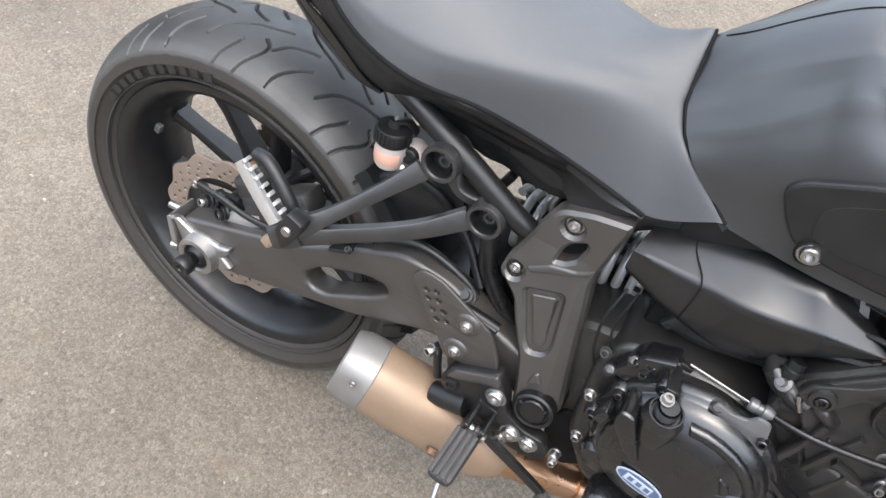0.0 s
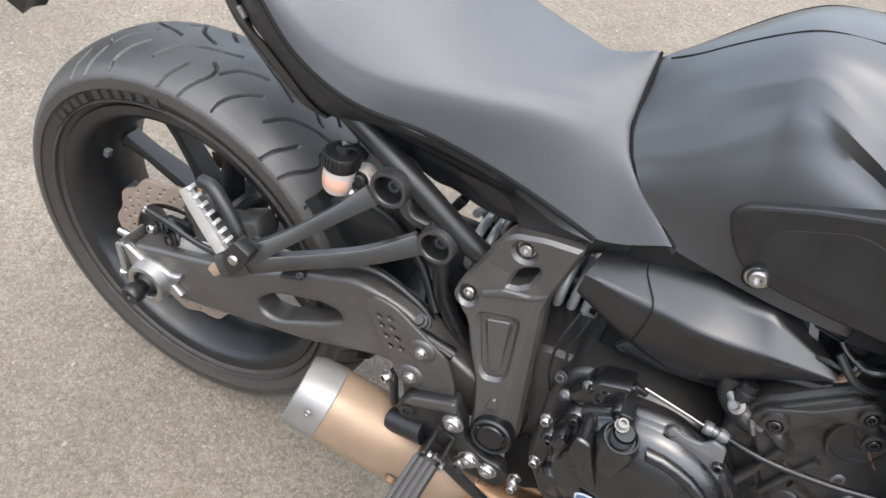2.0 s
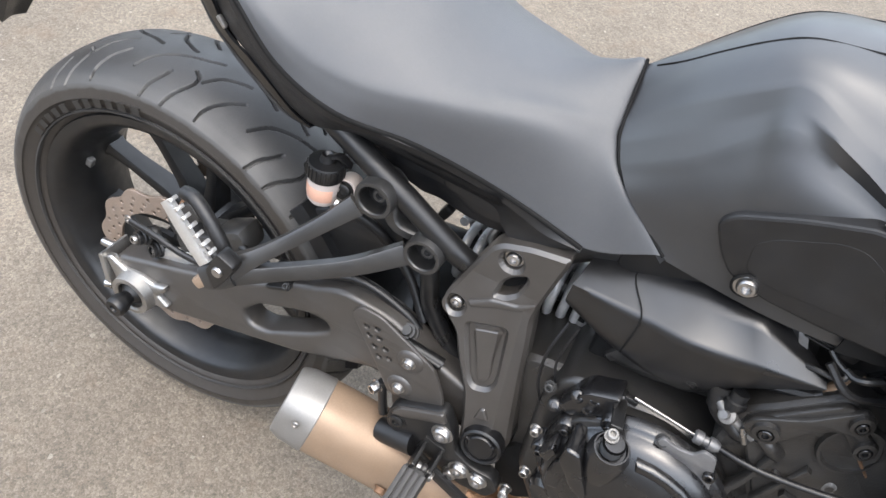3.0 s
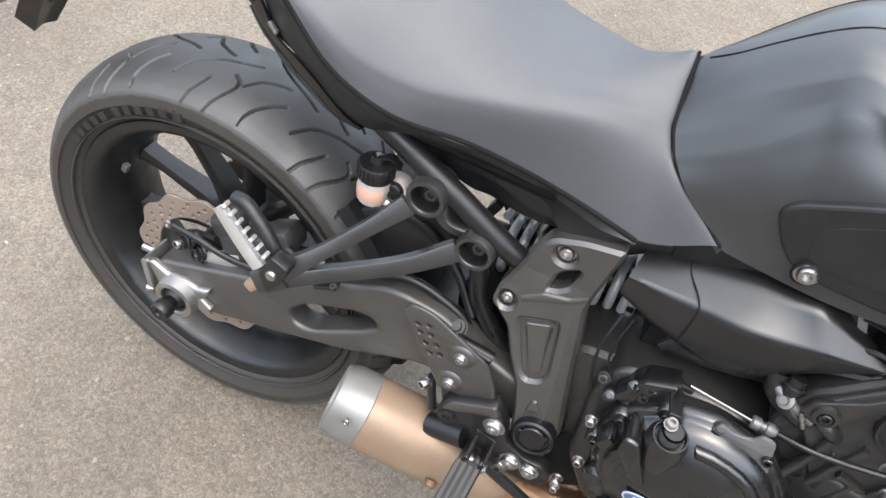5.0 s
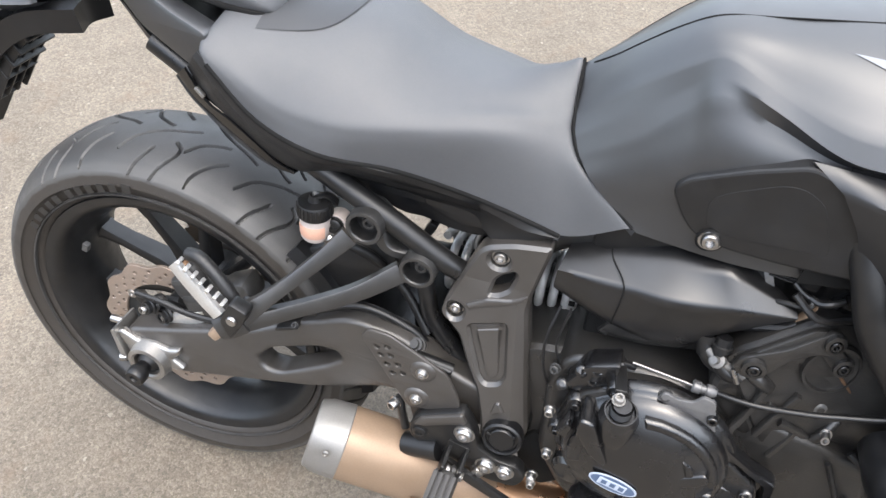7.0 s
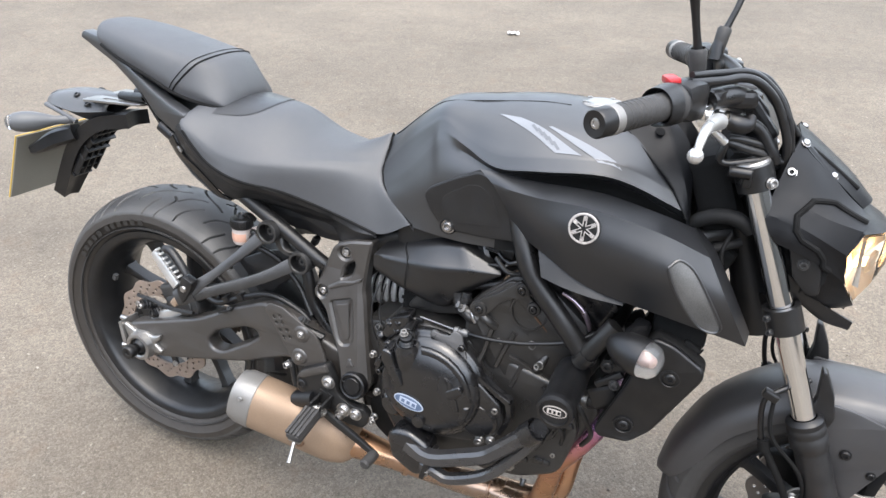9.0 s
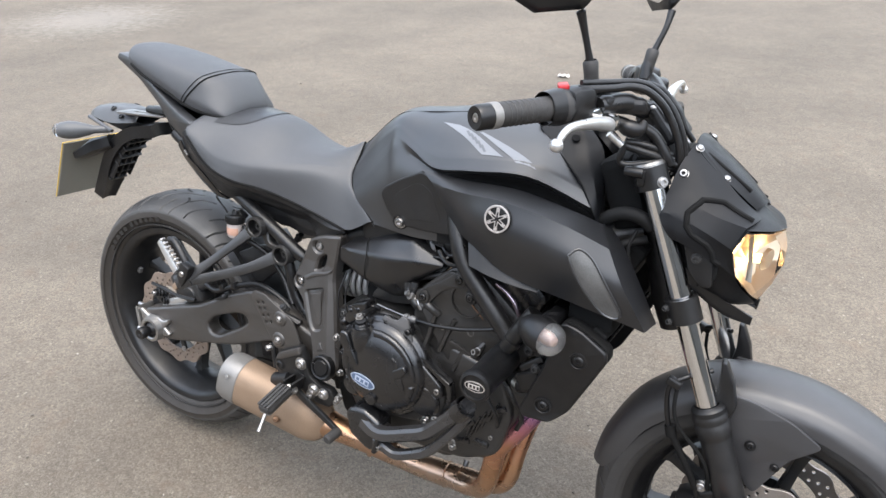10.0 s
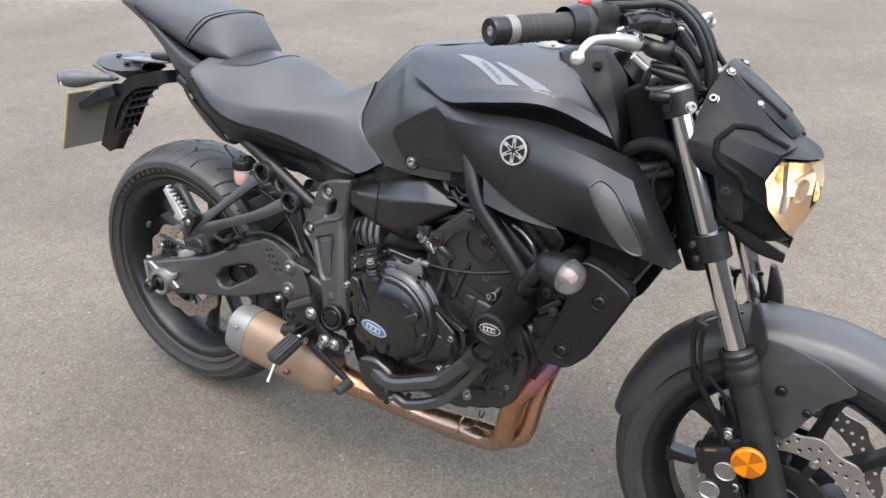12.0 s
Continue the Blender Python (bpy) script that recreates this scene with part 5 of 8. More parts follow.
part("hanger_strip", tube([(-0.012, -0.125, 0.425), (0.03, -0.128, 0.425), (0.08, -0.13, 0.42), (0.14, -0.13, 0.425)], 0.0045, 8, 6), STEEL_BLACK, cal)
part("bleed_nipple", box((0.05, -0.09, 0.466), (0.012, 0.012, 0.022), 0.003, (0, 20, 0)), COPPER, cal, "rusty bleed nipple")
part("rear_brake_hose", tube([(0.15, -0.105, 0.46), (0.20, -0.118, 0.462), (0.26, -0.118, 0.49), (0.32, -0.105, 0.505), (0.38, -0.1, 0.485), (0.41, -0.1, 0.463)], 0.006, 10, 8), PLASTIC, cal)
for x, z in ((0.222, 0.478), (0.258, 0.492)):
    part("hose_clip", box((x, -0.12, z), (0.014, 0.016, 0.014), 0.002, (0, -25, 0)), STEEL_BLACK, cal)
part("hose_bracket", box((0.225, -0.125, 0.456), (0.034, 0.022, 0.005), 0.001, (0, -25, 0)), STEEL_BLACK, cal)
cap_bolt((0.236, -0.132, 0.463), 0.004, 0.005, (0, -0.6, 0.8), cal, STEER_BOLT)

# chain on the far side
links = part("chain", beam([(0.0, 0.10, 0.395), (0.15, 0.10, 0.42), (0.33, 0.10, 0.445), (0.52, 0.10, 0.45)], [0.016] * 4, 0.018), CHAIN, bike, "oily drive chain")
for k in range(26):
    part("chain_link", joined(*[lathe([(0.0085, -0.012), (0.0085, 0.012)], (0.02 * k + d, 0.10, 0.398 + 0.0021 * k * (1 - k / 60)), (0, 1, 0), 8) for d in (0.003, 0.011)]), CHAIN, links)
part("sprocket", petal_disc(0.098, 0.05, 0.098, 0.104, 43, ((0.075, 8, 0),), 0.012, 0.003), CHAIN, links).matrix_basis = pose(0.005, 0, 0.319)

# rear inner mudguard
hug = lathe([(0.318, -0.100), (0.333, -0.092), (0.345, -0.05), (0.347, 0), (0.345, 0.05), (0.333, 0.092), (0.318, 0.1)], (0, 0, 0.315), (0, 1, 0), 30, 2, 46)
part("inner_mudguard", thick(hug, 0.004), PLASTIC, bike, "black plastic inner mudguard")
part("mudguard_flap", plate(rounded([(0.225, 0.55), (0.29, 0.585), (0.345, 0.60), (0.36, 0.55), (0.30, 0.495), (0.25, 0.505)], 0.015), -0.082, -0.07, 0.004), MATT, bike)


# dark fillers added to shut see-through gaps behind the pivot, and the shock's bracket
part("mud_shield", plate(rounded([(0.375, 0.44), (0.372, 0.475), (0.42, 0.490), (0.47, 0.490), (0.47, 0.42), (0.42, 0.41)], 0.012), -0.060, 0.060, 0.008), DARK, bike, "added dark filler plate behind the pivot")
part("shock_bracket", plate(rounded([(0.446, 0.575), (0.442, 0.632), (0.50, 0.650), (0.53, 0.61), (0.50, 0.56)], 0.010), -0.052, 0.052, 0.006), DARK, bike)
part("engine_mount_block", plate(rounded([(0.590, 0.50), (0.592, 0.615), (0.61, 0.655), (0.68, 0.640), (0.70, 0.58), (0.62, 0.53)], 0.012), -0.082, 0.082, 0.008), DARK, bike)


# passenger footrest hangers
def hanger(flip):
    f = mirrored if flip else (lambda g: g)
    s = 1 if flip else -1
    up = beam([(0.196, -0.196, 0.522), (0.235, -0.172, 0.556), (0.280, -0.142, 0.600), (0.308, -0.122, 0.630)], [0.028, 0.017, 0.018, 0.024], [0.018, 0.012, 0.012, 0.012], 4, 0.16)
    low = beam([(0.196, -0.197, 0.514), (0.25, -0.170, 0.530), (0.32, -0.138, 0.557), (0.370, -0.110, 0.586)], [0.024, 0.020, 0.021, 0.026], [0.018, 0.012, 0.012, 0.012], 4, 0.16)
    web = beam([(0.330, -0.092, 0.640), (0.345, -0.096, 0.612), (0.365, -0.092, 0.603), (0.386, -0.085, 0.600)], [0.030, 0.016, 0.016, 0.030], 0.022)
    eye = beam([(0.175, -0.205, 0.506), (0.190, -0.200, 0.514), (0.205, -0.195, 0.522)], [0.030, 0.034, 0.030], 0.02)
    h = part("footrest_hanger", f(joined(up, low, web, eye)), HANGER, bike, "black cast passenger footrest hanger", sharp=45)
    for x, y, z in ((0.326, -0.12, 0.647), (0.390, -0.112, 0.596)):
        part("boss", lathe([(0.0165, 0.004), (0.0175, 0.006), (0.0215, 0.006), (0.0225, 0.003), (0.0225, -0.035), (0.0, -0.035)], (x, s * -y, z), (0, s, 0), 32), HANGER, h)
        part("boss_bore", lathe([(0.0165, 0.004), (0.016, -0.013), (0.0, -0.013)], (x, s * -y, z), (0, s, 0), 28), STEEL_BLACK, h)
        cap_bolt((x + 0.002, s * (-y - 0.013), z), 0.0078, 0.008, (0, s, 0), h, STEER_BOLT)
    part("guard_loop", f(tube([(0.130, -0.180, 0.588), (0.150, -0.185, 0.590), (0.178, -0.190, 0.565), (0.198, -0.192, 0.533)], 0.0085, 10, 6)), MATT, h)
    peg = part("folding_footrest", f(beam([(0.183, -0.2125, 0.5375), (0.1657, -0.2105, 0.553), (0.1447, -0.207, 0.5726), (0.1251, -0.203, 0.5902)], [0.019, 0.0195, 0.019, 0.016], [0.010, 0.009, 0.009, 0.010])), PEG_ALLOY, h, "bright alloy folded footrest with teeth")
    for k in range(7):
        a = k / 6
        part("tooth", f(box((0.1893 - 0.0551 * a, -0.211 + 0.0070 * a, 0.5577 + 0.0393 * a), (0.0045, 0.012, 0.0055), 0.001, (0, 40, 0))), PEG_ALLOY, peg)
    part("footrest_root", f(box((0.1717, -0.206, 0.498), (0.015, 0.015, 0.020), 0.004, (0, 40, 0))), BRONZE, peg, "brownish worn footrest root")
    part("clevis_plate", f(plate(rounded([(0.1825, 0.5283), (0.1985, 0.5619), (0.2208, 0.5522), (0.2147, 0.5354), (0.1935, 0.5012)], 0.005), -0.215, -0.196, 0.002)), STEEL_BLACK, h)
    part("pivot_pin", lathe([(0.0, 0.003), (0.0055, 0.003), (0.0065, 0.0015), (0.0065, -0.01)], (0.2001, s * 0.2155, 0.5359), (0, s, 0), 20), BOLT, h)
    return h


hanger_r, hanger_l = hanger(False), hanger(True)

# rear brake reservoir on the subframe
res = part("brake_reservoir", lathe([(0.0, 0.0), (0.0155, 0.0), (0.0178, 0.004), (0.0185, 0.034), (0.0, 0.034)], (0.262, -0.114, 0.609), (0, 0, 1), 32), TANK_CUP, bike, "milky brake fluid reservoir with amber fluid")
part("fluid_band", lathe([(0.0180, 0.007), (0.0187, 0.010), (0.0190, 0.022), (0.0185, 0.0235)], (0.262, -0.114, 0.609), (0, 0, 1), 20, 30, 120), FLUID, res, "amber fluid seen through the cup")
cap = part("reservoir_cap", lathe([(0.0195, 0.032), (0.0205, 0.034), (0.0205, 0.048), (0.019, 0.051), (0.008, 0.052), (0.006, 0.060), (0.0, 0.052)], (0.262, -0.114, 0.609), (0, 0, 1), 48), PLASTIC, res, "ribbed black screw cap")
for k in range(24):
    a = 2 * math.pi * k / 24
    part("cap_rib", box((0.262 + 0.0205 * math.cos(a), -0.114 + 0.0205 * math.sin(a), 0.651), (0.0022, 0.0022, 0.014), 0.0006, (0, 0, math.degrees(a))), PLASTIC, cap)
part("cap_retainer", beam([(0.262, -0.114, 0.664), (0.274, -0.108, 0.668), (0.284, -0.10, 0.655)], [0.004, 0.004, 0.004], 0.010), PLASTIC, res)
part("mounting_lug", lathe([(0.006, 0.012), (0.013, 0.012), (0.014, 0.008), (0.014, -0.01)], (0.284, -0.098, 0.626), (0.1, -1, 0.2), 24), TANK_CUP, res)
cap_bolt((0.284, -0.109, 0.628), 0.009, 0.006, (0.1, -1, 0.2), res, STEEL_BLACK)
part("hose_clamp", lathe([(0.0, -0.006), (0.0085, -0.006), (0.0085, 0.006), (0.0, 0.006)], (0.282, -0.112, 0.607), (0.8, 0, -0.4), 18), BOLT, res)
part("reservoir_hose", tube([(0.272, -0.114, 0.612), (0.300, -0.105, 0.600), (0.33, -0.09, 0.575), (0.37, -0.085, 0.53), (0.405, -0.095, 0.48)], 0.006, 10, 8), PLASTIC, res)

# subframe tubes
for flip in (False, True):
    f = mirrored if flip else (lambda g: g)
    sf = part("subframe_tube", f(tube([(0.06, -0.085, 0.80), (0.18, -0.092, 0.735), (0.273, -0.098, 0.690), (0.35, -0.100, 0.650), (0.425, -0.092, 0.600), (0.455, -0.072, 0.575), (0.475, -0.060, 0.555)], 0.0135, 16, 8)), STEEL_BLACK, bike, "black steel subframe tube", sharp=60)
    part("brace_tube", f(tube([(0.385, -0.088, 0.590), (0.397, -0.09, 0.548), (0.407, -0.09, 0.508), (0.438, -0.088, 0.462), (0.46, -0.085, 0.44)], 0.0115, 14, 8)), STEEL_BLACK, sf)
    part("frame_down_tube", f(tube([(0.80, -0.118, 0.80), (0.822, -0.138, 0.752), (0.845, -0.148, 0.706), (0.90, -0.150, 0.642), (0.950, -0.146, 0.582)], 0.0165, 16, 8)), STEEL_BLACK, bike, "black steel frame tube", sharp=60)
    part("frame_rail", f(tube([(1.11, -0.035, 0.80), (1.02, -0.075, 0.775), (0.85, -0.085, 0.74), (0.66, -0.06, 0.70), (0.53, -0.06, 0.655), (0.492, -0.07, 0.55), (0.52, -0.085, 0.40), (0.54, -0.085, 0.32)], 0.019, 14, 6)), STEEL_BLACK, bike, "black steel frame rail", sharp=60)
part("steering_head", lathe([(0.034, 0.40), (0.036, 0.46), (0.03, 0.5), (0.03, 0.6), (0.036, 0.64), (0.034, 0.655)], AXLE - AHEAD * 0.0425, RAKE, 28), STEEL_BLACK, bike)

# silver heat plate under the seat, seen through the frame
part("shock_mount", box((0.3865, -0.052, 0.618), (0.012, 0.018, 0.020), 0.003, (0, 25, 0)), STEEL_BLACK, bike, "black shock mount lug")
part("tray_arch", tube([(0.452, -0.062, 0.640), (0.446, -0.064, 0.622), (0.452, -0.064, 0.606), (0.466, -0.062, 0.600)], 0.0042, 10, 6), ALLOY, bike, "bare metal loop under the seat")
coil = []
for k in range(150):
    a = 2 * math.pi * k / 15
    c = Vector((0.395, 0.012, 0.521)).lerp(Vector((0.566, 0.012, 0.536)), k / 149)
    coil.append(c + (Vector((-0.09, 0, 1.0)) * math.cos(a) + Vector((0, 1, 0)) * math.sin(a)) * 0.036)
shock = part("shock_absorber", tube([(0.365, 0.012, 0.518), (0.63, 0.012, 0.542)], 0.020, 16), STEEL_BLACK, bike, "shock absorber with a grey coil spring")
part("spring", tube(coil, 0.0062, 8, 2), SPRING, shock, "light grey coil spring", sharp=60)
ring = lathe([(0.022, -0.006), (0.040, -0.006), (0.042, -0.003), (0.042, 0.003), (0.040, 0.006), (0.022, 0.006)], (0.571, 0.012, 0.5365), (1, 0, 0.09), 30)
part("preload_ring", ring, PEG_ALLOY, shock, "bright notched preload ring")
for k in range(12):
    q = Vector((0.571, 0.012 + 0.0425 * math.sin(math.pi * k / 6), 0.5365 + 0.0425 * math.cos(math.pi * k / 6)))
    part("ring_notch", box(q, (0.008, 0.006, 0.006), 0.001, (-30 * k, 0, 0)), DARK, shock)


# frame covers over the swingarm pivot
def cover_warp(x, y, z):
    fold = max(0.0, (x - 0.5145) + (z - 0.560) * 0.135) * min(1.0, max(0.0, (0.600 - z) / 0.035))
    return (x, y - 0.104 - max(0.0, 0.60 - z) * 0.2 + 0.6 * fold, z)


COVER_CREASES = [((0.5145, 0.560), (1, 0.135)), ((0, 0.600), (0, 1)), ((0, 0.565), (0, 1))]


COVER_OUT = rounded([(0.4565, 0.6410), (0.4662, 0.6510), (0.4963, 0.6620), (0.5361, 0.6690), (0.5375, 0.6620), (0.5330, 0.6380), (0.5265, 0.5990), (0.5240, 0.5720), (0.5310, 0.5380), (0.5390, 0.4920), (0.5470, 0.4500), (0.5530, 0.4200), (0.5590, 0.3900), (0.5460, 0.3620), (0.5200, 0.3560), (0.5020, 0.3720), (0.4960, 0.4068), (0.4841, 0.4479), (0.4623, 0.4892), (0.4510, 0.5171), (0.4350, 0.5310), (0.4255, 0.5420), (0.4245, 0.5580), (0.4391, 0.5974)], 0.008)
CSLOT = rounded([(0.4773, 0.584), (0.4811, 0.6042), (0.4873, 0.6135), (0.502, 0.6229), (0.5032, 0.615), (0.4978, 0.5956), (0.4878, 0.5873)], 0.003)
CREC = rounded([(0.4600, 0.535), (0.5030, 0.550), (0.5140, 0.478), (0.5100, 0.4650), (0.4934, 0.4590), (0.4850, 0.4690)], 0.006)
for flip in (False, True):
    f = mirrored if flip else (lambda g: g)
    s = 1 if flip else -1
    holes = [CSLOT, CREC, circle(0.4815, 0.6345, 0.0115, 20), circle(0.4395, 0.5500, 0.0108, 20)]
    fc = part("frame_cover", f(plate(COVER_OUT, 0.0, 0.030, 0.004, holes, steps=1, warp=cover_warp, creases=COVER_CREASES)), COVER, bike, "dark grey plastic frame cover with a recessed panel", sharp=11)
    part("recessed_panel", f(plate(inset(CREC, -0.003), 0.006, 0.012, 0.001, warp=cover_warp, creases=COVER_CREASES)), COVER, fc)
    part("raised_panel", f(plate(inset(CREC, 0.007), 0.0035, 0.010, 0.002, warp=cover_warp, creases=COVER_CREASES)), COVER, fc)
    part("slot_shadow", f(plate(inset(CSLOT, -0.004), 0.020, 0.024, 0.001, warp=cover_warp)), DARK, fc)
    part("upper_ledge", f(plate(rounded([(0.4505, 0.5650), (0.4747, 0.5800), (0.5023, 0.5865), (0.5220, 0.5960), (0.5180, 0.5860), (0.5018, 0.5780), (0.4775, 0.5690), (0.4560, 0.5580)], 0.003), -0.003, 0.01, 0.003, warp=cover_warp)), COVER, fc)
    part("facet", f(plate(rounded([(0.508, 0.419), (0.526, 0.426), (0.517, 0.4395), (0.511, 0.437)], 0.002), -0.003, 0.004, 0.003, warp=cover_warp)), COVER, fc)
    for x, z in ((0.4815, 0.6345), (0.4395, 0.5500)):
        y = 0.104 + max(0.0, 0.60 - z) * 0.2
        part("bolt_well", lathe([(0.0118, -0.004), (0.0115, -0.010), (0.0, -0.010)], (x, s * y, z), (0, s, 0), 24), COVER, fc)
        bolt((x, s * (y - 0.0095), z), 0.0085, 0.007, (0, s, 0), fc)
    px, py, pz = 0.530, 0.150, 0.391
    cp = part("pivot_cap", lathe([(0.0, 0.006), (0.0155, 0.006), (0.017, 0.0045), (0.0175, 0.002), (0.020, 0.002), (0.021, 0.005), (0.0235, 0.006), (0.026, 0.004), (0.027, -0.01)], (px, s * py, pz), (0.02, s, 0.15), 40), PLASTIC, fc, "round black pivot cap")
    for k in range(3):
        part("cap_notch", f(box((px + 0.0185 * math.cos(radians(120 * k + 40)), -py - 0.004, pz + 0.0185 * math.sin(radians(120 * k + 40))), (0.006, 0.004, 0.004), 0.001, (0, -120 * k - 40, 0))), PLASTIC, cp)

# heel plate and footrest bracket, right side
HEEL = rounded([(0.334, 0.500), (0.344, 0.516), (0.372, 0.515), (0.414, 0.493), (0.449, 0.474), (0.466, 0.440), (0.472, 0.418), (0.443, 0.402), (0.400, 0.395), (0.380, 0.429), (0.357, 0.465)], 0.008)
HOLES = [circle(x, z, 0.0038, 10) for x, z in ((0.357, 0.490), (0.370, 0.494), (0.362, 0.478), (0.375, 0.481), (0.371, 0.464), (0.385, 0.468), (0.379, 0.451), (0.392, 0.455))]
for flip in (False, True):
    f = mirrored if flip else (lambda g: g)
    s = 1 if flip else -1
    hp = part("heel_plate", f(plate(HEEL, -0.150, -0.144, 0.0025, HOLES)), COVER, bike, "dark heel plate with small holes")
    for x, z in ((0.418, 0.470), (0.413, 0.419)):
        part("dimple", lathe([(0.017, 0.0), (0.015, 0.0025), (0.011, 0.0035), (0.0, 0.0035)], (x, s * 0.150, z), (0, s, 0), 26), COVER, hp)
        bolt((x, s * 0.153, z), 0.0068, 0.006, (0, s, 0), hp)
    part("plate_back", f(plate(rounded([(0.40, 0.40), (0.46, 0.42), (0.45, 0.36), (0.41, 0.36)], 0.01), -0.144, -0.115, 0.003)), STEEL_BLACK, hp)
    LOWB = rounded([(0.409, 0.352), (0.410, 0.380), (0.422, 0.398), (0.478, 0.428), (0.497, 0.394), (0.503, 0.366), (0.530, 0.352), (0.560, 0.352), (0.572, 0.332), (0.560, 0.308), (0.520, 0.306), (0.49, 0.322), (0.455, 0.332), (0.43, 0.336)], 0.010)
    fb = part("footrest_bracket", f(plate(LOWB, -0.160, -0.140, 0.004)), STEEL_BLACK, bike, "black footrest bracket")
    part("upper_face", f(plate(rounded([(0.414, 0.379), (0.424, 0.397), (0.477, 0.426), (0.485, 0.412), (0.43, 0.383)], 0.004), -0.164, -0.155, 0.003)), COVER, fb)
    for x, z, r in ((0.483, 0.389, 0.0115), (0.517, 0.338, 0.0115), (0.543, 0.337, 0.0105), (0.509, 0.324, 0.009)):
        bolt((x, s * 0.160, z), r, 0.008, (0, s, 0), fb)
    bolt((0.424, s * 0.160, 0.366), 0.010, 0.004, (0, s, 0), fb, STEEL_BLACK)
    cap_bolt((0.578, s * 0.150, 0.338), 0.006, 0.012, (0, s, 0), fb)
    clev = part("footrest_clevis", f(joined(box((0.464, -0.178, 0.345), (0.005, 0.042, 0.034), 0.0015, (0, 15, 0)), box((0.487, -0.178, 0.345), (0.005, 0.042, 0.034), 0.0015, (0, 15, 0)), box((0.475, -0.160, 0.352), (0.028, 0.006, 0.03), 0.001, (0, 15, 0)))), STEEL_BLACK, fb)
    part("return_spring", f(lathe([(0.004, -0.012), (0.0075, -0.01), (0.005, -0.006), (0.0075, -0.002), (0.005, 0.002), (0.0075, 0.006), (0.004, 0.01)], (0.475, -0.186, 0.342), (1, 0, 0.2), 14)), BOLT, clev)
    cap_bolt((0.490, s * 0.190, 0.341), 0.0065, 0.004, (1, s * 0.2, 0), clev)
    axis = Vector((-0.06, -0.955, -0.29)).normalized()
    m = Matrix.Translation((0.474, -0.188, 0.344)) @ axis.to_track_quat("Y", "Z").to_matrix().to_4x4()
    fr = part("footrest", f(moved(box((0, 0.04, 0), (0.034, 0.076, 0.020), 0.008), m)), RUBBER, fb, "ribbed rubber footrest")
    for k in range(4):
        part("rubber_rib", f(moved(box((-0.0125 + 0.0083 * k, 0.042, 0.0105), (0.0058, 0.066, 0.005), 0.001), m)), RUBBER, fr)
    part("footrest_core", f(moved(box((0, 0.04, -0.008), (0.028, 0.074, 0.010), 0.004), m)), ALLOY, fr)
    part("feeler", f(tube([(0.471, -0.258, 0.312), (0.474, -0.271, 0.300), (0.477, -0.284, 0.287)], [0.004, 0.0035, 0.0045], 10, 3)), ALLOY, fr, "pale lean feeler peg")
part("brake_master_cylinder", tube([(0.400, -0.128, 0.470), (0.448, -0.120, 0.455)], 0.008, 14), STEEL_BLACK, bike, "black rear master cylinder")
ban = part("banjo_fitting", joined(lathe([(0.0, 0.016), (0.006, 0.016), (0.007, 0.012), (0.010, 0.012), (0.010, 0.004), (0.012, 0.004), (0.012, -0.004)], (0.398, -0.112, 0.468), (-0.2, -0.5, 0.8), 18)), STEER_BOLT, bike, "zinc banjo bolt")
part("brake_pipe", tube([(0.404, -0.128, 0.473), (0.425, -0.128, 0.463), (0.447, -0.126, 0.456)], 0.0048, 10, 4), STEEL_BLACK, ban)
part("brake_rod", tube([(0.388, -0.14, 0.398), (0.392, -0.142, 0.375), (0.40, -0.145, 0.345)], 0.006, 10, 3), STEEL_BLACK, bike)
cap_bolt((0.384, -0.142, 0.388), 0.007, 0.012, (-0.4, -1, 0), bike, name="rod_bolt")
part("brake_light_switch", tube([(0.405, -0.150, 0.318), (0.455, -0.160, 0.342)], 0.0165, 18), PLASTIC, bike, "black cylinder behind the footrest")
ped = part("brake_pedal", beam([(0.462, -0.168, 0.335), (0.50, -0.170, 0.315), (0.55, -0.172, 0.293), (0.592, -0.173, 0.272)], [0.014, 0.016, 0.015, 0.013], 0.010), STEEL_BLACK, bike, "black brake pedal")
part("pedal_pad", lathe([(0.0, 0.030), (0.008, 0.030), (0.0105, 0.027), (0.0105, -0.006), (0.0, -0.006)], (0.591, -0.177, 0.270), (-0.1, -1, -0.1), 20), RUBBER, ped)


# ---- exhaust ----
def along(a, b, rings, n=40, flat=1.0):
    """Rings of (fraction along a-b, radius) turned into an oval body; flat squeezes it sideways."""
    a, b = Vector(a), Vector(b)
    d = (b - a).normalized()
    up = (Vector((0, 0, 1)) - d * d.z).normalized()
    side = d.cross(up)
    verts = []
    for t, r in rings:
        c = a.lerp(b, t)
        for k in range(n):
            q = 2 * math.pi * k / n
            cs, sn = math.cos(q), math.sin(q)
            e = 2.0 / 2.6
            verts.append(c + up * r * math.copysign(abs(cs) ** e, cs) + side * r * flat * math.copysign(abs(sn) ** e, sn))
    return verts, grid_faces(len(rings), n, True) + [tuple(range(n)), tuple(range(len(verts) - n, len(verts)))]


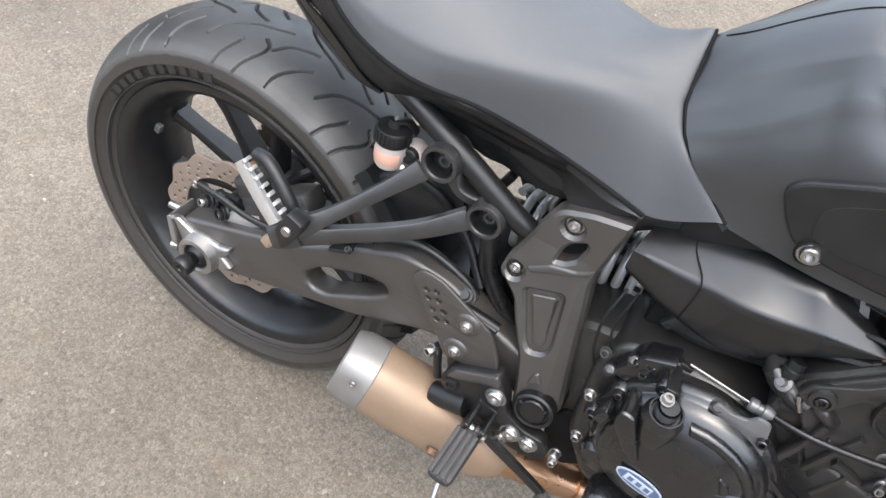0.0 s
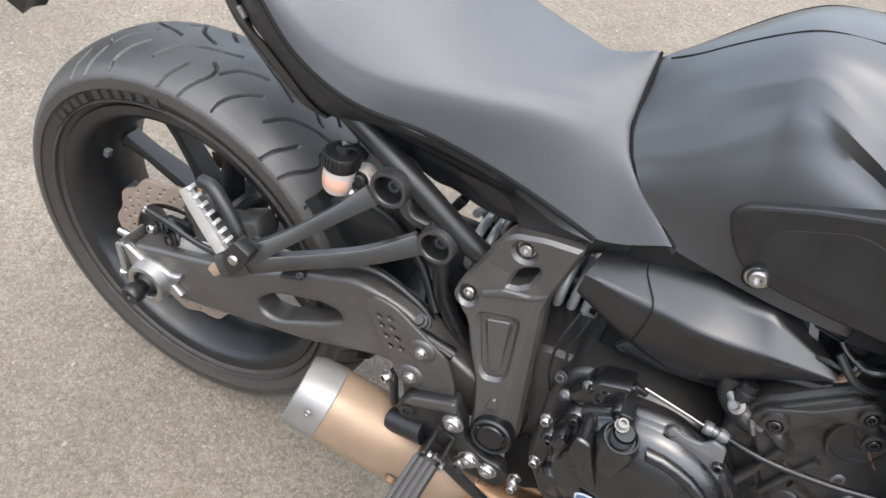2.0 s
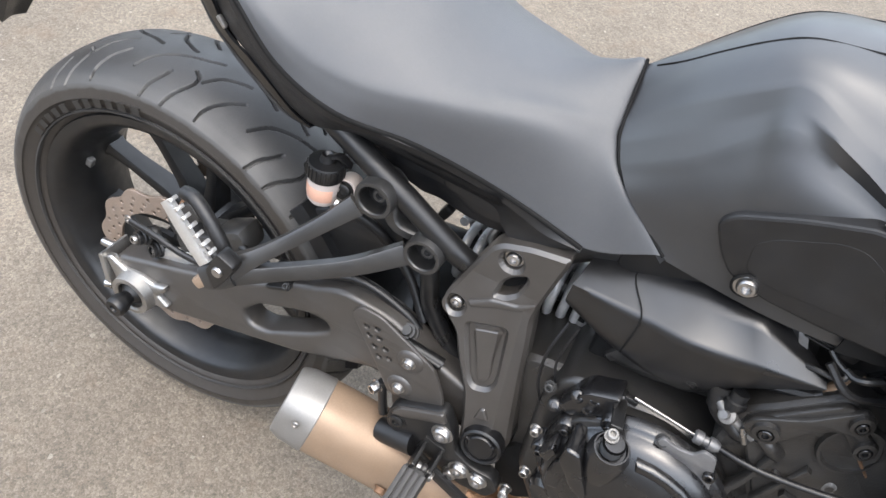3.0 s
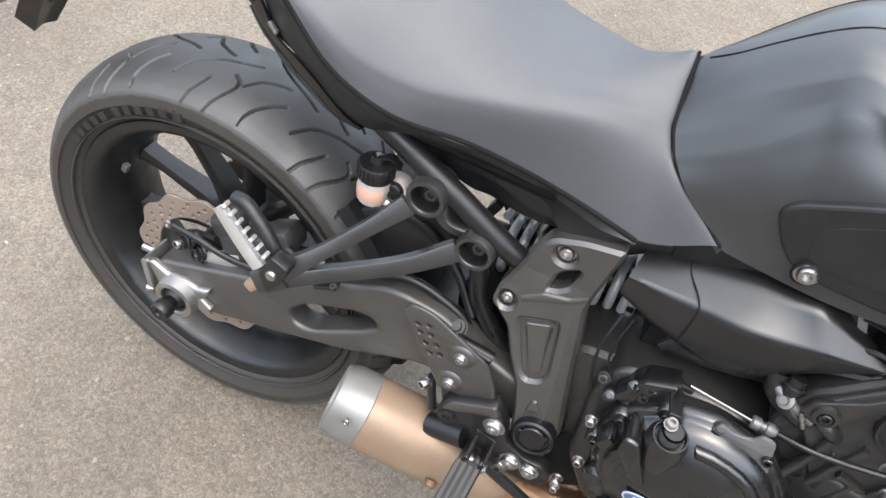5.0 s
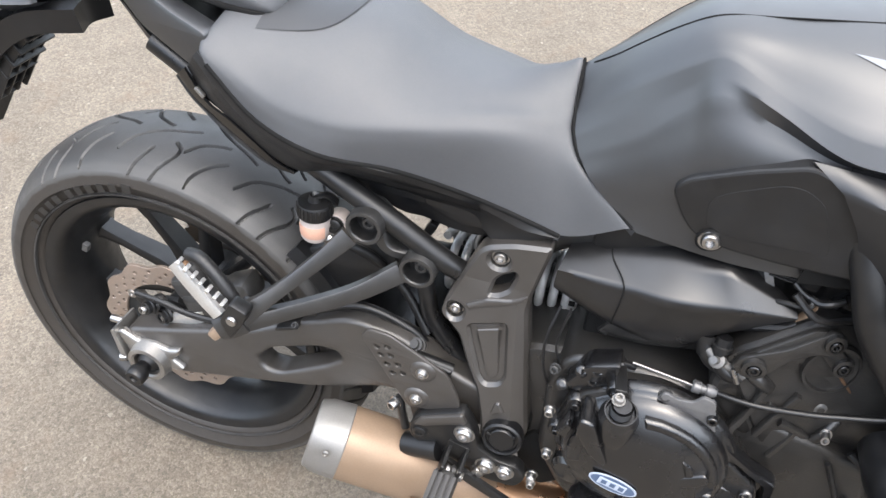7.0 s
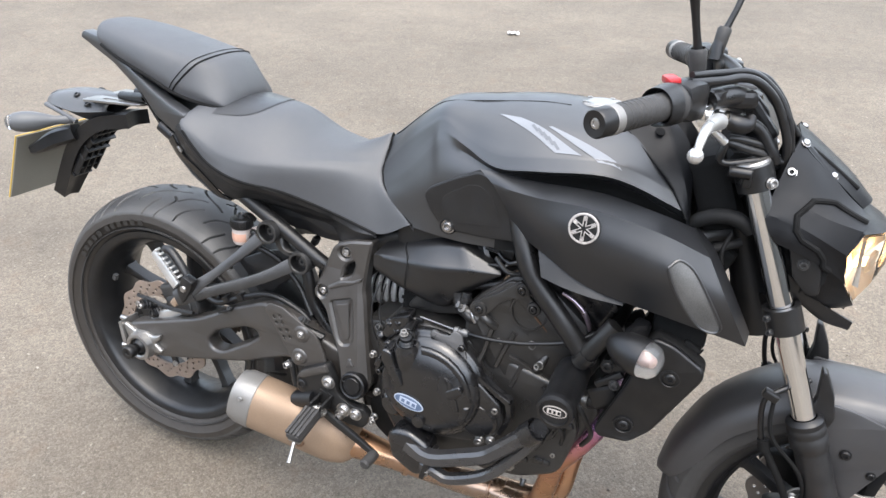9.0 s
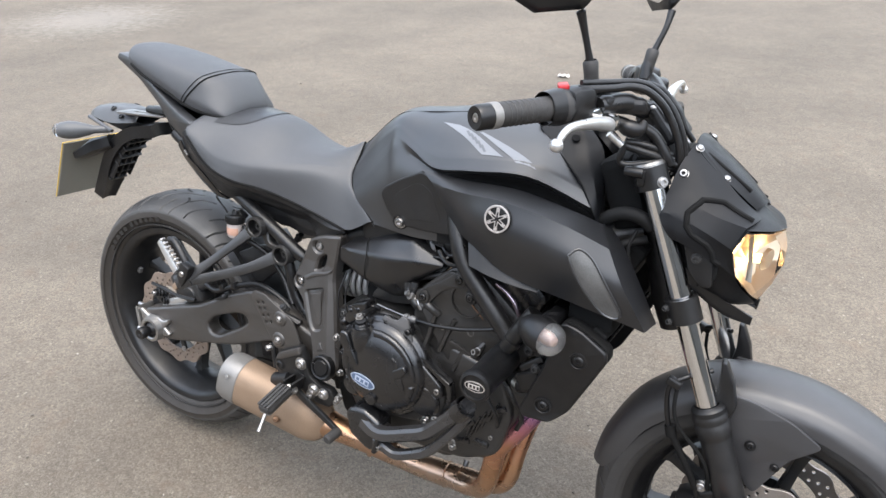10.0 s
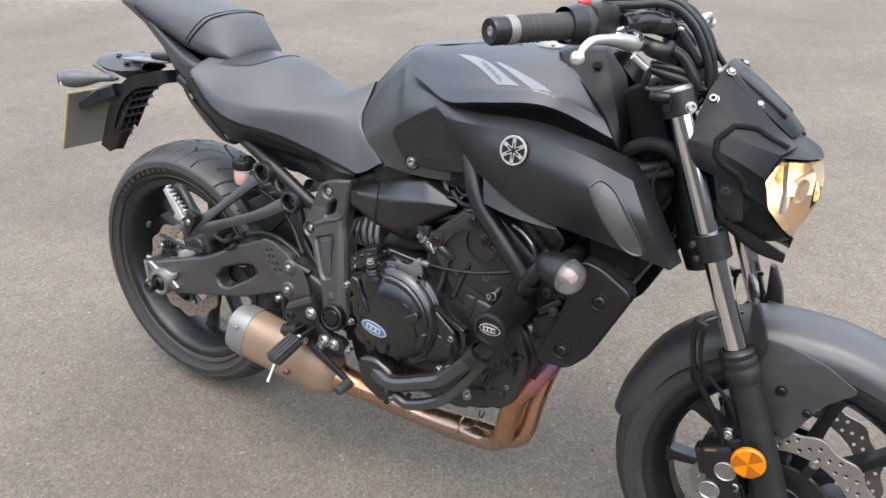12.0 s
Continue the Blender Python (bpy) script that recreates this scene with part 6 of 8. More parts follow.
CA, CB = (0.270, -0.165, 0.296), (0.580, -0.115, 0.222)
can = part("silencer", along(CA, CB, [(0.15, 0.0545), (0.155, 0.055), (0.68, 0.055), (0.72, 0.053), (0.79, 0.045), (0.83, 0.033)], 44, 0.82), CAN, bike, "bronze coated exhaust silencer", sharp=45)
part("end_cap", along(CA, CB, [(0.03, 0.028), (0.03, 0.040), (0.0, 0.045), (0.005, 0.049), (0.05, 0.0545), (0.148, 0.0562), (0.152, 0.0553)], 44, 0.82), CAP, can, "satin steel end cap", sharp=45)
part("tail_outlet", along(CA, CB, [(0.032, 0.029), (0.10, 0.028)], 30, 0.9), DARK, can)
cap_bolt((0.310, -0.206, 0.318), 0.004, 0.002, (0.1, -0.95, 0.3), can, name="rivet")
cap_bolt((0.300, -0.190, 0.252), 0.004, 0.002, (0.1, -0.5, -0.8), can, name="rivet")
part("can_bracket", box((0.50, -0.155, 0.265), (0.04, 0.006, 0.03), 0.002, (0, 15, 0)), CAN, can)
cap_bolt((0.435, -0.185, 0.248), 0.007, 0.008, (0, -1, -0.4), can, name="can_bolt", mat=COPPER)
mid = part("collector", tube([(0.515, -0.125, 0.240), (0.565, -0.112, 0.225), (0.62, -0.09, 0.205), (0.68, -0.065, 0.180), (0.76, -0.05, 0.171), (0.82, -0.045, 0.172)], [0.032, 0.027, 0.025, 0.024, 0.027, 0.027], 20, 6), HEADER, bike, "bronze tinted exhaust collector", sharp=60)
for x in (0.625, 0.66):
    part("clamp_ring", lathe([(0.025, -0.005), (0.0295, -0.005), (0.0295, 0.005), (0.025, 0.005)], (x, -0.088 + (x - 0.625) * -0.6 * -1, 0.204 - (x - 0.625) * 0.4), (0.9, 0.35, -0.3), 24), HEADER, mid)
part("weld_seam", lathe([(0.0265, -0.003), (0.0290, -0.001), (0.0290, 0.001), (0.0265, 0.003)], (0.790, -0.048, 0.172), (1, 0.08, 0.02), 24), HEADER, mid)
part("header_pipe", tube([(1.000, -0.055, 0.485), (0.985, -0.072, 0.430), (0.948, -0.085, 0.364), (0.916, -0.088, 0.314), (0.906, -0.085, 0.258), (0.890, -0.075, 0.204), (0.85, -0.06, 0.177), (0.79, -0.052, 0.172)], 0.0205, 20, 8), HEADER, bike, "heat tinted steel header pipe", sharp=60)
part("header_pipe", tube([(1.000, 0.055, 0.485), (0.980, 0.035, 0.430), (0.947, 0.005, 0.357), (0.932, -0.020, 0.282), (0.922, -0.035, 0.212), (0.885, -0.035, 0.182), (0.80, -0.035, 0.172)], 0.0205, 20, 8), HEADER, bike, "heat tinted steel header pipe", sharp=60)

# plastic panel between seat rail and battery tray
for flip in (False, True):
    f = mirrored if flip else (lambda g: g)
    part("subframe_panel", f(plate(rounded([(0.252, 0.692), (0.297, 0.668), (0.326, 0.655), (0.362, 0.646), (0.380, 0.648), (0.414, 0.641), (0.443, 0.640), (0.470, 0.645), (0.515, 0.660), (0.52, 0.69), (0.446, 0.72), (0.318, 0.72), (0.26, 0.71)], 0.006), -0.078, -0.048, 0.004)), PLASTIC, bike)
    part("panel_step", f(plate(rounded([(0.375, 0.690), (0.385, 0.668), (0.430, 0.652), (0.47, 0.656), (0.44, 0.69)], 0.006), -0.0815, -0.076, 0.002)), PLASTIC, bike)


# ---- engine ----
CASE = rounded([(0.565, 0.50), (0.585, 0.545), (0.64, 0.552), (0.74, 0.546), (0.80, 0.53), (0.93, 0.50), (0.955, 0.42), (0.93, 0.325), (0.86, 0.29), (0.70, 0.275), (0.62, 0.285), (0.575, 0.36)], 0.02)
case = part("crankcase", plate(CASE, -0.128, 0.128, 0.008, steps=3), ENGINE_MATT, bike, "black cast engine crankcase")
FLANGE = rounded([(0.588, 0.455), (0.600, 0.515), (0.640, 0.545), (0.690, 0.551), (0.745, 0.537), (0.785, 0.50), (0.825, 0.450), (0.832, 0.415), (0.815, 0.375), (0.78, 0.360), (0.70, 0.345), (0.63, 0.360), (0.600, 0.400)], 0.022)
part("clutch_flange", plate(FLANGE, -0.158, -0.122, 0.006, steps=2), ENGINE_MATT, case)
cc = Vector((0.692, -0.156, 0.455))
clutch = part("clutch_cover", lathe([(0.104, -0.010), (0.103, 0.0), (0.100, 0.003), (0.0965, 0.0045), (0.095, 0.008), (0.093, 0.014), (0.0885, 0.0195), (0.082, 0.0235), (0.074, 0.0285), (0.065, 0.0330), (0.055, 0.0365), (0.044, 0.0390), (0.028, 0.0402), (0.0, 0.0405)], cc, (-0.03, -1, 0.02), 72), ENGINE, case, "glossy black domed clutch cover", sharp=60)


def sector(a0, a1, r0, r1):
    """An arc-shaped outline round the clutch's axis, degrees up from forward."""
    a = [radians(a0 + (a1 - a0) * k / 8) for k in range(9)]
    return [(cc.x + r1 * math.cos(q), cc.z + r1 * math.sin(q)) for q in a] + [(cc.x + r0 * math.cos(q), cc.z + r0 * math.sin(q)) for q in reversed(a)]


for a0, a1, r0, r1, h in ((2, 100, 0.070, 0.085, 0.030), (-34, -4, 0.068, 0.084, 0.031), (156, 196, 0.066, 0.085, 0.031)):
    part("raised_rib", plate(sector(a0, a1, r0, r1), cc.y - h, cc.y, 0.0065, steps=4), ENGINE, clutch)
part("kidney_rib", plate(rounded([(0.610, 0.500), (0.612, 0.524), (0.628, 0.522), (0.640, 0.492), (0.655, 0.462), (0.650, 0.456), (0.634, 0.466)], 0.006), cc.y - 0.042, cc.y, 0.004, steps=3), ENGINE, clutch)
part("kidney_rib", plate(rounded([(0.590, 0.478), (0.600, 0.498), (0.607, 0.492), (0.602, 0.470)], 0.003), cc.y - 0.030, cc.y, 0.003), ENGINE, clutch)
part("dome_rib", plate(rounded([(0.728, 0.502), (0.742, 0.494), (0.752, 0.470), (0.760, 0.440), (0.750, 0.436), (0.742, 0.462)], 0.004), cc.y - 0.0385, cc.y, 0.003), ENGINE, clutch)
for a in (-140, -100, 120, 150, 182):
    q = Vector((0.101 * math.cos(radians(a)), 0, 0.101 * math.sin(radians(a))))
    part("cover_lug", lathe([(0.0105, -0.02), (0.0105, 0.004), (0.009, 0.006), (0.0, 0.006)], cc + q, (0, -1, 0), 16), ENGINE, clutch)
    cap_bolt(cc + q + Vector((0, -0.005, 0)), 0.0052, 0.006, (0, -1, 0), clutch, ENGINE)
for x, z in ((0.578, 0.483), (0.588, 0.405), (0.812, 0.443), (0.793, 0.373), (0.813, 0.380), (0.745, 0.548)):
    cap_bolt((x, -0.160, z), 0.0055 if x < 0.6 else 0.006, 0.009, (0, -1, 0), clutch, BOLT if x < 0.6 or z < 0.4 else ENGINE)
for x, z in ((0.601, 0.546), (0.618, 0.552), (0.616, 0.536), (0.584, 0.516)):
    part("cast_boss", lathe([(0.0095, -0.030), (0.0078, 0.004), (0.0064, 0.0066), (0.0036, 0.0074), (0.0032, 0.0045), (0.0, 0.0045)], (x, -0.146, z), (-0.1, -0.75, 0.65), 18), ENGINE, clutch, sharp=60)
part("cast_web", plate(rounded([(0.585, 0.520), (0.605, 0.560), (0.640, 0.575), (0.640, 0.545), (0.600, 0.515)], 0.006), -0.152, -0.12, 0.004), ENGINE, clutch)
part("strake", plate(rounded([(0.723, 0.453), (0.725, 0.470), (0.757, 0.492), (0.764, 0.480), (0.752, 0.465)], 0.005), cc.y - 0.0395, cc.y, 0.003, steps=3), ENGINE, clutch)
part("lower_web", plate(rounded([(0.752, 0.466), (0.764, 0.490), (0.776, 0.494), (0.822, 0.458), (0.828, 0.436), (0.812, 0.428), (0.785, 0.446)], 0.006), -0.166, -0.150, 0.004, steps=3), ENGINE, clutch)
part("side_dome", lathe([(0.036, -0.01), (0.035, 0.008), (0.030, 0.013), (0.0, 0.015)], (0.785, -0.152, 0.412), (0, -1, 0), 32), ENGINE, clutch)
part("side_dome", lathe([(0.026, -0.01), (0.024, 0.010), (0.018, 0.016), (0.0, 0.018)], (0.622, -0.156, 0.392), (-0.2, -1, -0.1), 28), ENGINE, clutch)
part("side_dome", lathe([(0.013, -0.01), (0.011, 0.008), (0.0, 0.010)], (0.688, -0.192, 0.398), (0, -1, 0), 16), ENGINE, clutch)


def badge(at, axis, a, b, tilt, parent, mats, bars):
    """An oval badge: rim, darker field, plain marks."""
    rot = Matrix.Translation(at) @ Vector(axis).to_track_quat("Z", "Y").to_matrix().to_4x4() @ pose(0, 0, 0, 0, 0, tilt)
    def oval(p, q, h, r0=0.0):
        verts = [rot @ Vector((p * math.cos(2 * math.pi * k / 36), q * math.sin(2 * math.pi * k / 36), z)) for z in (0, h) for k in range(36)]
        return verts, grid_faces(2, 36, True) + [tuple(range(36, 72))]
    o = part("oval_badge", oval(a, b, 0.0012), mats[0], parent, "oval badge with plain marks")
    part("badge_field", oval(a * 0.92, b * 0.84, 0.0016), mats[1], o)
    part("badge_mark", moved(box((-0.001, 0, 0.0018), (a * 1.15, b * 0.95, 0.0008), 0.0003), rot), mats[0], o)
    for k in range(bars):
        part("badge_bar", moved(box((-a * 0.36 + k * a * 0.36, 0, 0.0023), (a * 0.22, b * 0.55, 0.0006), 0.0002), rot), mats[1], o)
    return o


badge((0.6685, -0.1975, 0.4325), (-0.03, -1, 0.02), 0.029, 0.0125, -10, clutch, (WHITE, BLUE), 3)

# clutch arm and cable
fil = part("clutch_arm_housing", lathe([(0.023, -0.03), (0.022, 0.008), (0.019, 0.012), (0.018, 0.018), (0.0165, 0.018), (0.0155, 0.013), (0.010, 0.013), (0.010, 0.030), (0.0, 0.030)], (0.6515, -0.178, 0.522), (-0.03, -0.2, 0.97), 30), ENGINE, case)
part("arm_spring", lathe([(0.0105, 0.013), (0.0125, 0.016), (0.010, 0.019), (0.0125, 0.022), (0.010, 0.025), (0.012, 0.028)], (0.6515, -0.178, 0.522), (-0.03, -0.2, 0.97), 20), STEEL_BLACK, fil)
cap_bolt((0.645, -0.180, 0.553), 0.0058, 0.008, (-0.03, -0.2, 0.97), fil, CAP)
part("clutch_arm", joined(box((0.6435, -0.150, 0.5565), (0.013, 0.046, 0.005), 0.0015, (-4, 0, 6)), lathe([(0.0, 0.004), (0.006, 0.004), (0.008, 0.002), (0.008, -0.006)], (0.640, -0.126, 0.557), (0, 0, 1), 18)), STEEL_BLACK, fil)
part("cable_clevis", box((0.650, -0.129, 0.558), (0.016, 0.007, 0.008), 0.002, (0, 5, 0)), PLASTIC, fil)
brk = part("cable_bracket", plate(rounded([(0.684, 0.553), (0.690, 0.566), (0.705, 0.561), (0.721, 0.563), (0.728, 0.575), (0.742, 0.572), (0.748, 0.550), (0.758, 0.515), (0.764, 0.488), (0.756, 0.472), (0.744, 0.476), (0.743, 0.500), (0.736, 0.526), (0.724, 0.545), (0.703, 0.548)], 0.004), -0.163, -0.158, 0.0015), BRACKET, case, "grey cable bracket")
cap_bolt((0.692, -0.157, 0.557), 0.006, 0.006, (0, -1, 0.3), brk, STEER_BOLT)
cap_bolt((0.753, -0.158, 0.482), 0.007, 0.006, (0, -1, 0.2), brk, ENGINE)
cab = part("clutch_cable", tube([(0.740, -0.1362, 0.561), (0.769, -0.144, 0.566), (0.793, -0.145, 0.568), (0.828, -0.144, 0.573), (0.861, -0.142, 0.580), (0.92, -0.138, 0.600), (0.97, -0.12, 0.630)], 0.0036, 10, 8), PLASTIC, bike, "black clutch cable")
part("inner_cable", tube([(0.652, -0.131, 0.5655), (0.720, -0.138, 0.5635)], 0.0014, 8), BOLT, cab, "bare steel inner cable")
part("cable_adjuster", lathe([(0.005, -0.012), (0.0075, -0.010), (0.0075, -0.003), (0.0055, -0.002), (0.0055, 0.003), (0.0075, 0.004), (0.0075, 0.010), (0.004, 0.016)], (0.730, -0.1362, 0.561), (1, -0.03, 0), 12), BRACKET, cab, "grey cable adjuster")

# cylinders and head, tilted forward
CYL = rounded([(0.735, 0.555), (0.735, 0.610), (0.752, 0.632), (0.815, 0.690), (0.875, 0.690), (0.965, 0.620), (0.985, 0.565), (0.94, 0.47), (0.85, 0.45), (0.79, 0.50)], 0.012)
cyl = part("cylinder_block", plate(CYL, -0.134, 0.125, 0.008, steps=2), ENGINE_MATT, bike, "matt black cylinder block and head")
part("chain_cover", plate(rounded([(0.742, 0.612), (0.756, 0.632), (0.815, 0.684), (0.842, 0.676), (0.875, 0.63), (0.93, 0.575), (0.90, 0.50), (0.86, 0.475), (0.82, 0.50), (0.775, 0.56)], 0.012), -0.141, -0.13, 0.003), ENGINE_MATT, cyl)
part("head_cover", plate(rounded([(0.82, 0.685), (0.865, 0.735), (0.93, 0.735), (1.0, 0.665), (0.97, 0.61), (0.88, 0.68)], 0.015), -0.118, 0.118, 0.012, steps=2), ENGINE, cyl)
part("bright_rail", tube([(0.905, -0.138, 0.681), (0.925, -0.140, 0.674), (0.943, -0.141, 0.659), (0.954, -0.140, 0.640), (0.957, -0.137, 0.626)], [0.003, 0.0042, 0.0046, 0.0042, 0.003], 10, 6), HEADER, cyl, "worn bright edge of the head")
part("rusty_rail", beam([(0.838, -0.143, 0.655), (0.865, -0.143, 0.628), (0.890, -0.143, 0.607)], [0.003, 0.0035, 0.003], 0.003), COPPER, cyl, "brown gasket edge")
for x, z in ((0.764, 0.620), (0.837, 0.673), (0.861, 0.644)):
    part("bolt_boss", lathe([(0.013, 0.0), (0.012, 0.005), (0.008, 0.006), (0.007, 0.003), (0.0, 0.003)], (x, -0.145, z), (0, -1, 0), 22), ENGINE_MATT, cyl)
    cap_bolt((x, -0.146, z), 0.0062, 0.006, (0, -1, 0), cyl, ENGINE)
bolt((0.867, -0.141, 0.575), 0.010, 0.006, (0, -1, 0), cyl, CALIPER, "plug_bolt")
cap_bolt((0.888, -0.152, 0.546), 0.006, 0.014, (-0.3, -1, 0.2), cyl)
for pts in (((0.832, 0.591), (0.817, 0.556), (0.804, 0.519)), ((0.827, 0.545), (0.848, 0.538), (0.871, 0.528)), ((0.854, 0.536), (0.846, 0.512), (0.836, 0.487))):
    part("casting_rib", beam([(x, -0.143, z) for x, z in pts], [0.009] * 3, 0.012, 3), ENGINE_MATT, cyl)
part("stud_boss", tube([(0.896, -0.142, 0.562), (0.887, -0.148, 0.542), (0.874, -0.140, 0.514)], [0.006, 0.008, 0.007], 12, 4), ENGINE_MATT, cyl)
part("casting_lip", beam([(0.789, -0.140, 0.588), (0.780, -0.142, 0.547), (0.772, -0.142, 0.515), (0.788, -0.142, 0.492), (0.809, -0.142, 0.474)], [0.010, 0.009, 0.009, 0.010, 0.010], 0.014, 3), ENGINE_MATT, cyl)
part("mounting_ear", plate(rounded([(0.744, 0.612), (0.748, 0.628), (0.792, 0.655), (0.832, 0.688), (0.845, 0.682), (0.852, 0.662), (0.872, 0.648), (0.868, 0.632), (0.846, 0.640), (0.828, 0.655), (0.800, 0.640), (0.774, 0.608), (0.758, 0.602)], 0.006), -0.146, -0.138, 0.002), ENGINE_MATT, cyl)
part("boss_arc", lathe([(0.030, 0.0), (0.031, 0.005), (0.034, 0.005), (0.036, 0.0)], (0.852, -0.140, 0.634), (0, -1, 0), 30, 0, 360), ENGINE_MATT, cyl)
part("hose_elbow", tube([(0.732, -0.125, 0.632), (0.733, -0.132, 0.606), (0.744, -0.136, 0.594), (0.760, -0.135, 0.592)], 0.0085, 14, 6), PLASTIC, cyl)
part("hose_collar", lathe([(0.0085, -0.004), (0.0105, -0.003), (0.0105, 0.003), (0.0085, 0.004)], (0.7325, -0.128, 0.620), (0.05, -0.2, -1), 16), STEEL_BLACK, cyl)
part("pipe_stub", tube([(0.766, -0.140, 0.606), (0.781, -0.142, 0.599), (0.795, -0.138, 0.589)], 0.0078, 14, 5), ENGINE_MATT, cyl)
part("cable_stop", box((0.806, -0.146, 0.569), (0.012, 0.008, 0.005), 0.0015, (0, 20, 0)), BOLT, cyl, "small bright clip")
part("sensor_plug", tube([(0.748, -0.141, 0.607), (0.752, -0.143, 0.599), (0.757, -0.142, 0.590)], 0.0034, 12, 4), BOLT, cyl, "bright sensor plug")
part("coolant_pipe", tube([(0.712, -0.11, 0.645), (0.716, -0.12, 0.615), (0.728, -0.126, 0.598), (0.752, -0.13, 0.592)], 0.010, 14, 6), PLASTIC, cyl)
for q in ((0.716, -0.118, 0.622), (0.722, -0.122, 0.605)):
    part("hose_clip", lathe([(0.0105, -0.004), (0.0118, -0.004), (0.0118, 0.004), (0.0105, 0.004)], q, (0.1, -0.2, -1), 18), STEEL_BLACK, cyl)
part("intake_pipe", tube([(0.775, -0.108, 0.630), (0.7883, -0.112, 0.648), (0.8015, -0.114, 0.6622), (0.8111, -0.112, 0.6723), (0.83, -0.105, 0.680)], 0.0125, 16, 6), CAN, cyl, "bronze tinted pipe at the head")
part("pipe_collar", lathe([(0.0125, -0.004), (0.0150, -0.004), (0.0150, 0.004), (0.0125, 0.004)], (0.798, -0.1135, 0.6585), (0.7, 0, 0.75), 20), STEEL_BLACK, cyl)
part("banjo_fitting", joined(lathe([(0.0, 0.014), (0.004, 0.014), (0.0045, 0.004), (0.0085, 0.003), (0.009, -0.004), (0.0, -0.004)], (0.731, -0.137, 0.6085), (-0.4, -0.6, 0.5), 18), tube([(0.719, -0.126, 0.6115), (0.731, -0.135, 0.6075), (0.745, -0.136, 0.602), (0.762, -0.138, 0.597)], 0.0052, 10, 5)), CALIPER, cyl, "dull metal banjo fitting")
part("gearbox_top", plate(rounded([(0.600, 0.55), (0.625, 0.59), (0.66, 0.63), (0.72, 0.62), (0.74, 0.57), (0.66, 0.55)], 0.015), -0.09, 0.09, 0.012), ENGINE_MATT, case)
part("breather_hose", tube([(0.560, -0.11, 0.60), (0.553, -0.125, 0.56), (0.557, -0.13, 0.52), (0.567, -0.13, 0.492)], 0.0018, 8, 6), PLASTIC, case)
part("breather_hose", tube([(0.572, -0.11, 0.60), (0.566, -0.12, 0.555), (0.572, -0.125, 0.53), (0.580, -0.12, 0.515)], 0.0015, 8, 6), PLASTIC, case)
cap_bolt((0.572, -0.13, 0.521), 0.0055, 0.007, (-0.2, -1, 0.3), case, STEER_BOLT)
part("wiring_loom", tube([(0.60, -0.085, 0.60), (0.64, -0.105, 0.612), (0.69, -0.115, 0.628), (0.74, -0.11, 0.64), (0.79, -0.115, 0.66)], 0.006, 8, 6), PLASTIC, case)
part("gearbox_rear", plate(rounded([(0.505, 0.33), (0.50, 0.47), (0.53, 0.515), (0.60, 0.525), (0.62, 0.34)], 0.02), -0.105, 0.105, 0.012), ENGINE_MATT, case)
part("frame_foot", plate(rounded([(0.545, 0.335), (0.565, 0.372), (0.612, 0.362), (0.632, 0.300), (0.590, 0.262), (0.560, 0.285)], 0.010), -0.112, -0.096, 0.004), DARK, case, "black lower frame bracket")
part("sump", plate(rounded([(0.64, 0.285), (0.70, 0.235), (0.80, 0.232), (0.88, 0.29), (0.80, 0.31)], 0.02), -0.075, 0.075, 0.012), ENGINE_MATT, case)
part("engine_front", plate(rounded([(0.86, 0.30), (0.90, 0.29), (0.965, 0.42), (0.985, 0.47), (0.94, 0.49), (0.87, 0.46)], 0.02), -0.112, 0.112, 0.010), ENGINE_MATT, case)
for k, (x, z) in enumerate(((0.872, 0.375), (0.902, 0.40), (0.930, 0.43), (0.86, 0.335), (0.90, 0.345))):
    part("fin_block", box((x, -0.118, z), (0.030, 0.03, 0.012), 0.003, (0, -55 + 14 * k, 0)), ENGINE, case)
cap_bolt((0.850, -0.150, 0.330), 0.006, 0.008, (0, -1, 0), case)
cap_bolt((0.872, -0.128, 0.292), 0.005, 0.012, (0, -0.6, -0.8), case, ENGINE)

for x, y, z, r in ((0.815, 0.160, 0.445, 0.0058), (0.789, 0.158, 0.369, 0.0062), (0.810, 0.158, 0.378, 0.0062), (0.843, 0.140, 0.330, 0.0055), (0.917, 0.122, 0.363, 0.0045), (0.579, 0.160, 0.333, 0.005)):
    cap_bolt((x, -y, z), r, 0.009, (0, -1, 0.1), case)
for ob in (cyl, *[o for o in bpy.data.objects if o.parent == cyl]):
    for v in ob.data.vertices:
        if v.co.y < -0.09:
            d = min(0.27 * max(0.0, v.co.x - 0.775), 0.032)
            v.co += Vector((-0.53 * d, d, -0.5 * d))
# ribs and small lines low on the case
for k in range(5):
    part("case_rib", beam([(0.862 + 0.012 * k, -0.126, 0.335 + 0.016 * k), (0.872 + 0.012 * k, -0.128, 0.362 + 0.016 * k), (0.880 + 0.012 * k, -0.126, 0.388 + 0.014 * k)], [0.004] * 3, 0.014, 2), ENGINE, case)
part("drain_hose", tube([(0.90, -0.13, 0.52), (0.94, -0.145, 0.50), (0.965, -0.148, 0.47), (0.975, -0.13, 0.43), (0.96, -0.11, 0.39)], 0.0045, 8, 6), PLASTIC, case)
part("drain_hose", tube([(0.885, -0.135, 0.50), (0.91, -0.142, 0.455), (0.93, -0.14, 0.42), (0.925, -0.12, 0.38)], 0.0035, 8, 6), PLASTIC, case)
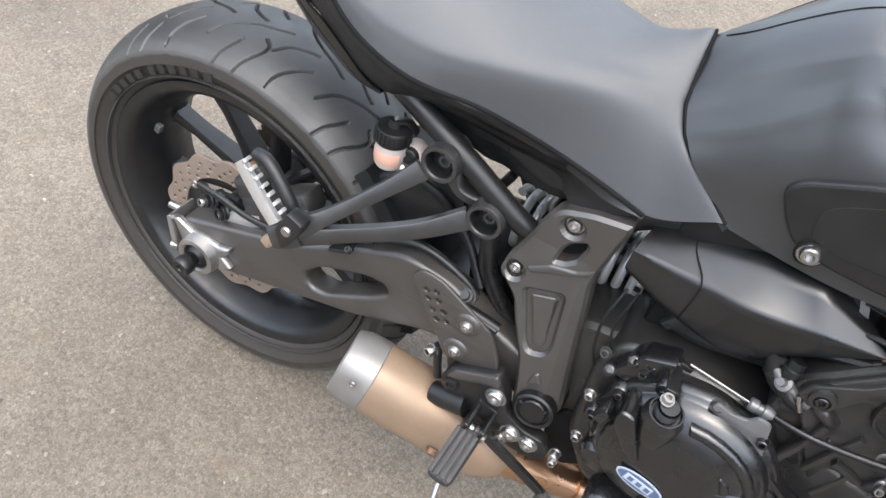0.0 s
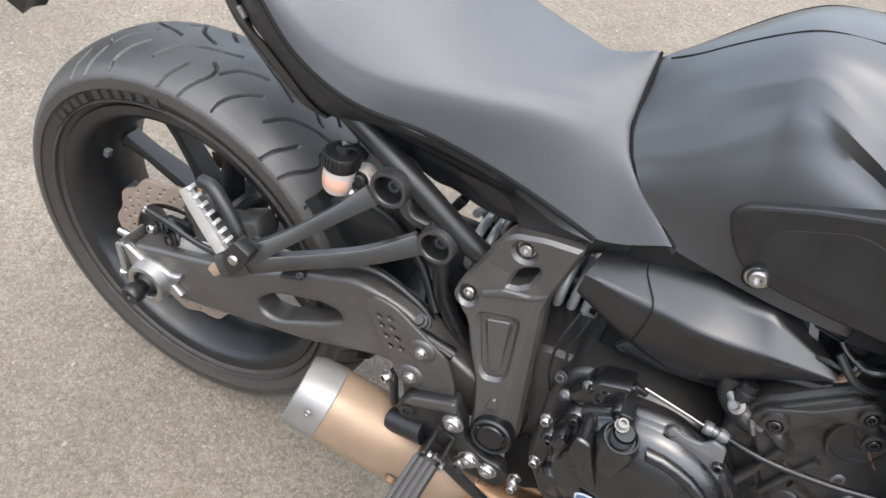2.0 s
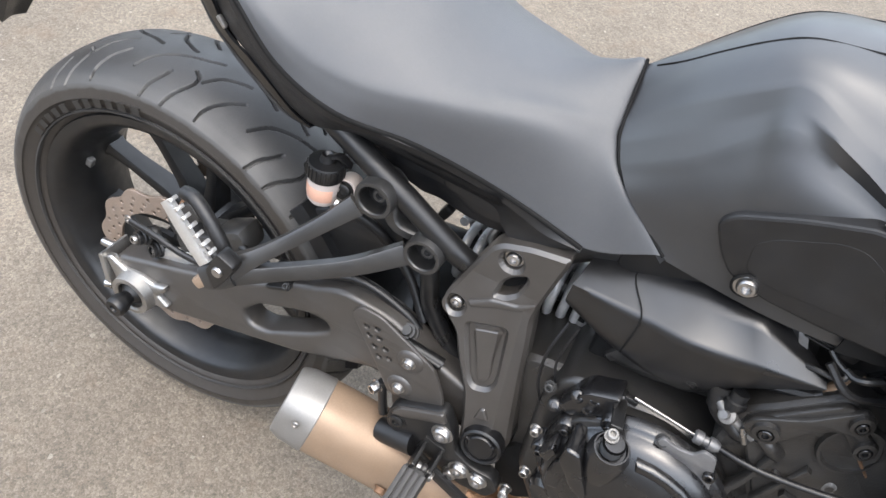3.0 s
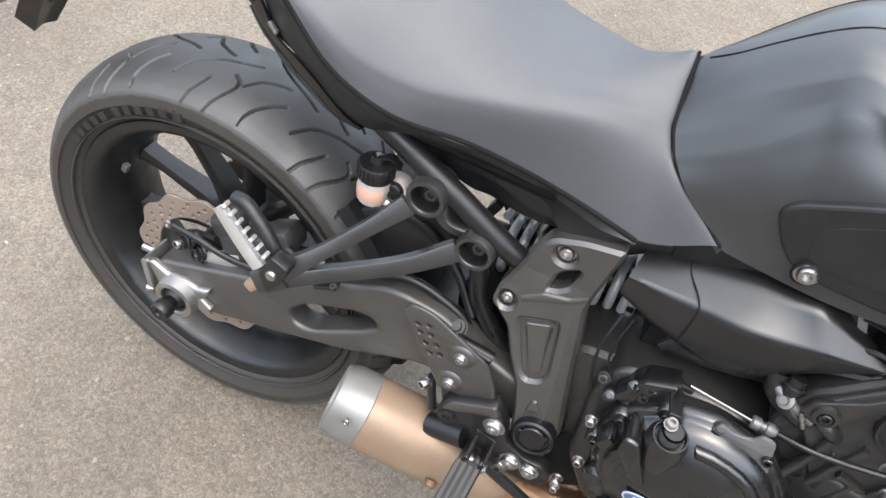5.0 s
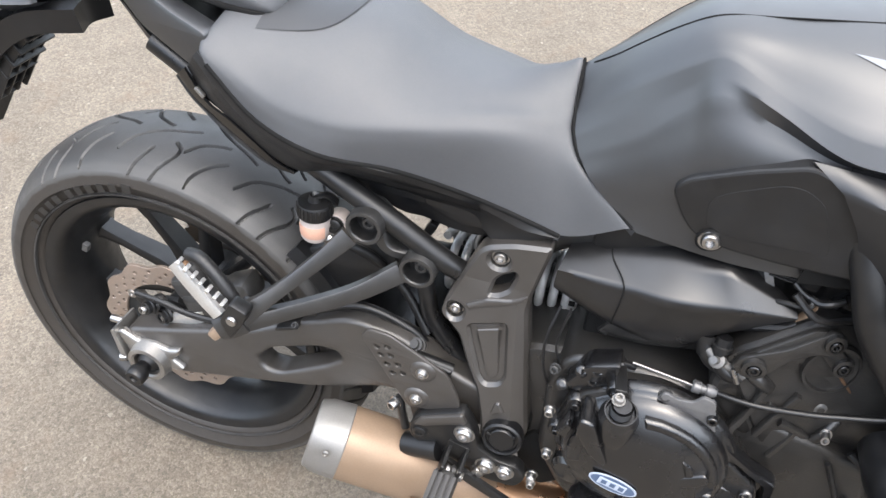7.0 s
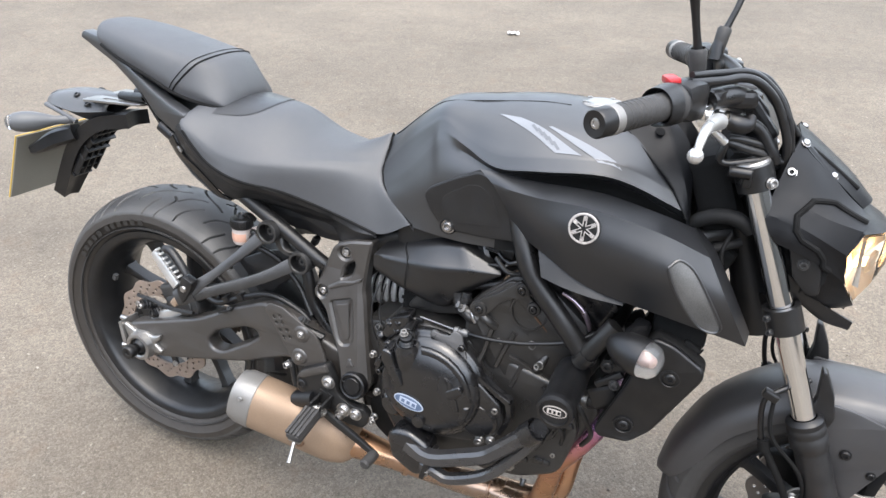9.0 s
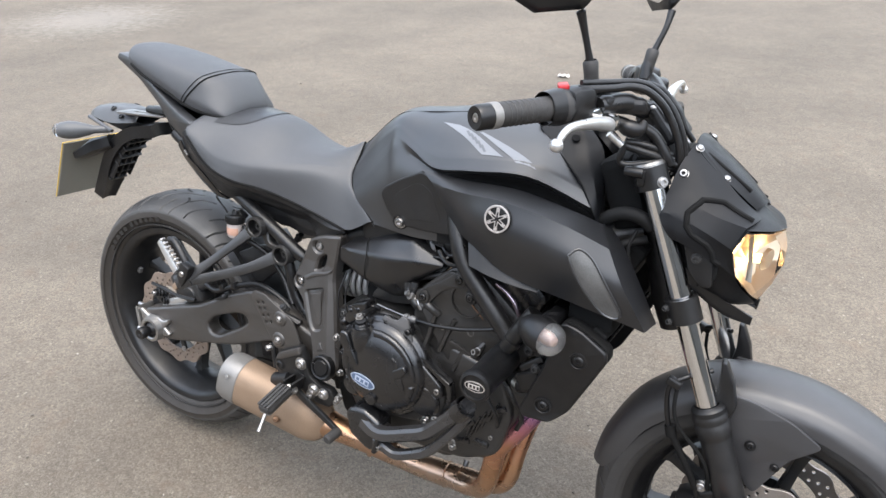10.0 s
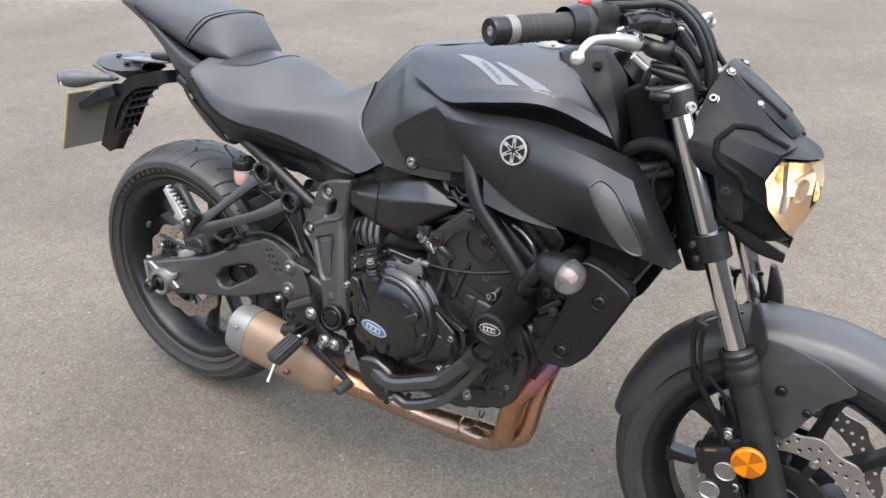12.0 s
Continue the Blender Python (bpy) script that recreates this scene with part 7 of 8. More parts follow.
# lower engine guard
gd = part("engine_guard", joined(beam([(0.640, -0.176, 0.345), (0.680, -0.188, 0.332), (0.722, -0.200, 0.334), (0.781, -0.200, 0.359), (0.815, -0.200, 0.376), (0.835, -0.201, 0.394), (0.876, -0.206, 0.441), (0.906, -0.210, 0.475)], [0.030, 0.032, 0.026, 0.026, 0.026, 0.026, 0.026, 0.028], 0.028, 3, 0.42)), GUARD, bike, "black faceted engine guard bar", sharp=24)
part("lower_bar", beam([(0.670, -0.178, 0.300), (0.728, -0.198, 0.304), (0.755, -0.200, 0.301), (0.802, -0.200, 0.323), (0.829, -0.200, 0.343), (0.845, -0.200, 0.362), (0.879, -0.200, 0.409), (0.903, -0.200, 0.451)], [0.03, 0.020, 0.019, 0.019, 0.019, 0.019, 0.018, 0.018], 0.020, 3, 0.42), GUARD, gd, sharp=24)
part("guard_block", plate(rounded([(0.626, 0.345), (0.640, 0.362), (0.673, 0.367), (0.711, 0.347), (0.713, 0.288), (0.684, 0.275), (0.638, 0.300)], 0.010), -0.198, -0.150, 0.010, steps=3), ENGINE, gd)
# cast web between clutch cover and cylinder
part("cast_web", joined(beam([(0.738, -0.150, 0.556), (0.760, -0.152, 0.515), (0.796, -0.152, 0.486), (0.834, -0.150, 0.462)], [0.010, 0.009, 0.009, 0.014], 0.02), beam([(0.834, -0.150, 0.462), (0.838, -0.150, 0.432), (0.825, -0.150, 0.395)], [0.014, 0.010, 0.010], 0.02)), ENGINE, clutch)
cap_bolt((0.712, -0.202, 0.300), 0.006, 0.006, (0, -1, -0.2), gd)
part("guard_band", box((0.712, -0.192, 0.315), (0.010, 0.034, 0.062), 0.003, (0, 15, 0)), STEEL_BLACK, gd)
part("guard_collar", lathe([(0.017, -0.014), (0.020, -0.014), (0.020, 0.014), (0.017, 0.014)], (0.893, -0.212, 0.462), (0.6, -0.1, 0.75), 20), ENGINE, gd)

for flip in (False, True):
    f = mirrored if flip else (lambda g: g)
    s = 1 if flip else -1
    cb = part("crash_bobbin", f(joined(lathe([(0.028, -0.12), (0.029, -0.075), (0.027, -0.06), (0.027, -0.015), (0.0285, -0.010), (0.0295, -0.002), (0.028, 0.004), (0.023, 0.006), (0.022, 0.002), (0.0, 0.002)], (0.932, -0.247, 0.541), (0.02, -1, 0), 40))), PLASTIC, bike, "black crash bobbin")
    if not flip:
        badge((0.932, -0.2490, 0.541), (0.02, -1, 0), 0.0185, 0.0095, 0, cb, (EMBLEM, EMBLEM_DARK), 3)
    part("mount_sleeve", f(tube([(0.940, -0.150, 0.575), (0.958, -0.155, 0.61), (0.985, -0.15, 0.655)], 0.015, 18, 4)), STEEL_BLACK, cb)
    part("sleeve_band", f(lathe([(0.0155, -0.006), (0.0175, -0.006), (0.0175, 0.006), (0.0155, 0.006)], (0.950, -0.153, 0.592), (0.45, -0.1, 0.85), 22)), STEEL_BLACK, cb)

# radiator with its side covers
core = part("radiator", box((1.055, 0, 0.565), (0.028, 0.30, 0.20), 0.004, (0, 27, 0)), DARK, bike, "black radiator with plastic side covers")
for k in range(16):
    part("radiator_fin", box((1.0715, -0.128 + 0.017 * k, 0.5565), (0.003, 0.004, 0.19), 0.001, (0, 27, 0)), STEEL_BLACK, core)
SIDE = rounded([(1.030, 0.645), (1.046, 0.668), (1.075, 0.662), (1.122, 0.634), (1.124, 0.616), (1.068, 0.497), (1.040, 0.468), (0.990, 0.463), (0.982, 0.475), (1.022, 0.585)], 0.010)


def rad_warp(x, y, z):
    d = (x - 0.985) * 0.86 - (z - 0.465) * 0.5
    return (x, y - 0.176 - 0.06 * (z - 0.55) + 0.55 * max(0, d - 0.040), z)


for flip in (False, True):
    f = mirrored if flip else (lambda g: g)
    s = 1 if flip else -1
    rc = part("radiator_side_cover", f(plate(SIDE, 0.0, 0.012, 0.004, steps=3, warp=rad_warp)), PLASTIC, core, "black plastic radiator side cover")
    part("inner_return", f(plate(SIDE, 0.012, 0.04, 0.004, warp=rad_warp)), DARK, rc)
    for x, z in ((1.079, 0.607), (1.026, 0.500)):
        y = -rad_warp(x, 0, z)[1]
        part("bolt_recess", lathe([(0.012, 0.0005), (0.013, 0.002), (0.0155, 0.0015), (0.016, -0.002)], (x, s * y, z), (0.1, s, 0), 26), PLASTIC, rc)
        bolt((x, s * (y - 0.002), z), 0.0085, 0.005, (0.1, s, 0), rc, PLASTIC)
    part("fan_bracket", f(joined(box((0.990, -0.150, 0.560), (0.05, 0.012, 0.012), 0.003, (0, -40, 0)), box((0.985, -0.140, 0.52), (0.045, 0.015, 0.04), 0.006, (0, -30, 0)), box((1.005, -0.145, 0.595), (0.03, 0.012, 0.05), 0.004, (0, 30, 0)))), STEEL_BLACK, core)
    bolt((1.000, s * 0.158, 0.556), 0.0075, 0.006, (0, s, 0), core, STEER_BOLT)
    bolt((0.985, s * 0.155, 0.585), 0.009, 0.006, (0, s, 0), core, STEEL_BLACK)
    part("radiator_hose", f(tube([(0.935, -0.10, 0.49), (0.965, -0.13, 0.500), (0.985, -0.13, 0.505), (1.01, -0.12, 0.51)], 0.014, 16, 5)), PLASTIC, core)
    part("hose_clip", f(lathe([(0.0145, -0.005), (0.0165, -0.005), (0.0165, 0.005), (0.0145, 0.005)], (0.962, -0.128, 0.499), (0.9, -0.4, 0.1), 20)), BOLT, core)
    # front indicator
    ax = Vector((0.93, -0.36, -0.05)).normalized()
    at = Vector((1.040, -0.232, 0.660))
    if flip:
        at.y, ax.y = -at.y, -ax.y
    ind = part("front_indicator", lathe([(0.0, -0.058), (0.010, -0.056), (0.019, -0.046), (0.026, -0.030), (0.029, -0.010), (0.0285, 0.004)], at, ax, 32), PLASTIC, core, "dark bullet indicator with a clear lens")
    part("indicator_lens", lathe([(0.0272, 0.002), (0.0268, 0.008), (0.0235, 0.018), (0.015, 0.025), (0.0, 0.028)], at, ax, 32), INDICATOR, ind, "clear indicator lens")
    part("indicator_bulb", lathe([(0.0, 0.014), (0.006, 0.011), (0.008, 0.004), (0.007, -0.008)], at, ax, 14), BULB_AMBER, ind)
    part("indicator_bowl", lathe([(0.0272, 0.003), (0.018, -0.010), (0.0, -0.014)], at, ax, 24), CALIPER, ind)
    part("indicator_stalk", f(beam([(1.018, -0.195, 0.652), (1.020, -0.170, 0.655), (1.022, -0.14, 0.655)], [0.030, 0.034, 0.036], 0.026)), PLASTIC, ind)

# dark blocks added to close the gap between shroud and radiator cover
for s in (-1, 1):
    part("radiator_mount", box((1.075, s * 0.11, 0.675), (0.08, 0.06, 0.07), 0.012), DARK, core)

# ---- airbox cover and what lies round it ----
DUCT = [
    [(0.556, -0.050, 0.672), (0.553, -0.080, 0.664), (0.547, -0.114, 0.653), (0.548, -0.106, 0.620), (0.566, -0.050, 0.596)],
    [(0.600, -0.050, 0.692), (0.595, -0.088, 0.675), (0.615, -0.124, 0.662), (0.614, -0.122, 0.606), (0.625, -0.060, 0.580)],
    [(0.660, -0.060, 0.712), (0.658, -0.104, 0.693), (0.668, -0.137, 0.669), (0.686, -0.119, 0.593), (0.688, -0.070, 0.578)],
    [(0.716, -0.080, 0.717), (0.713, -0.115, 0.706), (0.734, -0.134, 0.676), (0.722, -0.124, 0.630), (0.718, -0.080, 0.606)],
    [(0.784, -0.112, 0.684), (0.785, -0.119, 0.683), (0.787, -0.124, 0.679), (0.785, -0.122, 0.675), (0.782, -0.112, 0.674)],
]
for flip in (False, True):
    f = mirrored if flip else (lambda g: g)
    dc = part("airbox_side_cover", f(thick(skin(DUCT, 7, 7, breaks_u=(3,), breaks_v=(1, 2)), 0.003)), GLOSS, bike, "glossy black airbox side cover", sharp=75)
    seam = [Vector(q) + Vector((0.003, -0.0008, 0.0005)) for q in DUCT[1]]
    part("cover_seam", f(tube(seam, 0.0009, 6, 5)), DARK, dc)
    plug = part("connector_block", f(joined(box((0.764, -0.093, 0.7115), (0.030, 0.020, 0.014), 0.003, (0, 8, 0)), box((0.788, -0.092, 0.7085), (0.024, 0.024, 0.018), 0.004, (0, 4, 0)), *[box((0.762, -0.1035, 0.7075 + 0.004 * k), (0.026, 0.003, 0.0018), 0.0005, (0, 8, 0)) for k in range(3)])), PLASTIC, bike, "black wiring connector")
    part("sheathed_wire", f(tube([(0.7587, -0.115, 0.6864), (0.7717, -0.120, 0.6918), (0.7837, -0.122, 0.6934), (0.7934, -0.120, 0.6956), (0.7925, -0.116, 0.6995), (0.783, -0.110, 0.7022), (0.7748, -0.105, 0.707)], 0.0028, 8, 6)), STEEL_BLACK, plug)
    part("sheathed_wire", f(tube([(0.7912, -0.115, 0.7015), (0.7993, -0.120, 0.701), (0.8071, -0.122, 0.7045), (0.820, -0.118, 0.709)], 0.0035, 8, 6)), STEEL_BLACK, plug)
    ribbed = part("intake_rubber", f(lathe([(0.030, -0.02), (0.032, -0.012), (0.029, -0.008), (0.032, -0.004), (0.029, 0.0), (0.032, 0.004), (0.029, 0.008), (0.032, 0.014)], (0.738, -0.070, 0.690), (0.9, 0, 0.42), 28)), PLASTIC, bike, "black ribbed intake rubber")
    part("clamp_band", f(lathe([(0.0325, -0.004), (0.034, -0.004), (0.034, 0.004), (0.0325, 0.004)], (0.754, -0.070, 0.6975), (0.9, 0, 0.42), 28)), BRACKET, ribbed, "grey clamp band")
    part("throttle_body", f(joined(box((0.81, -0.055, 0.695), (0.10, 0.06, 0.06), 0.012, (0, -15, 0)), lathe([(0.03, -0.05), (0.03, 0.05)], (0.86, -0.06, 0.70), (0.9, 0, -0.5), 20))), PLASTIC, bike, "dark throttle body")
    part("side_wire", f(tube([(0.775, -0.12, 0.705), (0.80, -0.13, 0.690), (0.83, -0.12, 0.69), (0.86, -0.115, 0.70)], 0.004, 8, 6)), PLASTIC, bike)
part("airbox", box((0.70, 0, 0.70), (0.26, 0.17, 0.10), 0.02, (0, -5, 0)), PLASTIC, bike, "black airbox under the tank")
part("battery_tray", box((0.33, 0, 0.715), (0.36, 0.15, 0.07), 0.02, (0, 4, 0)), PLASTIC, bike)

# fuel filler on top of the tank
fc = part("fuel_cap", lathe([(0.036, -0.006), (0.036, 0.003), (0.034, 0.005), (0.027, 0.005), (0.026, 0.003), (0.0, 0.003)], (0.885, 0, 0.951), (-0.02, 0, 1), 40), CAP, tank, "bright ringed fuel cap")
part("cap_centre", lathe([(0.026, 0.002), (0.024, 0.006), (0.0, 0.006)], (0.885, 0, 0.951), (-0.02, 0, 1), 30), ALLOY, fc)
for k in range(5):
    cap_bolt((0.885 + 0.0305 * math.cos(radians(72 * k)), 0.0305 * math.sin(radians(72 * k)), 0.955), 0.004, 0.003, (0, 0, 1), fc)

# ---- headlamp, screen ----
NAC = [
    [(1.160, 0, 0.938), (1.158, -0.050, 0.914), (1.165, -0.072, 0.884), (1.178, -0.098, 0.845), (1.205, -0.098, 0.785), (1.235, -0.075, 0.735), (1.245, 0, 0.718)],
    [(1.222, 0, 0.912), (1.216, -0.044, 0.893), (1.212, -0.080, 0.880), (1.208, -0.103, 0.836), (1.232, -0.100, 0.785), (1.262, -0.066, 0.726), (1.270, 0, 0.706)],
    [(1.282, 0, 0.872), (1.270, -0.046, 0.868), (1.250, -0.086, 0.864), (1.241, -0.107, 0.827), (1.257, -0.094, 0.777), (1.286, -0.050, 0.728), (1.290, 0, 0.706)],
    [(1.322, 0, 0.843), (1.310, -0.050, 0.848), (1.277, -0.098, 0.854), (1.263, -0.106, 0.820), (1.273, -0.090, 0.773), (1.297, -0.046, 0.732), (1.304, 0, 0.712)],
]
nac = part("headlamp_nacelle", moved(skin(symmetric([list(reversed(r)) for r in NAC]), 5, 4, breaks_v=(2, 3, 9, 10)), STEER), COWL, bike, "black headlamp nacelle", sharp=18)
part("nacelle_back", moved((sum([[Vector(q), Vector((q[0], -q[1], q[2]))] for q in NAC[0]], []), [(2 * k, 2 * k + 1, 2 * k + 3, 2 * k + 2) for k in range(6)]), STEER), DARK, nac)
LENS = [(1.321, 0, 0.839), (1.308, -0.048, 0.844), (1.277, -0.095, 0.850), (1.264, -0.103, 0.819), (1.274, -0.087, 0.775), (1.297, -0.044, 0.735), (1.304, 0, 0.715)]
loop = LENS + [(x, -y, z) for x, y, z in reversed(LENS[1:-1])]
mid = [tuple(Vector(q).lerp(Vector((1.321, 0, 0.785)), 0.45) + Vector((0.007, 0, 0))) for q in loop]
tip = (1.330, 0, 0.785)
n = len(loop)
verts = [Vector(q) for q in loop + mid] + [Vector(tip)]
faces = [(k, (k + 1) % n, n + (k + 1) % n, n + k) for k in range(n)] + [(n + k, n + (k + 1) % n, 2 * n) for k in range(n)]
lens = part("headlamp_lens", moved((verts, faces), STEER), CLEAR, nac, "clear faceted headlamp lens", sharp=15)
back = Vector((1.245, 0, 0.790))
for k in range(n):
    a, b = Vector(loop[k]), Vector(loop[(k + 1) % n])
    a, b = a + (Vector((1.30, 0, 0.79)) - a) * 0.04 - Vector((0.004, 0, 0)), b + (Vector((1.30, 0, 0.79)) - b) * 0.04 - Vector((0.004, 0, 0))
    m1, m2 = a.lerp(back, 0.5) + Vector((-0.012, 0, 0)), b.lerp(back, 0.5) + Vector((-0.012, 0, 0))
    part("reflector_facet", moved(([a, b, m2, m1, back], [(0, 1, 2, 3), (3, 2, 4)]), STEER), REFLECTOR, lens, sharp=10, flat=True)
part("headlamp_bulb", moved(lathe([(0.0, 0.030), (0.008, 0.027), (0.009, 0.0), (0.0, 0.0)], (1.250, 0, 0.793), (1, 0, 0), 16), STEER), LAMP, lens, "burning warm bulb")
part("bulb_shield", moved(lathe([(0.0, 0.0), (0.017, 0.0), (0.020, -0.010), (0.019, -0.010), (0.0165, -0.002)], (1.292, 0, 0.793), (1, 0, 0), 20), STEER), REFLECTOR, lens)
for s in (-1, 1):
    part("lens_divider", moved(plate([(1.268, 0.842), (1.276, 0.845), (1.290, 0.800), (1.294, 0.765), (1.284, 0.768), (1.280, 0.800)], s * 0.068, s * 0.066, 0.0006), STEER), PEG_ALLOY, lens)
for flip in (False, True):
    part("chin_blade", moved((mirrored if flip else (lambda g: g))(thick(skin([[(1.200, -0.098, 0.775), (1.215, -0.088, 0.738), (1.225, -0.05, 0.725)], [(1.255, -0.074, 0.732), (1.262, -0.060, 0.700), (1.262, -0.03, 0.700)], [(1.306, -0.044, 0.700), (1.304, -0.038, 0.684), (1.300, -0.03, 0.688)]], 5, 4), 0.004)), STEER), PLASTIC, nac)


for flip in (False, True):
    f = mirrored if flip else (lambda g: g)
    s = 1 if flip else -1
    part("lower_ear", moved(f(plate(rounded([(1.190, 0.820), (1.226, 0.822), (1.240, 0.790), (1.244, 0.755), (1.228, 0.752), (1.205, 0.775)], 0.006), -0.106, -0.090, 0.003)), STEER), PLASTIC, nac)
    part("lamp_bracket", f(plate(rounded([(1.172, 0.835), (1.205, 0.835), (1.226, 0.750), (1.206, 0.728), (1.188, 0.750), (1.176, 0.790)], 0.006), -0.088, -0.070, 0.003)), DARK, nac)
    bolt(STEER @ Vector((1.1690, s * 0.0865, 0.9180)), 0.0065, 0.006, (0.1, s, 0.5), nac)
    bolt(STEER @ Vector((1.214, s * 0.106, 0.797)), 0.007, 0.005, (0, s, 0), nac, STEER_BOLT)
    part("side_vane", moved(f(plate(rounded([(1.222, 0.842), (1.245, 0.815), (1.248, 0.775), (1.238, 0.755), (1.226, 0.79)], 0.005), -0.103, -0.090, 0.003)), STEER), DARK, nac)
SCR = [[(1.170, 0, 0.966), (1.172, -0.030, 0.963), (1.176, -0.056, 0.955)], [(1.195, 0, 0.952), (1.198, -0.030, 0.947), (1.200, -0.056, 0.933)], [(1.250, 0, 0.913), (1.250, -0.026, 0.908), (1.246, -0.048, 0.896)], [(1.288, 0, 0.878), (1.285, -0.018, 0.876), (1.276, -0.032, 0.870)]]
SHELL = [
    [(1.174, -0.050, 0.962), (1.163, -0.084, 0.934), (1.153, -0.104, 0.887), (1.147, -0.116, 0.862), (1.160, -0.120, 0.838), (1.174, -0.119, 0.824)],
    [(1.204, -0.050, 0.934), (1.196, -0.080, 0.914), (1.184, -0.104, 0.882), (1.180, -0.116, 0.858), (1.190, -0.119, 0.835), (1.204, -0.117, 0.815)],
    [(1.248, -0.053, 0.893), (1.236, -0.078, 0.882), (1.228, -0.102, 0.867), (1.222, -0.113, 0.842), (1.228, -0.112, 0.824), (1.240, -0.108, 0.800)],
    [(1.288, -0.046, 0.863), (1.283, -0.076, 0.862), (1.274, -0.1005, 0.858), (1.2605, -0.109, 0.824), (1.264, -0.101, 0.803), (1.2735, -0.0925, 0.776)],
]
SHELL_SKIN = skin(SHELL, 6, 5, breaks_v=(2, 3))
SHELL_TREE = BVHTree.FromPolygons([Vector(v) for v in SHELL_SKIN[0]], SHELL_SKIN[1])
for flip in (False, True):
    f = mirrored if flip else (lambda g: g)
    shell = part("ear_shell", moved(f(thick(SHELL_SKIN, 0.004)), STEER), COWL, nac, "matt black ear panel with a groove", sharp=16)
    corners = [Vector(q) for q in ((1.286, -0.080, 0.882), (1.240, -0.085, 0.893), (1.208, -0.100, 0.890), (1.190, -0.114, 0.868), (1.192, -0.117, 0.848), (1.202, -0.117, 0.836), (1.226, -0.115, 0.824), (1.236, -0.112, 0.812), (1.244, -0.110, 0.780))]
    way = [SHELL_TREE.find_nearest(a.lerp(b, k / 6))[0] for a, b in zip(corners, corners[1:]) for k in range(6)]
    part("shell_groove", moved(f(tube(way, 0.0045, 8, 1)), STEER), DARK, shell)
scr = part("flyscreen", moved(thick(skin(symmetric([list(reversed(r)) for r in [list(reversed(q)) for q in SCR]]), 5, 5), 0.004), STEER), COWL, bike, "dark matt flyscreen over the headlamp")
for s in (-1, 1):
    part("screen_groove", moved(tube([(1.190, s * 0.040, 0.945), (1.215, s * 0.038, 0.929), (1.262, s * 0.028, 0.896)], 0.0035, 8, 5), STEER), DARK, scr)
for s in (-1, 1):
    for x, y, z in ((1.180, 0.0535, 0.9535), (1.226, 0.0465, 0.9125)):
        dome(STEER @ Vector((x, s * y, z)), 0.0058, 0.005, (0.4, s * 0.45, 0.8), scr)

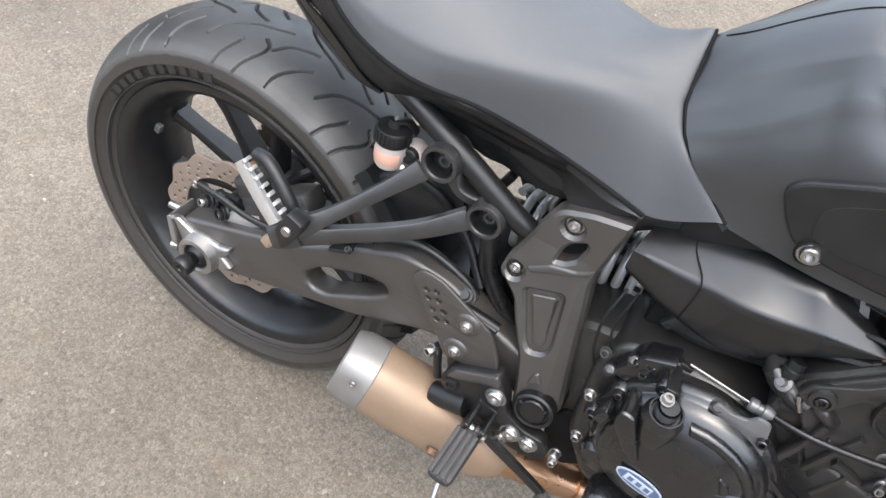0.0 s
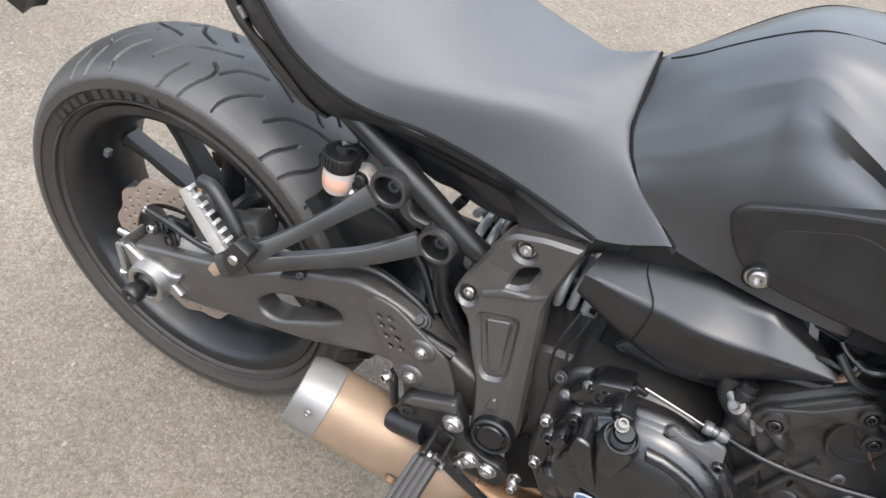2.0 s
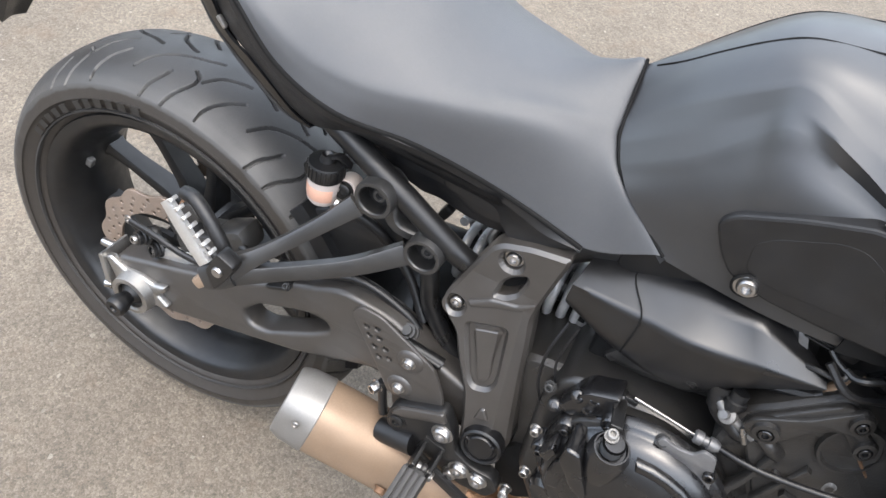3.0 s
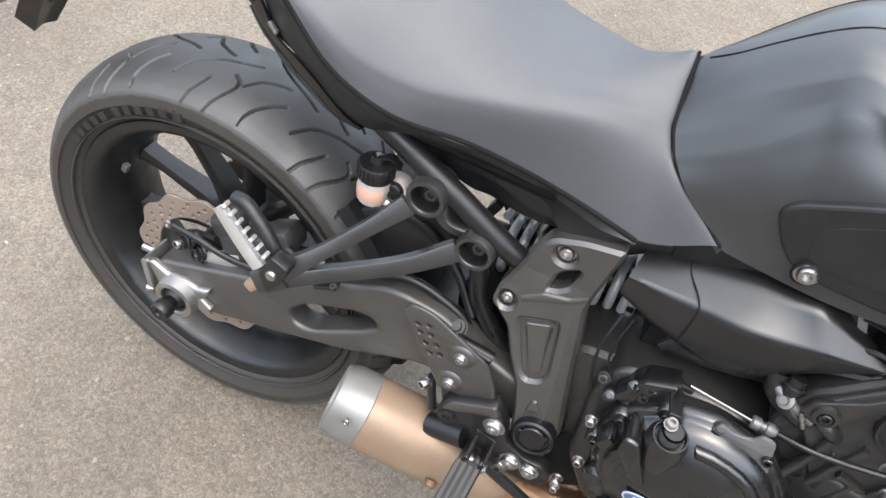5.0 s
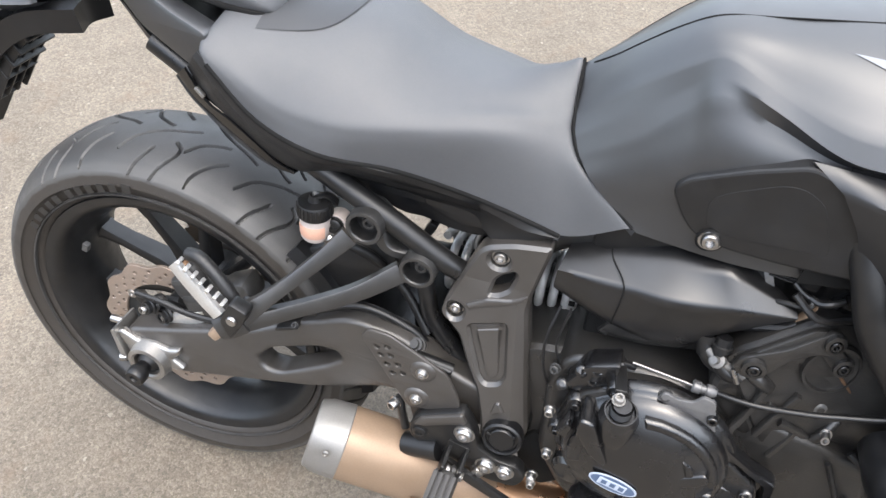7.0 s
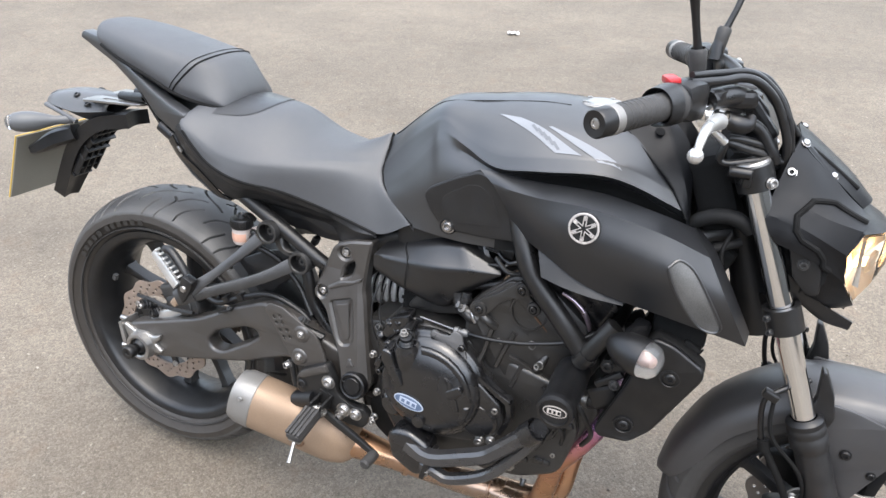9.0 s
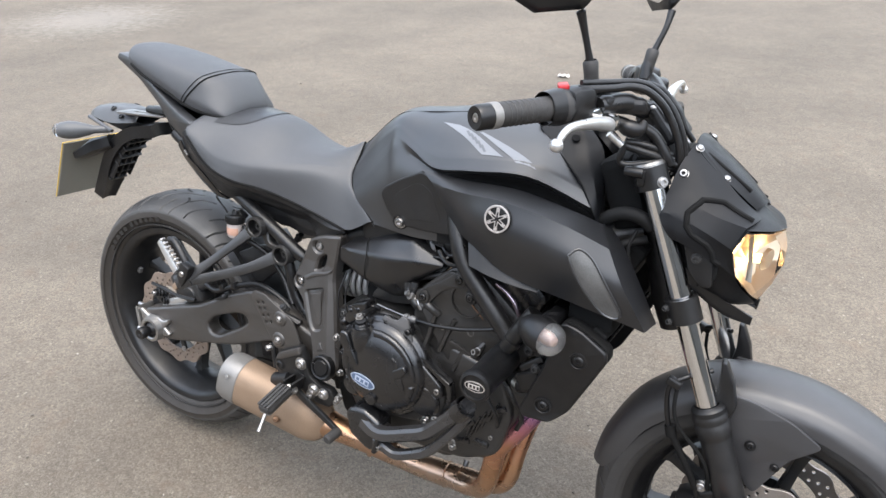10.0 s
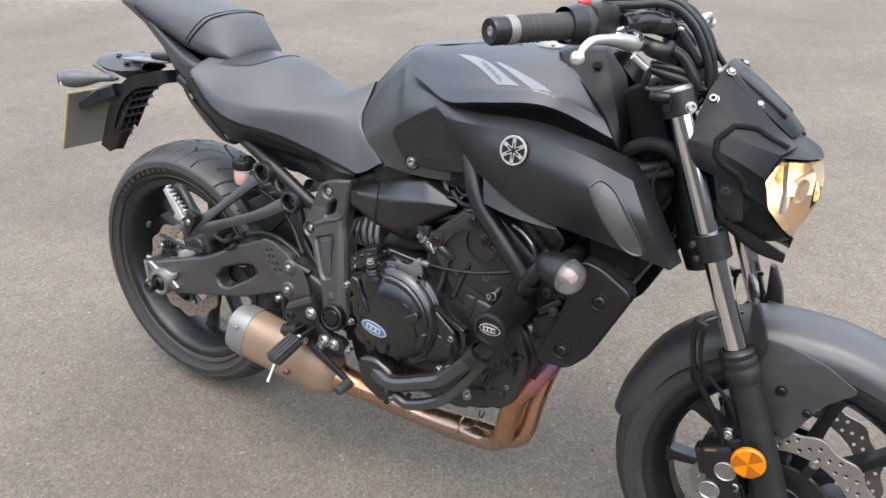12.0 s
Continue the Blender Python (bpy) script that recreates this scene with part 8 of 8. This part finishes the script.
# ---- handlebar and controls ----
hb = part("handlebar", moved(tube([(0.950, -0.335, 1.005), (1.00, -0.235, 1.010), (1.040, -0.150, 1.022), (1.075, -0.085, 1.010), (1.092, -0.04, 0.992), (1.094, 0, 0.990), (1.092, 0.04, 0.992), (1.075, 0.085, 1.010), (1.040, 0.150, 1.022), (1.00, 0.235, 1.010), (0.950, 0.335, 1.005)], 0.011, 14, 6), STEER), STEEL_BLACK, bike, "black steel handlebar", sharp=60)
for s in (-1, 1):
    d = Vector((-0.42, s * 0.90, -0.04)).normalized()
    e = STEER @ Vector((0.944, s * 0.346, 1.004))
    be = part("bar_end_weight", lathe([(0.0, 0.0), (0.006, 0.0), (0.007, 0.004), (0.0155, 0.005), (0.0175, 0.002), (0.0175, -0.018)], e, d, 28), PLASTIC, hb, "black bar end weight")
    part("bar_end_ring", lathe([(0.0172, -0.018), (0.0182, -0.019), (0.0182, -0.031), (0.0172, -0.032)], e, d, 28), CAP, be, "bright ring")
    cap_bolt(e + d * 0.002, 0.006, 0.002, d, be)
    grip = part("grip", lathe([(0.0165, -0.033), (0.0172, -0.036), (0.0165, -0.05), (0.0168, -0.080), (0.0178, -0.130), (0.0185, -0.138), (0.024, -0.142), (0.0255, -0.148), (0.024, -0.153), (0.018, -0.154)], e, d, 30), RUBBER, hb, "ribbed black rubber grip")
    for k in range(9):
        part("grip_rib", lathe([(0.0165, -0.0015), (0.0177, 0), (0.0165, 0.0015)], e - d * (0.045 + 0.009 * k), d, 24), RUBBER, grip)
    part("switch_housing", joined(moved(box((0, 0, 0), (0.045, 0.05, 0.052), 0.014), STEER @ Matrix.Translation((1.022, s * 0.186, 1.014)) @ d.to_track_quat("Y", "Z").to_matrix().to_4x4()),
                                       moved(lathe([(0.025, -0.02), (0.027, 0), (0.024, 0.022)], (1.004, s * 0.218, 1.011), d, 24), Matrix())), PLASTIC, hb, "black switch housing")
    part("perch", moved(box((1.052, s * 0.142, 1.015), (0.04, 0.045, 0.024), 0.008, (0, 0, s * 20)), STEER), STEEL_BLACK, hb)
    lever = part("lever", tube([(1.058, s * 0.331, 0.988), (1.0587, s * 0.323, 0.996), (1.0597, s * 0.302, 1.002), (1.0606, s * 0.265, 1.001), (1.0634, s * 0.212, 0.996), (1.0669, s * 0.172, 0.990), (1.068, s * 0.155, 0.987)], [0.0042, 0.0050, 0.0055, 0.0068, 0.0092, 0.0115, 0.0095], 14, 6), PEG_ALLOY, hb, "polished alloy lever with a ball end")
    part("lever_ball", lathe([(0.0, -0.009), (0.005, -0.0078), (0.0082, -0.004), (0.009, 0), (0.0082, 0.004), (0.005, 0.0078), (0.0, 0.009)], (1.0574, s * 0.337, 0.985), (0, 0, 1), 20), PEG_ALLOY, lever)
    part("lever_root", joined(box((1.060, s * 0.160, 0.990), (0.034, 0.036, 0.024), 0.007, (0, 0, s * 25)), box((1.046, s * 0.170, 1.001), (0.022, 0.022, 0.022), 0.006, (15, 0, s * 30))), CHROME, lever, "chromed lever perch")
    cap_bolt((1.066, s * 0.152, 0.999), 0.007, 0.006, (0, 0, 1), lever)
    part("adjuster_rod", tube([(1.060, s * 0.131, 0.969), (1.079, s * 0.120, 0.9525)], 0.0055, 12), PEG_ALLOY, lever, "bare cable adjuster")
    part("lever_boot", tube([(1.066, s * 0.128, 0.992), (1.076, s * 0.124, 0.985), (1.088, s * 0.123, 0.980), (1.100, s * 0.117, 0.980), (1.104, s * 0.108, 0.990)], [0.007, 0.011, 0.013, 0.0115, 0.007], 16, 5), PLASTIC, lever, "black rubber boot")
    # mirror
    lean = 0.0 if s < 0 else 0.045
    mb = part("mirror_stem", moved(tube([(1.030, s * 0.140, 1.022), (1.026 + 0.1 * lean, s * 0.144, 1.045), (1.020 + 0.4 * lean, s * 0.150, 1.075), (1.012 + 0.8 * lean, s * 0.160, 1.110), (1.006 + lean, s * 0.172, 1.140)], [0.012, 0.0105, 0.0058, 0.0052, 0.007], 14, 6), STEER), PLASTIC, hb, "black mirror stem")
    part("stem_boot", moved(lathe([(0.009, -0.028), (0.0115, -0.026), (0.0105, -0.018), (0.011, 0.0), (0.0115, 0.014), (0.009, 0.018)], (1.024 + 0.2 * lean, s * 0.147, 1.056), (-0.15 + 6 * lean, s * 0.15, 1), 18), STEER), RUBBER, mb)
    c0 = 0.985 + lean
    head = [[(c0 + 0.02 - 0.08 * a - 0.024 * w, s * (0.160 + 0.108 * a), 1.180 + up + 0.045 * b * hh) for w, b in ((0, 1), (-0.7, 0.6), (-1, 0), (-0.7, -0.6), (0, -1), (0.25, 0))] for a, hh, up in ((0.0, 0.6, 0.0), (0.05, 0.85, 0.0), (0.3, 0.98, 0.003), (0.6, 1.12, 0.005), (0.9, 0.9, 0.015), (1.0, 0.5, 0.022))]
    hv = [Vector(q) for r in head for q in spline([*r, r[0]], 3)[:-1]]
    part("mirror_housing", moved((hv, grid_faces(6, 18, True) + [tuple(range(18)), tuple(range(90, 108))]), STEER), PLASTIC, mb, "black mirror housing", sharp=60)
    gl = [Vector((c0 + 0.011 - 0.072 * a, s * (0.165 + 0.097 * a), 1.182 + 0.014 * a + 0.038 * b)) for a, b in ((0, -0.5), (0, 0.5), (0.3, 0.95), (0.7, 1.0), (0.97, 0.6), (0.97, -0.6), (0.7, -1), (0.3, -0.95))]
    part("mirror_glass", moved((gl, [tuple(range(8))]), STEER), MIRROR, mb, "mirror glass")
part("engine_stop_switch", moved(box((1.000, -0.190, 1.036), (0.016, 0.034, 0.010), 0.003, (0, -10, 25)), STEER), RED, hb, "red engine stop switch")
part("brake_fluid_cup", moved(joined(lathe([(0.0, 0.012), (0.018, 0.012), (0.020, 0.009), (0.020, -0.01), (0.0, -0.01)], (1.080, -0.105, 1.010), (0, 0, 1), 24), box((1.075, -0.12, 1.012), (0.06, 0.03, 0.025), 0.008, (0, 0, 30))), STEER), PLASTIC, hb, "black front brake fluid cup")
for s in (-1, 1):
    part("bar_clamp", moved(joined(box((1.092, s * 0.032, 0.985), (0.042, 0.026, 0.05), 0.008), box((1.085, s * 0.032, 0.955), (0.034, 0.026, 0.04), 0.006)), STEER), STEEL_BLACK, hb)
part("cylinder_body", tube([(1.050, -0.165, 1.012), (1.075, -0.125, 1.016), (1.098, -0.098, 1.006)], [0.013, 0.015, 0.013], 16, 5), STEEL_BLACK, hb, "black master cylinder body")
gauge = part("instrument_panel", moved(box((1.118, 0, 0.978), (0.018, 0.125, 0.065), 0.008, (0, -42, 0)), STEER), PLASTIC, bike, "black instrument panel")
part("gauge_glass", moved(box((1.1105, 0, 0.985), (0.004, 0.105, 0.048), 0.001, (0, -42, 0)), STEER), SCREEN, gauge)
for flip in (False, True):
    f = mirrored if flip else (lambda g: g)
    gb = part("gauge_bracket", f(plate(rounded([(1.082, 1.004), (1.102, 1.0125), (1.124, 0.992), (1.135, 0.964), (1.119, 0.956), (1.092, 0.980)], 0.005), -0.055, -0.043, 0.003)), PLASTIC, gauge, "black bracket under the instrument panel")
    sy = 1 if flip else -1
    dome((1.1005, sy * 0.055, 1.0033), 0.0048, 0.004, (0, sy, 0.3), gb)
    dome((1.1189, sy * 0.055, 0.9802), 0.0055, 0.004, (0, sy, 0), gb, STEEL_BLACK)
    dome((1.1097, sy * 0.055, 0.9747), 0.004, 0.004, (0, sy, 0), gb, STEEL_BLACK)
# cables and hoses round the bars
for pts, r in ((((1.0255, -0.19, 1.036), (1.0613, -0.15, 1.038), (1.082, -0.125, 1.0405), (1.1033, -0.11, 1.0352), (1.1274, -0.095, 1.0134), (1.1474, -0.085, 0.9781), (1.1575, -0.08, 0.9472), (1.160, -0.07, 0.90)), 0.006),
               (((1.0248, -0.18, 1.044), (1.057, -0.14, 1.0455), (1.0849, -0.11, 1.0465), (1.108, -0.09, 1.037), (1.1345, -0.08, 1.0125), (1.155, -0.075, 0.976), (1.166, -0.07, 0.935)), 0.005),
               (((1.08, -0.10, 1.047), (1.112, -0.07, 1.036), (1.139, -0.06, 1.008), (1.1535, -0.055, 0.982), (1.1685, -0.048, 0.962)), 0.0045),
               (((1.081, -0.11, 0.9576), (1.1014, -0.10, 0.955), (1.129, -0.09, 0.9493), (1.1449, -0.08, 0.9393)), 0.006),
               (((1.0815, -0.11, 0.951), (1.1072, -0.10, 0.944), (1.1309, -0.09, 0.9386), (1.15, -0.08, 0.932)), 0.0065),
               (((1.090, -0.107, 0.985), (1.1176, -0.095, 0.972), (1.1375, -0.09, 0.946), (1.1474, -0.085, 0.928)), 0.008),
               (((1.082, -0.11, 0.956), (1.0784, -0.112, 0.9397), (1.0766, -0.11, 0.926), (1.0875, -0.108, 0.9215), (1.1142, -0.10, 0.927), (1.14, -0.09, 0.932), (1.1548, -0.08, 0.928)), 0.0055),
               (((1.083, -0.105, 0.918), (1.112, -0.098, 0.9195), (1.14, -0.085, 0.922), (1.158, -0.07, 0.918)), 0.004),
               (((1.05, 0.140, 1.000), (1.10, 0.08, 0.985), (1.135, 0.02, 0.95), (1.15, -0.02, 0.90), (1.14, -0.03, 0.85)), 0.005),
               (((1.03, 0.17, 1.000), (1.09, 0.11, 0.96), (1.13, 0.04, 0.93), (1.14, -0.03, 0.90), (1.10, -0.06, 0.85)), 0.005),
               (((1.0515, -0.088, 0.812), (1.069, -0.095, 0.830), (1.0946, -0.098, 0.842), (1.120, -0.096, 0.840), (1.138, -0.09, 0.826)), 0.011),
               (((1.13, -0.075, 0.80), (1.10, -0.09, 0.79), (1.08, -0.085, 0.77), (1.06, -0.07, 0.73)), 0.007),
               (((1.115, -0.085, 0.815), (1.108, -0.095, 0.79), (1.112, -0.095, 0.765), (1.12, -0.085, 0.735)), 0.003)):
    # low hoses lose their sheen to stand in for shade round the headstock
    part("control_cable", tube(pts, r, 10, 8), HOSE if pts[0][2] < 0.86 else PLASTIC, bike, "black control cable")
part("cable_guide", joined(lathe([(0.0, 0.02), (0.0065, 0.02), (0.008, 0.016), (0.008, -0.008), (0.0, -0.008)], (1.112, -0.128, 0.9175), (-1, -0.1, 0), 18), box((1.118, -0.122, 0.910), (0.012, 0.014, 0.026), 0.003)), PLASTIC, bike, "black cable guide")
part("ignition_lock", moved(lathe([(0.0, 0.03), (0.014, 0.03), (0.016, 0.026), (0.016, -0.03)], (1.10, 0, 0.93), RAKE, 20), STEER), PLASTIC, bike)
# dark blocks added to stop ground showing between tank and fork
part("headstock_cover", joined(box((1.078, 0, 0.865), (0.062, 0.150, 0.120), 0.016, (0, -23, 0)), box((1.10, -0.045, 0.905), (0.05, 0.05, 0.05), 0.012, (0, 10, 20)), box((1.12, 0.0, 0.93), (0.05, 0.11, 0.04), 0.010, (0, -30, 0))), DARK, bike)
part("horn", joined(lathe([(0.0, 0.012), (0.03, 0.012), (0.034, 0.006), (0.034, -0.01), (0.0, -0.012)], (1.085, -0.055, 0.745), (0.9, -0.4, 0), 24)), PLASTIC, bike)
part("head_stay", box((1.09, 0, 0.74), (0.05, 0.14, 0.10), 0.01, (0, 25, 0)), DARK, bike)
for s in (-1, 1):
    part("radiator_stay", tube([(1.05, s * 0.10, 0.66), (1.07, s * 0.09, 0.70), (1.075, s * 0.06, 0.76)], 0.008, 10, 4), PLASTIC, bike)

# ---- tail: lamp, plate hanger, indicators ----
TAIL = [
    [(-0.318, 0, 0.792), (-0.316, -0.022, 0.790), (-0.312, -0.034, 0.778), (-0.315, 0, 0.764)],
    [(-0.285, 0, 0.806), (-0.282, -0.032, 0.802), (-0.276, -0.048, 0.780), (-0.28, 0, 0.752)],
    [(-0.225, 0, 0.814), (-0.222, -0.034, 0.808), (-0.214, -0.052, 0.776), (-0.22, 0, 0.745)],
    [(-0.160, 0, 0.812), (-0.160, -0.030, 0.806), (-0.150, -0.046, 0.784), (-0.16, 0, 0.760)],
    [(-0.140, 0, 0.800), (-0.140, -0.026, 0.797), (-0.138, -0.036, 0.786), (-0.14, 0, 0.775)],
]
tl = part("tail_lamp", skin(symmetric(TAIL), 5, 4, breaks_v=(1, 5)), TAIL_GREY, bike, "grey tail lamp unit", sharp=30)
part("lamp_end", lathe([(0.0, 0.012), (0.016, 0.010), (0.022, 0.0), (0.022, -0.01)], (-0.315, 0, 0.778), (-1, 0, 0.1), 24), PLASTIC, tl)
for s in (-1, 1):
    part("lamp_rib", tube([(-0.300, s * 0.046, 0.778), (-0.250, s * 0.054, 0.770), (-0.205, s * 0.055, 0.757)], 0.005, 8, 4), TAIL_GREY, tl)
    for x, y, z in ((-0.218, 0.034, 0.808), (-0.180, 0.044, 0.795)):
        bolt((x, s * y, z), 0.0065, 0.004, (0, s * 0.5, 0.85), tl, STEEL_BLACK)
    # slotted bracket back to the seat rail
    stay = plate(rounded([(-0.176, -0.026), (-0.030, -0.016), (-0.020, 0.006), (-0.060, 0.014), (-0.176, 0.020)], 0.004), -0.0025, 0.0025, 0.0008, [rounded([(-0.140, -0.006), (-0.060, -0.003), (-0.056, 0.003), (-0.140, 0.006)], 0.002)])
    flat = [(v.x, s * 0.034 + v.z * s * -1.0, 0.8085 + v.y + (v.x + 0.17) * 0.06) for v in stay[0]]
    part("tail_stay", (flat, stay[1]), ALLOY, tl, "bright slotted alloy stay")
    part("stay_tube", tube([(-0.105, s * 0.02, 0.820), (-0.06, s * 0.03, 0.826), (-0.02, s * 0.04, 0.832)], 0.010, 12, 4), PLASTIC, tl)
hold = part("plate_hanger", joined(thick(skin([[(-0.09, -0.032, 0.785), (-0.10, 0, 0.785), (-0.09, 0.032, 0.785)], [(-0.175, -0.042, 0.765), (-0.175, 0, 0.768), (-0.175, 0.042, 0.765)], [(-0.258, -0.040, 0.700), (-0.258, 0, 0.705), (-0.258, 0.040, 0.700)], [(-0.344, -0.026, 0.565), (-0.348, 0, 0.568), (-0.344, 0.026, 0.565)]], 5, 4), 0.03)), PLASTIC, bike, "black plastic number plate hanger")
for k in range(7):
    a = k / 6
    part("hanger_rib", box((-0.158 - 0.120 * a, 0, 0.758 - 0.138 * a), (0.005, 0.072 - 0.02 * a, 0.022), 0.0015, (0, -35, 0)), PLASTIC, hold)
for y in (-0.026, -0.009, 0.009, 0.026):
    part("hanger_rib", beam([(-0.142, y, 0.768), (-0.203, y, 0.716), (-0.265, y, 0.622)], [0.022, 0.022, 0.014], 0.004), PLASTIC, hold)
for s in (-1, 1):
    lug = beam([(-0.240, s * 0.028, 0.722), (-0.275, s * 0.046, 0.708), (-0.312, s * 0.058, 0.686), (-0.335, s * 0.062, 0.676)], [0.034, 0.036, 0.028, 0.020], [0.05, 0.045, 0.04, 0.035])
    part("hanger_lug", lug, PLASTIC, hold)
PL = pose(-0.368, 0.004, 0.634, 0, 20, 0)
pl = part("number_plate", moved(box((0, 0, 0), (0.003, 0.205, 0.160), 0.0012), PL), PLATE_BACK, hold, "number plate seen from its pale back")
part("plate_front", moved(box((-0.003, 0, 0), (0.003, 0.208, 0.163), 0.0012), PL), PLATE_EDGE, pl, "yellow face")
for k in range(7):
    part("plate_bar", moved(box((-0.0052, -0.068 + 0.026 * (k % 4) + (0.012 if k > 3 else 0), 0.03 if k < 4 else -0.035), (0.001, 0.018, 0.045), 0.0003), PL), DARK, pl)
for s in (-1, 1):
    tipp, root = Vector((-0.320, s * 0.134, 0.752)), Vector((-0.226, s * 0.050, 0.757))
    ax = (tipp - root).normalized()
    ri = part("rear_indicator", lathe([(0.009, -0.128), (0.0095, -0.095), (0.014, -0.080), (0.0205, -0.055), (0.022, -0.035), (0.0195, -0.018), (0.015, -0.010), (0.0, -0.008)], tipp, ax, 24), TAIL_GREY, hold, "dark grey bullet rear indicator")
    part("indicator_lens", lathe([(0.0165, -0.013), (0.0150, -0.005), (0.009, 0.0), (0.0, 0.002)], tipp, ax, 24), INDICATOR, ri, "clear lens tip")
# side stand on the far side
part("side_stand", tube([(0.60, 0.12, 0.30), (0.58, 0.16, 0.20), (0.555, 0.215, 0.073), (0.55, 0.225, 0.050)], [0.014, 0.012, 0.011, 0.016], 12, 4), STEEL_BLACK, bike, "black side stand")
